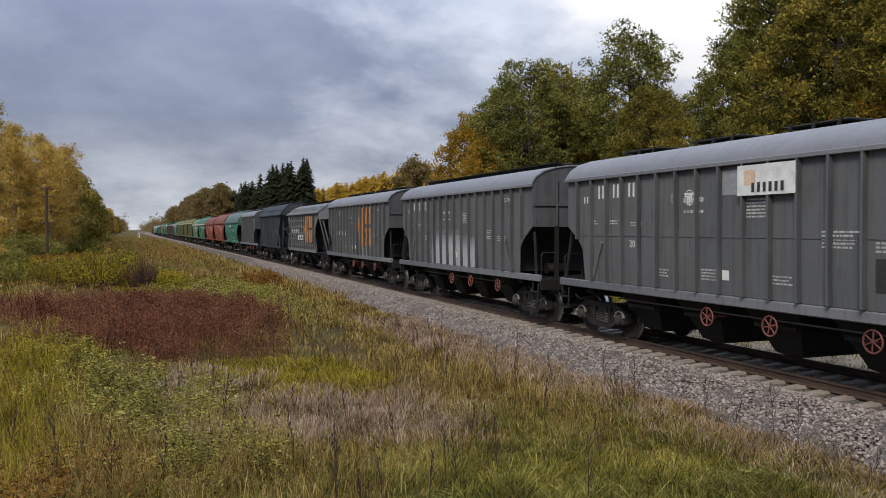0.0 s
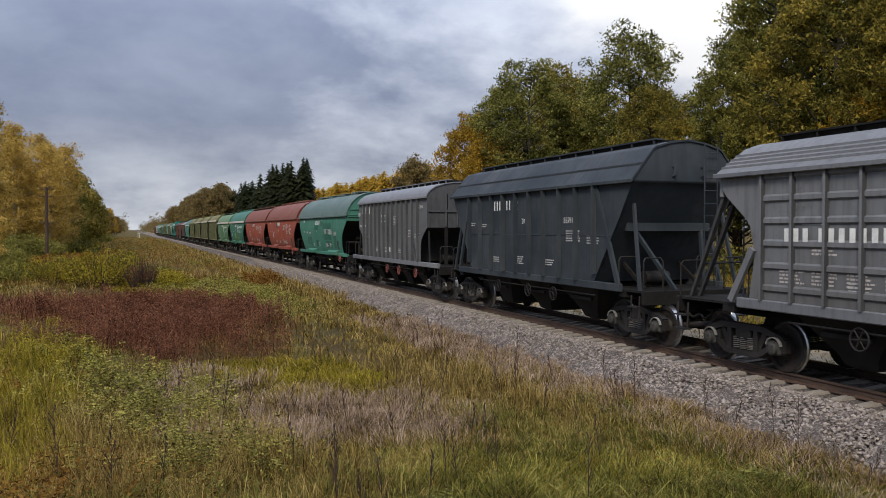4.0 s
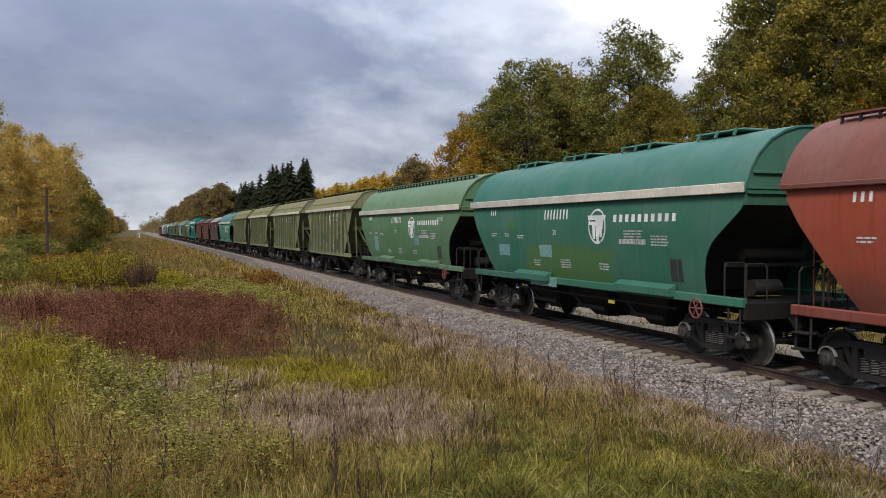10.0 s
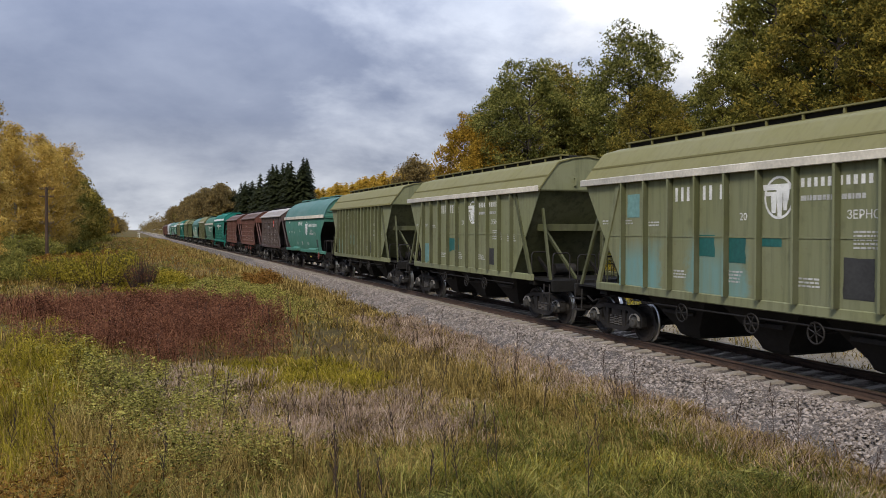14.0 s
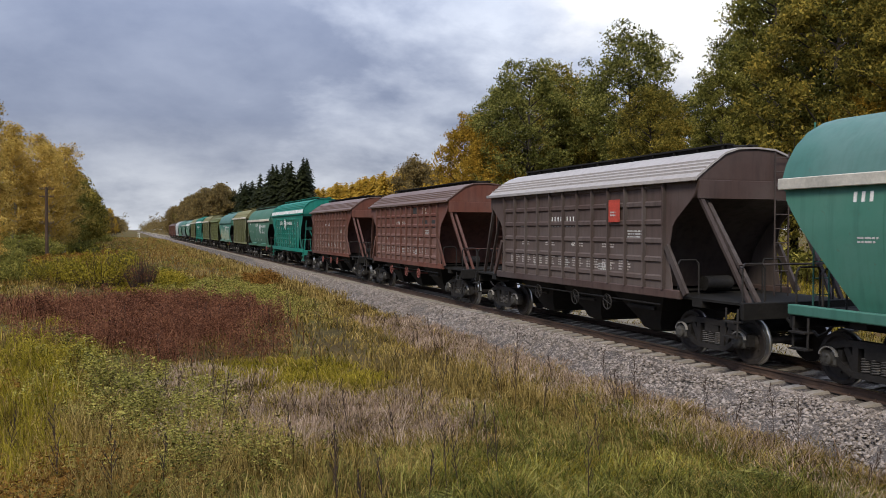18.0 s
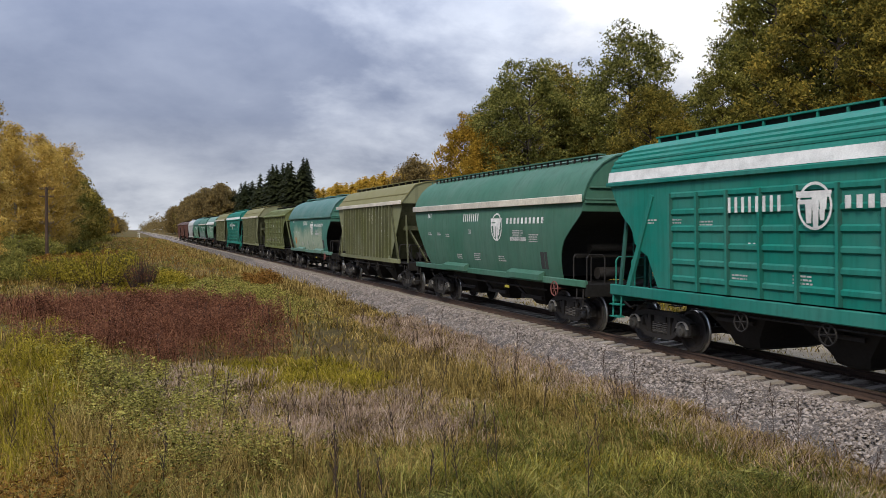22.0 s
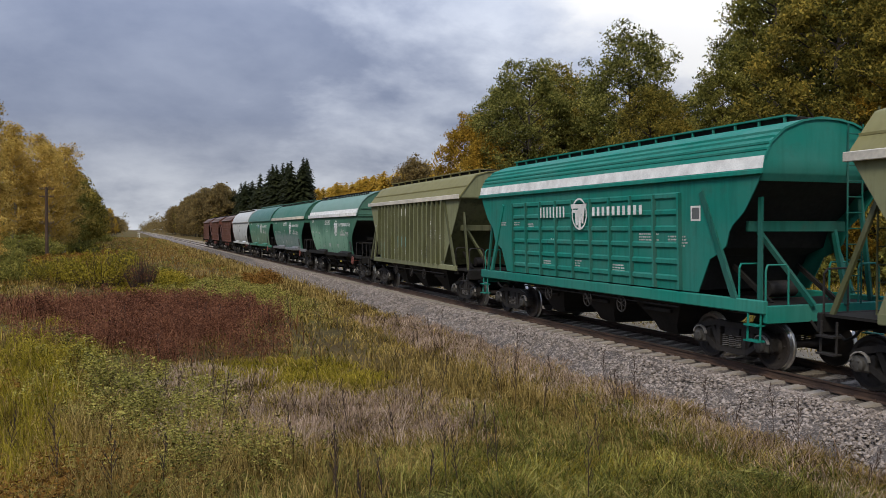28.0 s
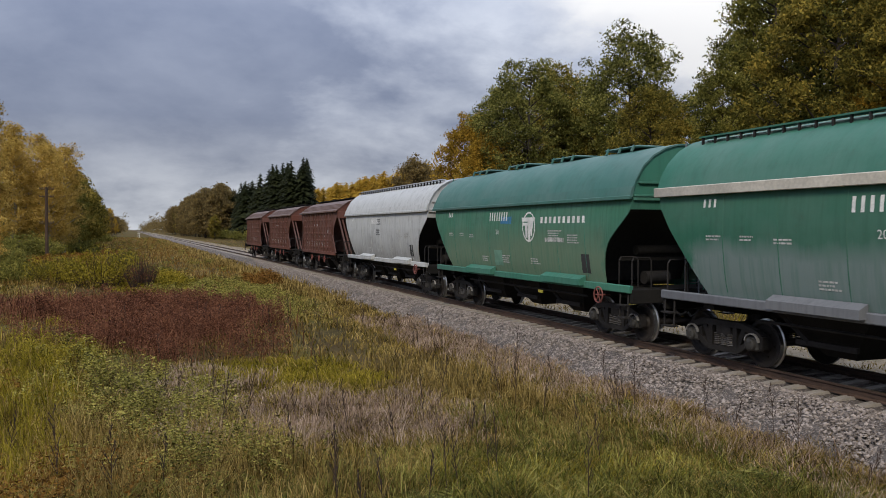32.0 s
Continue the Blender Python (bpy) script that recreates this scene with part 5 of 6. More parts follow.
    if n == 6:
        for k, (a, z, w, h) in enumerate(((-1.6, 2.75, 1.15, 0.5), (-0.2, 2.95, 1.1, 0.3), (0.95, 2.15, 2.1, 1.0), (1.4, 1.65, 1.7, 0.45), (-3.9, 1.8, 0.6, 0.5), (-3.2, 1.75, 0.7, 0.55), (-1.3, 1.7, 0.7, 0.4), (3.6, 1.7, 0.6, 0.8))):
            d.panel("overpaint", a, z, w, h, DARKSEA, rough=0.02, seed=k, proud=0.003)
        d.lines(1.1, 2.5, 0.85, 5)
        d.lines(2.2, 2.5, 0.8, 5)
        d.lines(1.6, 1.72, 0.5, 4)
        d.lines(2.4, 1.72, 0.6, 4)
    if n in (7, 8):
        d.word("ЗЕРНО", 3.7, 2.95, 0.17)
        d.word("GRAUDI", 3.68, 2.7, 0.17)
        d.panel("shaded_field", -2.2, 2.9, 1.1, 0.45, paint("dark_red_overpaint", (0.10, 0.045, 0.04)), proud=0.003)
        d.lines(1.2, 2.75, 0.9, 6)
        d.lines(2.4, 2.8, 1.0, 6)
        d.lines(1.1, 1.68, 0.6, 5)
        d.lines(2.1, 1.68, 0.7, 4)
        d.panel("bare_patch", -3.6, 2.1, 0.4, 0.35, GHOST, rough=0.04)
    if n == 9:
        d.panel("overpaint", -2.4, 1.15, 1.6, 0.28, SKYPATCH, rough=0.02, proud=0.12)
        d.panel("overpaint", -1.8, 1.98, 0.75, 0.35, SKYPATCH, rough=0.03, proud=0.008)
        d.panel("overpaint", -4.6, 1.95, 0.8, 0.35, SKYPATCH, rough=0.03)
        d.panel("overpaint", -3.8, 2.75, 0.35, 0.3, BRUSH)
    if n == 10:
        d.panel("overpaint", -4.3, 1.75, 0.6, 0.7, SKYPATCH, rough=0.06)
        d.panel("overpaint", 1.6, 2.1, 0.7, 0.4, SKYPATCH, rough=0.06)
        d.word("ЗЕРНО", 4.4, 3.1, 0.15)
    if n == 11:
        d.panel("overpaint", -1.35, 2.15, 0.72, 0.45, PATCH, rough=0.012)
        d.panel("overpaint", -0.5, 2.02, 0.78, 0.58, PATCH, rough=0.03)
        d.panel("overpaint", 0.48, 2.55, 0.55, 0.09, PATCH)
        d.panel("overpaint", -3.1, 2.72, 0.45, 0.24, PATCH, rough=0.03)
        d.panel("overpaint", -2.75, 1.95, 0.2, 0.25, PATCH, rough=0.02)
        d.panel("chalk_field", 2.4, 1.6, 0.6, 0.62, SOOT, rough=0.03)
        d.panel("overpaint", 1.45, 1.6, 0.3, 0.25, SKYPATCH)
    if n == 12:
        d.panel("overpaint", -1.5, 2.2, 0.65, 0.45, PATCH, rough=0.06)
        d.panel("overpaint", -0.55, 2.1, 0.6, 0.5, PATCH, rough=0.06)
        d.panel("overpaint", -4.0, 3.05, 0.5, 0.55, SKYPATCH, rough=0.02)
        d.panel("overpaint", 0.4, 2.45, 0.6, 0.18, PATCH)
        d.panel("chalk_field", 2.4, 1.6, 0.62, 0.7, SOOT, rough=0.03)
    if n in (13, 14, 21, 24, 26):
        d.panel("overpaint", -4.2, 1.5, 0.9, 0.7, SKYPATCH, rough=0.08, seed=n)
        d.panel("overpaint", -1.6, 2.0, 1.2, 0.45, PATCH if n == 13 else SKYPATCH, rough=0.06, seed=n)
        d.panel("chalk_field", 2.2, 1.6, 0.5, 0.55, SOOT, rough=0.04)
    if n == 16:
        d.panel("red_label", 2.0, 2.95, 0.5, 0.55, plain("label_red", (0.4, 0.05, 0.03), 0.6), "red label with white figure", proud=0.09)
        d.lines(2.08, 3.1, 0.3, 2, 0.04, proud=0.096)
    if n == 17:
        d.word("ЗЕРНО", 2.3, 3.52, 0.12)
        d.word("GRAUDI", 2.3, 3.36, 0.12)
        d.panel("chalk_field", 1.15, 3.35, 0.62, 0.32, SOOT)
        d.panel("chalk_field", 2.35, 2.83, 0.62, 0.32, SOOT)
        d.panel("chalk_field", 3.25, 2.83, 0.62, 0.32, SOOT)
    if n == 22:
        d.panel("overpaint", -4.5, 1.75, 0.4, 0.45, ORANGE, rough=0.06, proud=0.008)
    if n == 27:
        d.panel("eave_stripe", -hl, 3.64, 2 * hl, 0.24, PALE, "broad white stripe along the eave", proud=0.006)
    if n == 29:
        d.panel("overpaint", -0.6, 2.95, 0.8, 0.22, plain("blue_overpaint", (0.03, 0.15, 0.28), 0.6), rough=0.02)
        d.panel("overpaint", -1.2, 1.6, 0.6, 0.5, MILK, rough=0.06)
    if n == 30:
        d.lines(-0.5, 3.0, 0.7, 3, 0.07, material=GREY)
        d.lines(-0.6, 2.5, 0.7, 3, 0.07, material=GREY)
    d.finish()


# ---- trees ----
def leaf_cloud(rng, centres, spread, count, size, flat=0.5, knots=7):
    """Leaves as small pointed blades, gathered in tufts that are scattered round the centres of the twigs."""
    k = len(centres) * knots
    way = rng.standard_normal((k, 3))
    way /= np.linalg.norm(way, axis=1)[:, None]
    tuft = np.repeat(centres, knots, 0) + way * (2.0 * rng.random(k) ** 0.5 * np.repeat(spread, knots))[:, None] * np.array([1, 1, flat + 0.25])
    each = max(1, round(count / knots))
    m = k * each
    c = np.repeat(tuft, each, 0) + rng.standard_normal((m, 3)) * size * 2.1 * np.array([1, 1, 0.7])
    u = rng.standard_normal((m, 3))
    u /= np.linalg.norm(u, axis=1)[:, None]
    w = np.cross(u, rng.standard_normal((m, 3)))
    w /= np.linalg.norm(w, axis=1)[:, None] + 1e-9
    s = (size * (0.6 + 0.8 * rng.random(m)))[:, None]
    v = np.stack([c - u * s - w * s * 0.62, c - u * s * 0.4 + w * s * 0.72, c + u * s * 1.25], 1).reshape(-1, 3)
    return v, np.arange(3 * m).reshape(-1, 3)


def limbs(rng, height, trunk_r, crown_from, width, count, lean=0.0, loose=0.13):
    """Trunk and limbs as tapered rods; returns the shape and the points where twigs carry leaves."""
    sh = Shape()
    pts = [Vector((lean * height * (k / 6) ** 2 + 0.12 * rng.standard_normal(), 0.12 * rng.standard_normal(), height * 0.93 * k / 6)) for k in range(7)]
    pts[0] = Vector((0, 0, -0.3))
    for k in range(6):
        sh.rod(pts[k], pts[k + 1], trunk_r * (1 - k / 6.6), 7, trunk_r * (1 - (k + 1) / 6.6))
    tips = []
    mid_z, tall = height * (crown_from + 1) / 2, height * (1 - crown_from) / 2
    for i in range(count):
        # limb ends spread evenly over a rounded, slightly egg-shaped crown
        up = -0.85 + 1.83 * (i + rng.random()) / count
        q = 2.4 * i + 0.6 * rng.standard_normal()
        out = math.sqrt(max(0.0, 1 - up * up)) * (1.06 - 0.16 * up) * (0.72 + 0.28 * rng.random())
        b = Vector((math.cos(q) * out * width + lean * height * 0.5, math.sin(q) * out * width, mid_z + up * tall * 0.9))
        h = max(crown_from * 0.7, min(0.9, (b.z - 0.75 * out * width) / height))
        k = min(5, int(h / 0.93 * 6))
        a = pts[k].lerp(pts[k + 1], min(1, h / 0.93 * 6 - k))
        mid = a.lerp(b, 0.5) + Vector((0, 0, -0.06 * out * width))
        r = trunk_r * 0.34 * (1 - 0.6 * h)
        sh.rod(a, mid, r, 5, r * 0.65)
        sh.rod(mid, b, r * 0.65, 5, r * 0.2)
        for s in range(8):
            p = mid.lerp(b, 0.25 + 0.8 * rng.random() ** 0.5) + Vector(rng.standard_normal(3)) * width * loose
            tips.append(p)
            if s < 3:
                sh.rod(mid.lerp(b, 0.3 + 0.2 * s), p, r * 0.25, 4, r * 0.1)
    tips += [pts[6] + Vector(rng.standard_normal(3)) * width * 0.16 for _ in range(8)]
    return sh, np.array([p[:] for p in tips])


BARK = plain("grey_brown_bark", (0.042, 0.034, 0.027), 0.95, scale=5, vary=0.5, bump=0.6)
BIRCHBARK = plain("birch_bark", (0.27, 0.25, 0.22), 0.85, scale=4, vary=0.6)
LEAF = {
    "olive": leafy("olive_green_leaves", (0.042, 0.045, 0.010), (0.152, 0.145, 0.031), (0.37, 0.32, 0.076)),
    "dark": leafy("dark_green_leaves", (0.033, 0.037, 0.009), (0.126, 0.130, 0.031), (0.37, 0.335, 0.09)),
    "yellow": leafy("yellow_leaves", (0.20, 0.13, 0.016), (0.44, 0.27, 0.032), (0.60, 0.41, 0.08)),
    "orange": leafy("orange_leaves", (0.10, 0.066, 0.011), (0.34, 0.21, 0.027), (0.60, 0.39, 0.06)),
    "birch": leafy("golden_birch_leaves", (0.16, 0.105, 0.024), (0.49, 0.33, 0.075), (0.70, 0.51, 0.15)),
    "turning": leafy("turning_leaves", (0.042, 0.041, 0.009), (0.168, 0.142, 0.027), (0.41, 0.30, 0.058)),
    "brown": leafy("russet_leaves", (0.075, 0.058, 0.025), (0.18, 0.13, 0.052), (0.30, 0.215, 0.08)),
}


def broadleaf(name, label, leaf, height, width, crown_from, twigs, leaves, size, seed, bark=None, lean=0.0, loose=0.13, fluff=0.09):
    rng = np.random.default_rng(seed)
    tree = tagged(new(name), label, "tree")
    sh, tips = limbs(rng, height, 0.019 * height, crown_from, width, twigs, lean, loose)
    part("trunk", sh, bark or BARK, tree)
    v, f = leaf_cloud(rng, tips, np.full(len(tips), width * fluff), leaves, size)
    part("crown", cloud_mesh("crown", v, f, LEAF[leaf]), None, tree)
    return tree


def stand(tree, x, y, turn=0.0, scale=1.0):
    tree.location = (x, y, float(ground_z(x, y)) - 0.05)
    tree.rotation_euler = (0, 0, turn)
    tree.scale = (scale, scale, scale)


def again(tree, x, y, turn, scale):
    return copy_thing(tree, Matrix.LocRotScale((x, y, float(ground_z(x, y)) - 0.05), Euler((0, 0, turn)), None) @ Matrix.Diagonal((scale / tree.scale[0],) * 3 + (1,)))


def conifer(name, label, group, needles, height, width, tiers, seed, around, along_it, taper=0.7):
    rng = np.random.default_rng(seed)
    tree = tagged(new(name), label, "tree", group)
    part("trunk", Shape().rod((0, 0, -0.3), (0, 0, height * 0.97), 0.2, 7, 0.03), BARK, tree)
    vs, fs, n = [], [], 0
    for k in range(tiers):
        h = height * (0.06 + 0.94 * k / tiers)
        reach = width * (1 - k / tiers) ** taper * (0.8 + 0.35 * rng.random())
        for j in range(around):
            q = rng.random() * 6.28
            hh = h + height / tiers * 1.6 * (rng.random() - 0.5)
            r = reach * (0.75 + 0.4 * rng.random())
            d = np.array([math.cos(q), math.sin(q), 0])
            s = np.array([-d[1], d[0], 0])
            base = np.array([0, 0, hh])
            for i in range(along_it):
                a, b = i / along_it, (i + 1) / along_it
                for g in (-1, 1):
                    w = 0.30 * r * (1 - 0.6 * b) * (0.7 + 0.6 * rng.random())
                    drop = -0.35 * r
                    p = base + d * r * a + np.array([0, 0, drop * a * a])
                    p2 = base + d * r * b + np.array([0, 0, drop * b * b])
                    vs += [p, p2, p2 + s * g * w + np.array([0, 0, -0.35 * w - 0.12 * rng.random()]) + d * 0.1 * r, p + s * g * w * 0.8 + np.array([0, 0, -0.4 * w])]
                    fs.append((n, n + 1, n + 2, n + 3))
                    n += 4
    part("crown", cloud_mesh("crown", np.array(vs), np.array(fs), needles), None, tree)
    return tree


def build_trees():
    kinds = [
        broadleaf("aspen", "tall aspen with thinning olive green leaves", "olive", 16.5, 2.8, 0.16, 46, 96, 0.074, 11),
        broadleaf("oak", "broad tree in dull green autumn leaf", "dark", 15.0, 3.7, 0.16, 54, 104, 0.076, 12),
        broadleaf("maple", "broad tree turning yellow and green", "turning", 14.0, 3.5, 0.08, 52, 102, 0.076, 13),
        broadleaf("linden", "tree in orange and yellow autumn leaf", "orange", 12.0, 3.0, 0.06, 48, 108, 0.076, 14),
        broadleaf("willow", "dull green tree with greyish leaves", "dark", 15.5, 3.3, 0.1, 48, 98, 0.074, 15),
    ]
    rng = np.random.default_rng(5)
    # the wood beyond the track; x, y, kind, size
    spots = [(17.3, 71, 3, 1.16), (16.3, 64.4, 3, 0.98), (19.3, 63.4, 1, 1.16), (17.3, 54.7, 2, 1.06), (20.3, 71.3, 4, 1.1), (22.4, 41, 4, 0.95), (15.3, 49.4, 2, 0.80), (18.0, 46, 1, 1.03), (19.8, 35.2, 0, 1.06), (17.3, 28.5, 2, 1.08), (23.5, 37.5, 4, 1.22), (20.3, 28.7, 4, 1.25),
             (25, 57, 2, 0.85), (26, 45, 2, 0.78), (24, 66, 4, 0.78), (16, 41, 2, 0.62), (14.3, 38.5, 2, 0.74), (15.4, 33.8, 0, 0.66), (20, 47, 4, 0.8), (25.5, 31, 1, 1.2), (22.5, 22, 4, 1.2), (16.5, 24, 2, 0.9),
             (29, 26, 0, 1.2), (31, 36, 1, 1.1), (16.4, 25.8, 3, 0.74), (15.2, 58, 3, 0.62), (24, 34, 3, 0.84), (22.5, 31, 3, 0.68)]
    used = set()
    for x, y, k, s in spots:
        if y < 60:      # near trees scaled out from the eye, same in view, behind open grass
            x, y, s = EYE.x + 1.3 * (x - EYE.x), 1.3 * y, 1.28 * s
        if k not in used:
            used.add(k)
            stand(kinds[k], x, y, rng.random() * 6.28, s)
        else:
            again(kinds[k], x, y, rng.random() * 6.28, s)
    green = leafy("spruce_needles", (0.009, 0.012, 0.005), (0.020, 0.024, 0.009), (0.036, 0.040, 0.015), thin=False)
    tall = ("spruce", "tall dark green spruce with drooping branches", "spruces along the line", green)
    s1, s2 = conifer(*tall, 18.5, 4.2, 36, 1, 17, 6), conifer(*tall, 17.5, 4.4, 28, 2, 14, 4)
    stand(s1, 21.5, 173)
    stand(s2, 23, 184)
    for x, y, z in [(19.5, 176, 0.97), (20.5, 185, 0.98), (22.8, 176, 1.0), (21, 195, 1.03), (24.5, 184, 1.04), (19.5, 195, 1.0), (20.2, 205, 1.05), (22, 215, 1.06)]:
        again(s1, x, y, x, z)
    for k in range(64):
        x = 20.5 + 7 * rng.random()
        again(s2, x, 4.95 * (x + 12.7) + 4 + 2.8 * k + 4 * rng.random(), rng.random() * 6, 0.9 + 0.2 * rng.random())
    # yellow larches and a russet tree behind the wood
    far = conifer("larch", "yellow larch in a distant row", "larches in a row", LEAF["yellow"], 15.0, 3.0, 30, 31, 15, 3, 0.42)
    rus = broadleaf("rowan", "russet brown tree behind the wood", "brown", 14.5, 4.2, 0.08, 34, 60, 0.14, 32)
    stand(far, 41, 180)
    stand(rus, 31, 128, 0.0, 1.02)
    for k in range(112):
        again(far, 39 + 9 * rng.random(), 148 + 1.1 * k, rng.random() * 6, 0.98 + 0.09 * rng.random())
    again(rus, 35.2, 131, 2.0, 0.95)
    # birches on the near side, up the line
    b1 = broadleaf("birch", "slender birch with yellow autumn leaves", "birch", 16.5, 2.2, 0.06, 44, 70, 0.085, 21, BIRCHBARK, loose=0.24, fluff=0.17)
    b2 = broadleaf("birch", "birch in golden autumn leaf", "birch", 14.5, 2.2, 0.05, 42, 70, 0.085, 22, BIRCHBARK, loose=0.24, fluff=0.17)
    b3 = broadleaf("alder", "alder with dull olive leaves", "olive", 13, 2.6, 0.05, 32, 85, 0.095, 23, loose=0.24, fluff=0.13)
    stand(b1, -24, 122)
    stand(b2, -26, 112)
    stand(b3, -23, 163)
    for x, y, k, s in [(-22.5, 141, 2, 1.1), (-23, 133, 1, 1.05), (-27, 118, 0, 1.05), (-28, 128, 1, 1.0), (-30, 112, 0, 0.9), (-31, 122, 2, 0.95), (-33, 108, 1, 0.9), (-25, 150, 2, 1.0), (-34, 130, 0, 1.1),
                       (-20.9, 118, 1, 1.0), (-22.3, 112, 1, 0.95), (-24.5, 116, 1, 0.7), (-28.5, 106, 2, 0.6), (-23.5, 127, 1, 0.6), (-22.8, 148, 2, 0.7)]:
        again((b1, b2, b3)[k], x, y, rng.random() * 6, s)
    # lighter trees for the distance
    f1 = broadleaf("birch", "yellow birch far up the line", "yellow", 14, 2.8, 0.06, 24, 42, 0.2, 24)
    f2 = broadleaf("alder", "olive green alder far up the line", "turning", 13.5, 3.0, 0.05, 24, 42, 0.2, 25)
    f3 = broadleaf("maple", "autumn maple in the far wood", "brown", 15, 3.8, 0.05, 24, 42, 0.27, 26)
    stand(f1, -24, 186)
    stand(f2, -23, 174)
    stand(f3, 14, 352)
    for k in range(28):
        y = 180 + 11 * k + 6 * rng.random() + 0.25 * k * k
        again((f2, f1, f2, f2, f3)[k % 5], -21.5 - 7 * rng.random(), y, rng.random() * 6, 0.7 + 0.25 * rng.random())
    again(b1, -22.0, 60, 1.0, 0.8)
    for x, y, z in [(-21.5, 165, 1.0), (-21.6, 178, 0.9), (-21.3, 196, 0.9), (-21.0, 212, 0.9)]:
        again(f2, x, y, x * 3, z)
    # tall autumn wood close to the line, beyond the spruces
    for k in range(44):
        y = 290 + 7.5 * k + 6 * rng.random()
        again((f3, f2, f3, f3, f2)[k % 5], 12.5 + 9 * rng.random(), y, rng.random() * 6, 1.05 + 0.25 * rng.random())
    again(f2, 11.5, 262, 0.4, 0.55)
    # both verges run on to the vanishing point
    rng = np.random.default_rng(8)
    pts = []
    for k in range(420):
        side = 1 if k % 2 else -1
        y = 520 + 1900 * rng.random() ** 1.2
        pts.append((side * (13 + 26 * rng.random()) - 6, y, 3 + 9 * rng.random()))
    pts = np.array(pts)
    v, f = leaf_cloud(rng, pts, np.full(len(pts), 2.6), 112, 0.42, 1.0)
    tagged(new("distant_woods", cloud_mesh("distant_woods", v, f, LEAF["brown"])), "distant autumn woods beside the railway line", "woods", kind="stuff")


build_trees()


# ---- meadow ----
GRASS = {
    "green": leafy("green_grass_blades", (0.0147, 0.0136, 0.00291), (0.113, 0.0873, 0.0116), (0.399, 0.276, 0.0679), scale=0.6, own=0.52, gloss=0.07),
    "lush": leafy("fresh_grass_blades", (0.016, 0.021, 0.004), (0.125, 0.128, 0.018), (0.42, 0.37, 0.095), scale=0.7, own=0.52, gloss=0.14),
    "straw": leafy("straw_grass_blades", (0.03, 0.019, 0.005), (0.24, 0.163, 0.046), (0.58, 0.425, 0.155), scale=0.6, own=0.52),
    "pink": leafy("greyish_seed_grass", (0.07, 0.045, 0.028), (0.34, 0.235, 0.165), (0.62, 0.48, 0.36), scale=0.9, own=0.5),
    "rust": leafy("rusty_dead_weeds", (0.026, 0.010, 0.0055), (0.160, 0.064, 0.034), (0.31, 0.145, 0.078), scale=0.9, own=0.6),
    "gold": leafy("yellow_green_blades", (0.045, 0.04, 0.0045), (0.225, 0.18, 0.016), (0.48, 0.37, 0.05), scale=0.7, own=0.5),
    "herb": leafy("soft_green_herb_leaves", (0.03, 0.029, 0.005), (0.185, 0.17, 0.034), (0.48, 0.42, 0.11), scale=0.9, own=0.7),
    "amber": leafy("amber_dead_leaves", (0.0525, 0.0233, 0.00485), (0.2, 0.097, 0.0194), (0.378, 0.204, 0.0485), scale=0.8, own=0.7),
    "stalk": plain("dark_dry_stalk", (0.042, 0.0252, 0.0175), 0.9, vary=0.4),
}


def off_track(p):
    return p[(p[:, 0] < -2.32 + 0.20 * np.sin(p[:, 1] * 1.7) * np.sin(p[:, 1] * 0.43)) | (p[:, 0] > 3.3)]


def fan(rng, n, near, far, lo=-20.0, hi=62.0, power=0.55):
    """Points over the meadow before the viewer's place, thinning out with distance."""
    k = 1 - power
    r = (near ** (2 * k) + (far ** (2 * k) - near ** (2 * k)) * rng.random(n)) ** (1 / (2 * k))
    a = np.radians(lo + (hi - lo) * rng.random(n))
    return off_track(np.stack([EYE.x + r * np.sin(a), r * np.cos(a)], 1))


def spot(rng, n, x, y, rx, ry, ragged=0.25):
    """Points in an oval patch with a ragged rim."""
    a, q = rng.random(n) * 2 * np.pi, np.sqrt(rng.random(n))
    q = q * (1 + ragged * np.sin(3 * a + x) * np.cos(5 * a + y) + ragged * 0.5 * rng.standard_normal(n))
    return off_track(np.stack([x + rx * q * np.cos(a), y + ry * q * np.sin(a)], 1))


def tufts(rng, p, per, spread):
    return np.repeat(p, per, 0) + rng.standard_normal((len(p) * per, 2)) * spread


def lumps(p):
    """Uneven growth: taller and shorter clumps a foot or two across."""
    x, y = p[:, 0], p[:, 1]
    return 0.8 + 0.30 * np.sin(x * 2.9 + 1.3 * np.sin(y * 1.7)) * np.sin(y * 2.3 + 0.8 * np.sin(x * 1.9)) + 0.14 * np.sin(x * 6.7 + y * 3.1) * np.sin(y * 5.9 - x * 2.2)


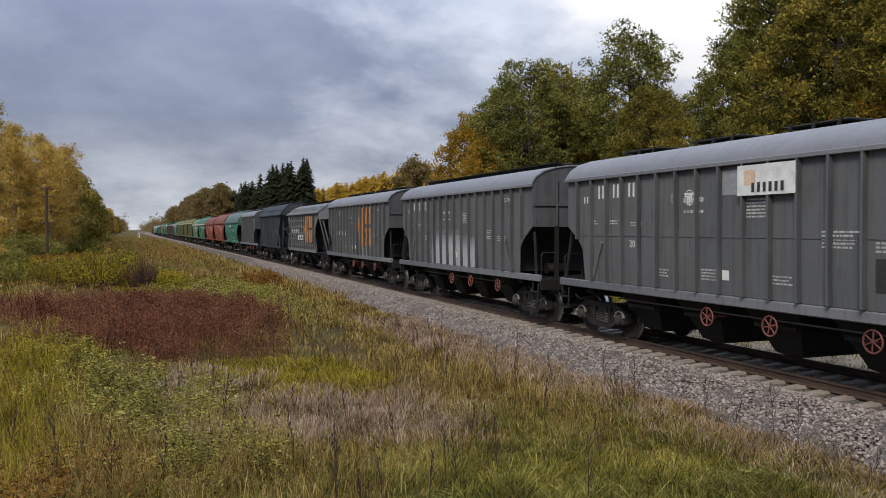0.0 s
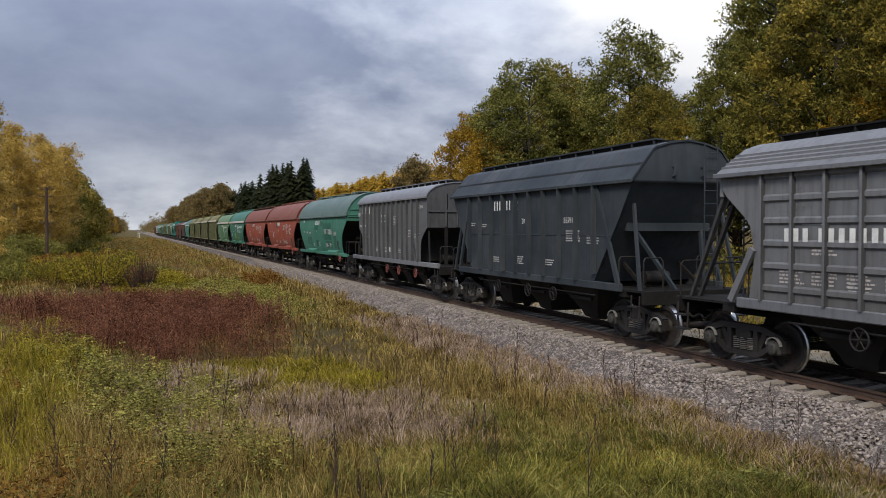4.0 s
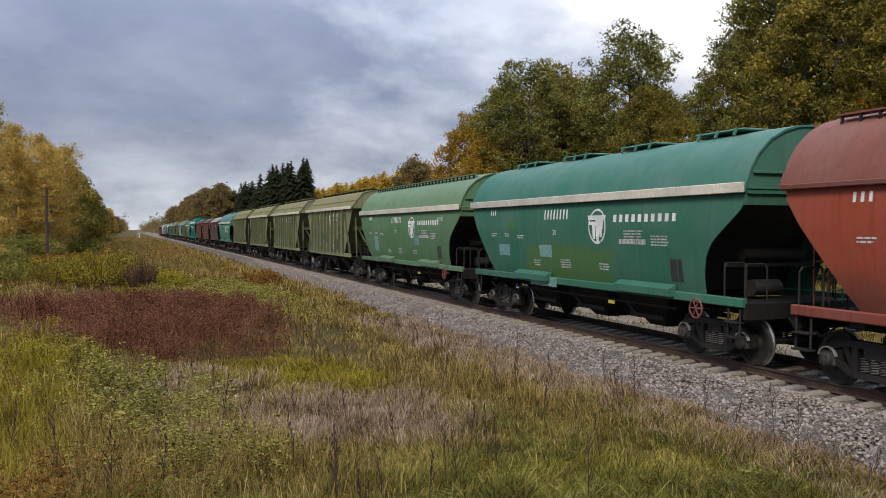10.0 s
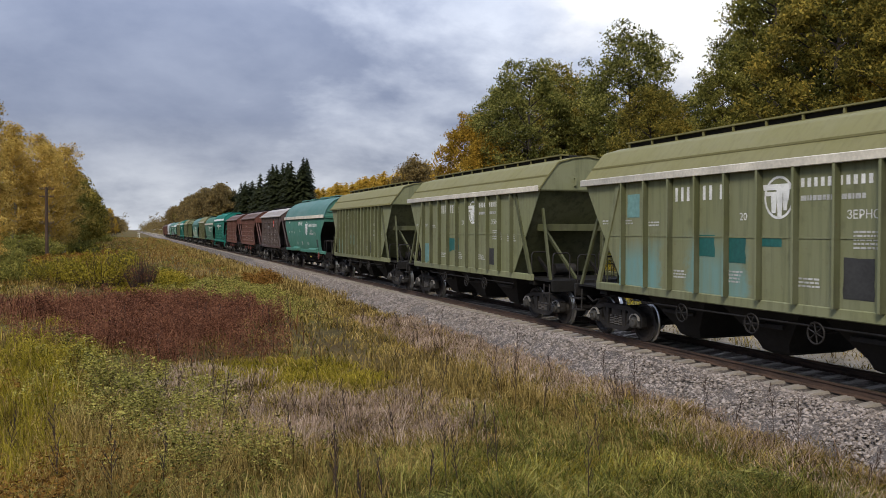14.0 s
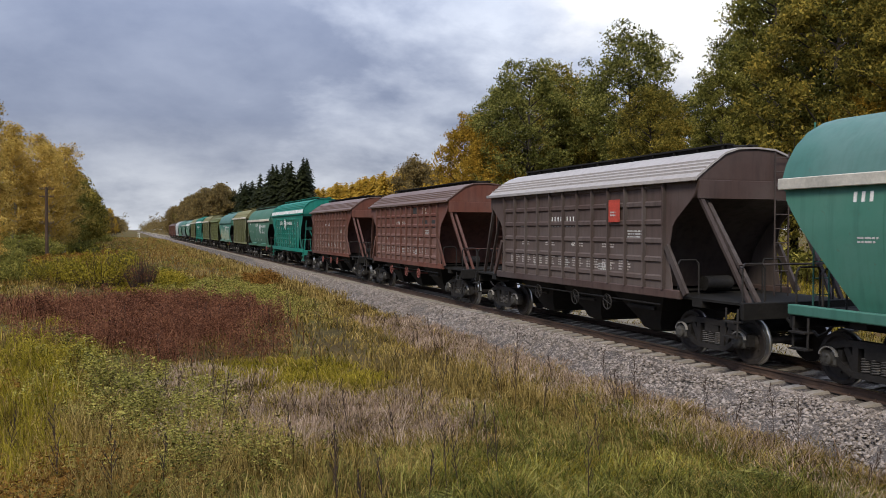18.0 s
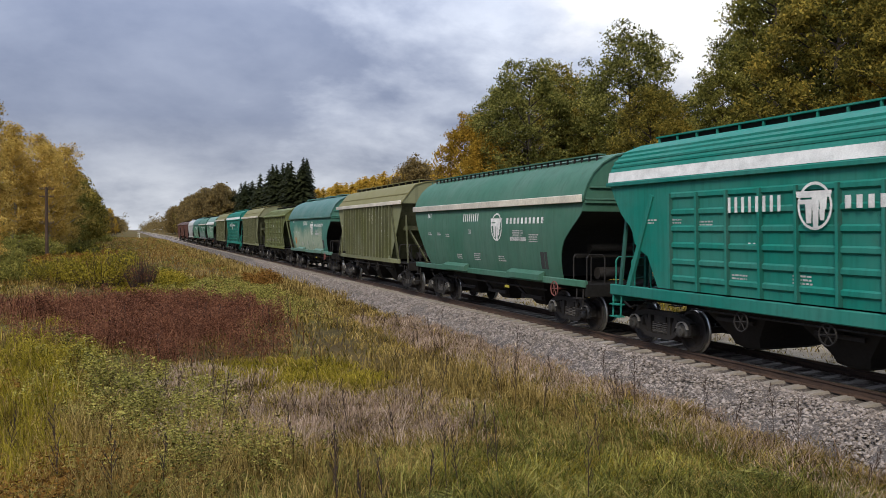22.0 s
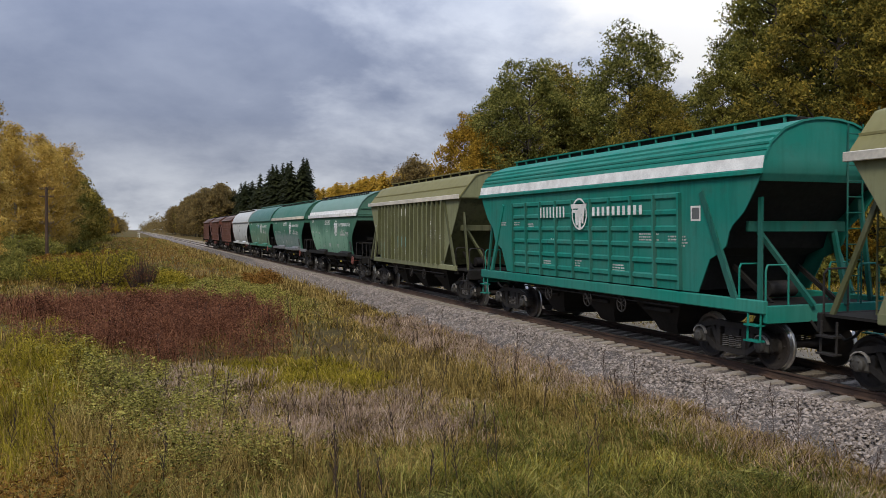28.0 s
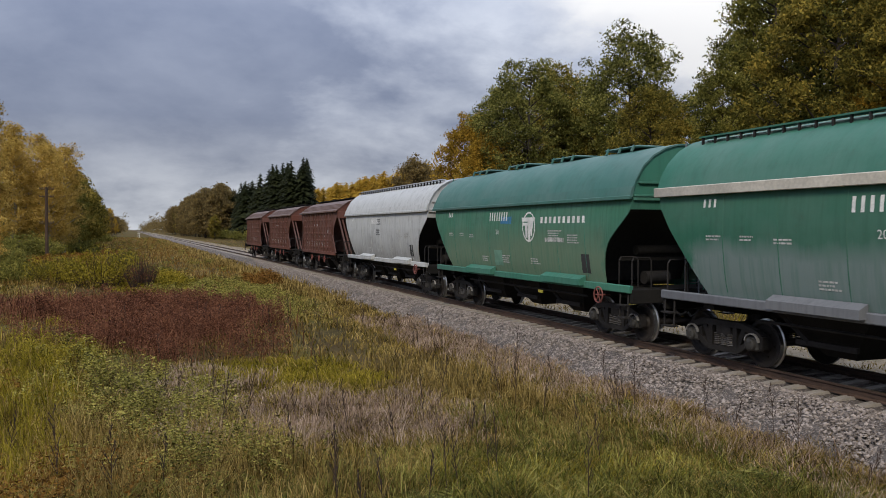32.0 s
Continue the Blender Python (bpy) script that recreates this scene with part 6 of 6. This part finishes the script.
def blades(name, label, rng, p, tall, wide, leaf, lean=0.35, kind_of="grass", simple=False):
    """Pointed blades at the points p, bowing over in tufts that lean one way."""
    m = len(p)
    d = np.hypot(p[:, 0] - EYE.x, p[:, 1])
    h = tall * (0.4 + 0.8 * rng.random(m)) * lumps(p)
    w = wide * np.clip(d / 15, 0.7, 6) * (0.5 + 0.8 * rng.random(m))
    a = rng.random(m) * 2 * np.pi
    side = np.stack([np.cos(a), np.sin(a), 0 * a], 1)
    b = 3.0 * np.sin(p[:, 0] * 1.1 + 2 * np.sin(p[:, 1] * 0.7)) + 1.5 * np.sin(p[:, 1] * 2.3 + p[:, 0]) + 1.6 * rng.standard_normal(m)
    out = np.stack([np.cos(b), np.sin(b), 0 * b], 1) * (lean * h * (0.15 + 1.25 * rng.random(m)))[:, None]
    base = np.concatenate([p, (ground_z(p[:, 0], p[:, 1]) - 0.03)[:, None]], 1)
    up = np.array([0, 0, 1.0]) * h[:, None]
    droop = (lean * rng.random(m) ** 1.3)[:, None]
    s = side * w[:, None] / 2
    top = base + out + up * (1 - 0.55 * droop)
    if simple:
        v, f = np.stack([base - s, base + s, top], 1).reshape(-1, 3), 3 * np.arange(m)[:, None] + [0, 1, 2]
    else:
        low, bow = base + out * 0.18 + up * 0.5, base + out * 0.58 + up * (0.92 - 0.12 * droop)
        v = np.stack([base - s, base + s, low + s * 0.9, low - s * 0.9, bow + s * 0.6, bow - s * 0.6, top], 1).reshape(-1, 3)
        k = 7 * np.arange(m)[:, None]
        f = np.concatenate([k + [0, 1, 2], k + [0, 2, 3], k + [3, 2, 4], k + [3, 4, 5], k + [5, 4, 6]], 0)
    ob = new(name, cloud_mesh(name, v, f, GRASS[leaf]))
    return tagged(ob, label, kind_of, kind="stuff")


def herbs(name, label, rng, p, tall, leaf, leaves, size, width=0.16, kind_of="weeds", level=0.45):
    """Leafy plants: small leaves gathered round upright stems."""
    m = len(p)
    base = np.concatenate([p, ground_z(p[:, 0], p[:, 1])[:, None]], 1)
    h = tall * (0.5 + 0.6 * rng.random(m)) * lumps(p)
    d = np.hypot(p[:, 0] - EYE.x, p[:, 1])
    n = m * leaves
    q = rng.random(n) ** 0.8
    c = np.repeat(base, leaves, 0)
    hh = np.repeat(h, leaves)
    c = c + np.stack([rng.standard_normal(n) * width * (1.1 - 0.6 * q), rng.standard_normal(n) * width * (1.1 - 0.6 * q), q * hh], 1)
    u = rng.standard_normal((n, 3)) * np.array([1, 1, level])
    u /= np.linalg.norm(u, axis=1)[:, None]
    w = np.cross(u, rng.standard_normal((n, 3)) * np.array([level, level, 1]))
    w /= np.linalg.norm(w, axis=1)[:, None] + 1e-9
    s = (size * (0.6 + 0.8 * rng.random(n)) * np.repeat(np.clip(d / 14, 0.9, 5), leaves))[:, None]
    v = np.stack([c - u * s - w * s * 0.5, c - u * s * 0.5 + w * s * 0.6, c + u * s * 1.2], 1).reshape(-1, 3)
    ob = new(name, cloud_mesh(name, v, np.arange(3 * n).reshape(-1, 3), GRASS[leaf] if leaf in GRASS else LEAF[leaf]))
    return tagged(ob, label, kind_of, kind="stuff")


def build_meadow():
    rng = np.random.default_rng(17)
    cat = np.concatenate
    blades("meadow_grass", "mixed green meadow grass, knee high", rng, tufts(rng, fan(rng, 8500, 12, 60), 6, 0.10), 0.27, 0.015, "green", 0.9)
    blades("dry_grass", "bleached straw-coloured meadow grass", rng, tufts(rng, fan(rng, 8500, 12, 60), 5, 0.12), 0.31, 0.013, "straw", 0.9)
    blades("near_grass", "tangled green grass on the bank", rng, tufts(rng, fan(rng, 7000, 5.0, 17, power=0.35), 6, 0.07), 0.25, 0.016, "green", 1.2)
    blades("near_dry_grass", "tangled pale dry grass on the bank", rng, tufts(rng, fan(rng, 8500, 5.0, 17, -4, 62, power=0.35), 5, 0.07), 0.30, 0.014, "straw", 1.2)
    blades("bank_tall_grass", "tall yellow-green grass on the rise", rng, tufts(rng, cat([spot(rng, 900, -15.4, 17.5, 1.7, 6.0, 0.3), spot(rng, 400, -14.6, 11.5, 1.2, 2.5, 0.3)]), 6, 0.10), 0.62, 0.012, "gold", 0.6)
    blades("amber_field", "amber withered grass far up the meadow", rng, cat([spot(rng, 5000, -19, 118, 5.0, 30), spot(rng, 6000, -20.5, 80, 6.0, 24)]), 0.6, 0.016, "amber", 0.4, simple=True)
    blades("far_grass", "autumn grass over the far meadow", rng, fan(rng, 26000, 45, 260, -24, 62, 0.3), 0.5, 0.014, "straw", 0.4, simple=True)
    blades("far_green_grass", "green grass over the far meadow", rng, fan(rng, 22000, 45, 220, -24, 62, 0.3), 0.45, 0.014, "green", 0.4, simple=True)
    blades("bank_grass", "straw-coloured grass along the ballast", rng, off_track(np.stack([-2.3 - 3.9 * rng.random(15000) ** 1.3, 4 + 60 * rng.random(15000) ** 1.5], 1)), 0.28, 0.013, "straw", 0.8)
    blades("lush_blades", "broad glossy grass blades in the near hollow", rng, tufts(rng, cat([fan(rng, 700, 5.2, 9.5, power=0.3), spot(rng, 350, -7.2, 8.2, 3.0, 1.6), spot(rng, 400, -13.4, 6.6, 1.6, 0.9)]), 7, 0.06), 0.40, 0.020, "lush", 1.0)
    blades("trackside_grass", "uneven dry grass along the far ballast", rng, np.stack([-2.35 - 2.6 * rng.random(12000), 40 + 260 * rng.random(12000) ** 1.4], 1), 0.55, 0.012, "straw", 0.4)
    blades("pale_bank_grass", "pale pinkish dry grass along the ballast", rng, off_track(tufts(rng, np.stack([-2.5 - 2.3 * rng.random(2500) ** 1.2, 4.5 + 26 * rng.random(2500) ** 1.2], 1), 6, 0.10)), 0.36, 0.012, "pink", 0.8)
    blades("bank_top_grass", "short grass on top of the viewer's bank", rng, tufts(rng, fan(rng, 3200, 0.8, 6.5, 0, 360, 0.4), 4, 0.09), 0.28, 0.016, "green", 0.8)
    blades("verge_grass", "grass round the viewer's bank", rng, fan(rng, 6000, 2.0, 30, 62, 340, 0.4), 0.4, 0.014, "green", 0.4)
    blades("field_grass", "yellow-green grass beyond the gravel path", rng, np.stack([7.2 + 24 * rng.random(42000), 8 + 110 * rng.random(42000) ** 1.2], 1), 0.5, 0.02, "gold", 0.5, simple=True)
    blades("fresh_grass", "fresh green grass in the hollow by the track", rng,
           tufts(rng, cat([spot(rng, 1200, -7.6, 9.6, 2.2, 1.8), spot(rng, 1300, -5.6, 7.2, 2.6, 1.7), spot(rng, 600, -12.6, 8.2, 1.8, 1.0), spot(rng, 350, -4.8, 11.5, 1.0, 1.4), spot(rng, 700, -9.8, 8.6, 2.0, 1.4), spot(rng, 700, -6.6, 12.8, 1.0, 1.7, 0.5), spot(rng, 700, -6.3, 10.8, 1.8, 1.1, 0.5), spot(rng, 900, -6.4, 8.6, 2.4, 1.2, 0.4)]), 6, 0.09), 0.28, 0.014, "lush", 0.95)
    blades("yellow_grass", "yellow-green patch of soft grass", rng, tufts(rng, cat([spot(rng, 1500, -9.7, 17.8, 2.3, 2.6), spot(rng, 900, -7.2, 9.4, 2.0, 1.2), spot(rng, 900, -11.6, 49, 1.8, 4), spot(rng, 500, -13.4, 30, 1.6, 1.5), spot(rng, 900, -15.0, 17, 1.6, 4)]), 6, 0.10), 0.27, 0.014, "gold", 0.9)
    blades("seed_grass", "greyish pink seed heads of dry grass", rng, tufts(rng, cat([spot(rng, 1300, -10.0, 13.6, 2.4, 2.4), spot(rng, 500, -11.4, 17.0, 1.4, 2.0), spot(rng, 500, -8.4, 13.6, 1.8, 2.0)]), 6, 0.12), 0.36, 0.013, "pink", 0.6)
    blades("tall_straw", "tall pale straw stems on the bank", rng, tufts(rng, cat([spot(rng, 700, -14.0, 11.5, 1.6, 3.6), spot(rng, 420, -12.3, 12.6, 1.5, 3.2), spot(rng, 700, -15.5, 19, 2.0, 5), spot(rng, 500, -11.5, 9.0, 2.0, 1.4), spot(rng, 700, -6.0, 15, 2.0, 5)]), 5, 0.12), 0.52, 0.011, "straw", 0.5)
    blades("rusty_stems", "rusty dead stems over the thicket", rng, tufts(rng, cat([spot(rng, 620, -11.4, 33.0, 3.4, 4.2, 0.5), spot(rng, 540, -11.8, 26.0, 2.5, 4.6, 0.6), spot(rng, 300, -17.0, 36, 3.4, 4.5)]), 4, 0.16), 0.85, 0.011, "rust", 0.4)
    herbs("dead_willowherb", "thicket of rusty brown dead willowherb", rng, cat([tufts(rng, spot(rng, 95, -11.4, 33.0, 3.3, 4.0, 0.5), 11, 0.36), tufts(rng, spot(rng, 80, -11.8, 26.0, 2.4, 4.6, 0.6), 12, 0.34), spot(rng, 120, -16.8, 36, 3.2, 4.5)]), 1.0, "rust", 75, 0.015, 0.13)
    herbs("green_herbs", "soft green leafy weeds on the bank", rng, cat([tufts(rng, spot(rng, 42, -12.5, 14.2, 1.2, 3.6, 0.5), 4, 0.3), spot(rng, 50, -13.9, 18.5, 1.2, 3.5, 0.4), spot(rng, 26, -11.6, 10.2, 1.3, 1.2, 0.5)]), 0.66, "herb", 110, 0.026, 0.14, level=0.18)
    herbs("dark_herbs", "dark green leafy weeds in the near hollow", rng, cat([spot(rng, 16, -5.2, 8.5, 0.5, 0.4), spot(rng, 10, -4.6, 13.0, 0.5, 0.5), spot(rng, 8, -9.6, 8.2, 0.35, 0.3)]), 0.42, "dark", 90, 0.022, 0.1, level=0.25)
    herbs("amber_weeds", "amber withered weeds on the bank", rng, cat([spot(rng, 130, -13.6, 9.0, 1.1, 1.8), spot(rng, 40, -15.2, 16.5, 0.8, 2.0), spot(rng, 12, -12.8, 11.5, 0.8, 1.5)]), 0.5, "amber", 46, 0.024, 0.12)
    herbs("far_scrub", "low dull scrub scattered over the far meadow", rng, cat([np.stack([-24 + 19 * rng.random(180), 62 + 300 * rng.random(180) ** 1.3], 1), spot(rng, 120, -12.5, 66, 2.5, 9)]), 0.8, "olive", 70, 0.014, 0.35)
    blades("far_amber_grass", "withered amber grass over the far meadow", rng, tufts(rng, np.stack([-24 + 19.5 * rng.random(3200), 52 + 300 * rng.random(3200) ** 1.4], 1), 6, 0.45), 0.55, 0.013, "amber", 0.5, simple=True)
    blades("far_pale_grass", "straw-coloured grass over the far meadow", rng, tufts(rng, np.stack([-24 + 20 * rng.random(4200), 50 + 300 * rng.random(4200) ** 1.4], 1), 6, 0.45), 0.55, 0.013, "straw", 0.5, simple=True)
    herbs("orange_shrublets", "low orange-leaved shrubs by the ballast", rng, cat([spot(rng, 90, -4.9, 53, 1.0, 3.4), spot(rng, 70, -20, 95, 4, 10)]), 0.8, "amber", 90, 0.017, 0.25)
    herbs("yellow_herbs", "yellow-green weeds beside the willow bush", rng, cat([spot(rng, 260, -11.2, 50.5, 1.6, 3.5), spot(rng, 60, -14.6, 21, 1.2, 2.5)]), 0.8, "gold", 84, 0.016, 0.18)
    herbs("grey_green_weeds", "grey-green weeds on the meadow", rng, cat([spot(rng, 320, -8.6, 46, 3.2, 10), spot(rng, 160, -7.0, 36, 1.8, 7)]), 0.5, "herb", 80, 0.012, 0.25)


build_meadow()


# ---- bushes, stalks, poles ----
def bush(name, label, leaf, width, height, count, leaves, size, seed, stems=26):
    rng = np.random.default_rng(seed)
    b = tagged(new(name), label, "bush")
    sh = Shape()
    tips = []
    for k in range(stems):
        q, r = rng.random() * 6.28, width * math.sqrt(rng.random())
        foot = Vector((0.45 * r * math.cos(q), 0.45 * r * math.sin(q), -0.1))
        tip = Vector((r * math.cos(q), r * math.sin(q), height * (0.65 + 0.4 * rng.random()) * (1 - 0.35 * (r / width) ** 2)))
        sh.rod(foot, tip, 0.022, 4, 0.006)
        tips += [foot.lerp(tip, 0.35 + 0.65 * rng.random()) for _ in range(count)]
    part("stem_clump", sh, GRASS["stalk"], b)
    tips = np.array([t[:] for t in tips])
    v, f = leaf_cloud(rng, tips, np.full(len(tips), 0.13 * width), int(leaves * 1.5), size)
    part("foliage", cloud_mesh("foliage", v, f, GRASS[leaf] if leaf in GRASS else LEAF[leaf]), None, b)
    return b


def stalk(seed, height):
    """A dead weed stalk with short side twigs and withered heads."""
    rng = np.random.default_rng(seed)
    sh = Shape()
    top = Vector((0.12 * rng.standard_normal(), 0.12 * rng.standard_normal(), height))
    sh.rod((0, 0, -0.05), top, 0.006, 4, 0.003)
    for k in range(9):
        a = Vector((0, 0, 0)).lerp(top, 0.35 + 0.65 * k / 9)
        q = rng.random() * 6.28
        l = height * 0.16 * (1.1 - k / 11)
        b = a + Vector((l * 0.5 * math.cos(q), l * 0.5 * math.sin(q), l))
        sh.rod(a, b, 0.004, 4, 0.002)
        for j in range(4):
            p = a.lerp(b, 0.4 + 0.2 * j)
            sh.rod(p, p + Vector((0.012 * math.cos(q + j), 0.012 * math.sin(q + j), 0.03)), 0.0055, 4, 0.002)
    o = new("weed_stalk", sh.mesh("weed_stalk", GRASS["stalk"]))
    return tagged(o, "tall dark dead weed stalk standing in the grass", "weed", "dead weed stalks")


def build_small_plants():
    rng = np.random.default_rng(23)
    w = bush("willow_bush", "low willow bush with bare dark stems and yellowing leaves", "gold", 2.5, 2.5, 5, 11, 0.05, 41, 90)
    stand(w, -14.4, 51)
    again(w, -16.8, 53, 2.0, 0.75)
    d = bush("dark_shrub", "dull green shrub at the field's edge", "olive", 2.2, 1.7, 7, 12, 0.07, 42, 34)
    stand(d, -19.5, 57, 0.5, 0.9)
    for x, y, s in [(-21.5, 60, 1.0), (-24, 88, 1.1), (-18.6, 118, 1.0), (-17.5, 66, 0.7), (-21.5, 170, 1.3), (-20, 230, 1.4), (-13.4, 84, 0.7), (-24.5, 104, 1.6), (-27.5, 100, 1.8), (-22.3, 108, 1.3), (-26, 93, 1.3), (-21.8, 121, 1.4)]:
        again(d, x, y, rng.random() * 6, s)
    e = bush("bare_shrub", "dark brown shrub of bare upright stems", "rust", 1.0, 2.1, 2, 3, 0.03, 44, 110)
    stand(e, -12.2, 48)
    # understorey at the foot of the wood beyond the track
    u = bush("hazel_bush", "hazel bush with yellow-green autumn leaves", "olive", 2.4, 2.6, 6, 6, 0.13, 43, 18)
    stand(u, 24, 33)
    for k in range(24):
        again(u, 23 + 5 * rng.random() - 0.09 * k, 22 + 2.2 * k + 2 * rng.random(), rng.random() * 6, 0.75 + 0.4 * rng.random())
    for k in range(30):
        again(u, 15.5 + 5 * rng.random(), 120 + 8 * k, rng.random() * 6, 0.9 + 0.6 * rng.random())
    st = [stalk(51, 0.95), stalk(52, 0.8), stalk(53, 0.65), stalk(54, 1.05)]
    spots = [(-9.3, 8.8), (-9.1, 8.9), (-9.6, 8.6), (-3.4, 14.8), (-8.4, 9.6), (-4.3, 13.2), (-4.1, 13.5), (-3.9, 13.0), (-4.6, 12.4), (-12.2, 15.2), (-11.9, 15.4), (-11.4, 14.6), (-5.8, 20.5), (-5.2, 21.5), (-4.4, 18.2),
             (-13.4, 9.0), (-12.9, 8.6), (-14.2, 11.4), (-10.6, 7.6), (-10.9, 7.5), (-7.9, 8.0), (-6.6, 9.8), (-3.2, 11.2), (-3.0, 10.4), (-3.3, 9.6), (-2.9, 12.2), (-3.6, 16.8), (-3.5, 18.9), (-4.8, 24.5), (-5.4, 27)]
    for k in range(46):
        spots.append((-3.2 - 10 * rng.random(), 7.5 + 22 * rng.random()))
    for k, (x, y) in enumerate(spots):
        z = float(ground_z(x, y))
        if k < 4:
            st[k].location = (x, y, z)
        else:
            copy_thing(st[k % 4], Matrix.LocRotScale((x, y, z), Euler((0.1 * rng.standard_normal(), 0.1 * rng.standard_normal(), rng.random() * 6)), None))


build_small_plants()


def build_poles():
    wood = plain("weathered_pole_wood", (0.055, 0.033, 0.02), 0.9, scale=4, vary=0.4)
    glass = plain("brown_porcelain", (0.12, 0.09, 0.07), 0.3)
    pole = tagged(new("telegraph_pole"), "old wooden telegraph pole with crossarms", "pole", "telegraph poles")
    part("post", Shape().rod((0, 0, -0.5), (0, 0, 8.0), 0.19, 8, 0.14), wood, pole)
    for z in (7.75, 6.9, 4.0):
        a = part("crossarm", Shape().chamfered(-0.75, 0.75, 0.08, 0.19, z, z + 0.10, 0.015), wood, pole)
        for x in (-0.68, -0.4, 0.4, 0.68):
            part("insulator", Shape().rod((x, 0.135, z + 0.11), (x, 0.135, z + 0.26), 0.045, 6, 0.03), glass, a)
    stand(pole, -21.4, 100)
    for x, y, s in [(-21.0, 250, 0.95), (-20.8, 400, 0.95), (-20.6, 520, 0.95)]:
        again(pole, x, y, 0.0, s)
    stub = tagged(new("marker_post"), "short wooden post with a crossbar", "post")
    part("post", Shape().rod((0, 0, -0.3), (0, 0, 2.6), 0.09, 8, 0.08), wood, stub)
    part("crossbar", Shape().chamfered(-0.6, 0.6, 0.07, 0.14, 2.2, 2.3, 0.01), wood, stub)
    stand(stub, -20.4, 125)
    white = plain("white_signal_paint", (0.7, 0.7, 0.7), 0.5)
    for x, y, h in [(-9.6, 340, 1.7), (-9.9, 380, 1.6)]:
        p = tagged(new("sign_post"), "small white painted sign post beside the line", "sign", "line signs")
        part("mast", Shape().rod((0, 0, -0.4), (0, 0, h), 0.07, 8), white, p)
        part("head", Shape().chamfered(-0.16, 0.16, -0.05, 0.05, h - 0.1, h + 0.35, 0.03), white, p)
        stand(p, x, y)


build_poles()


# ---- what moves: the train rolls past, its wheels turn ----
def motions():
    for car, centre, sets in WAGONS:
        walk(car, [(float(t), pose(0, centre - gone(t), 0)) for t in range(0, 33, 2)])
        turns = [(k / FPS, math.degrees(gone(k / FPS) / 0.475)) for k in range(0, 32 * FPS + 1)]
        for wheels, y in sets:
            walk(wheels, [(t, pose(0, y, 0.475, a)) for t, a in turns])


motions()
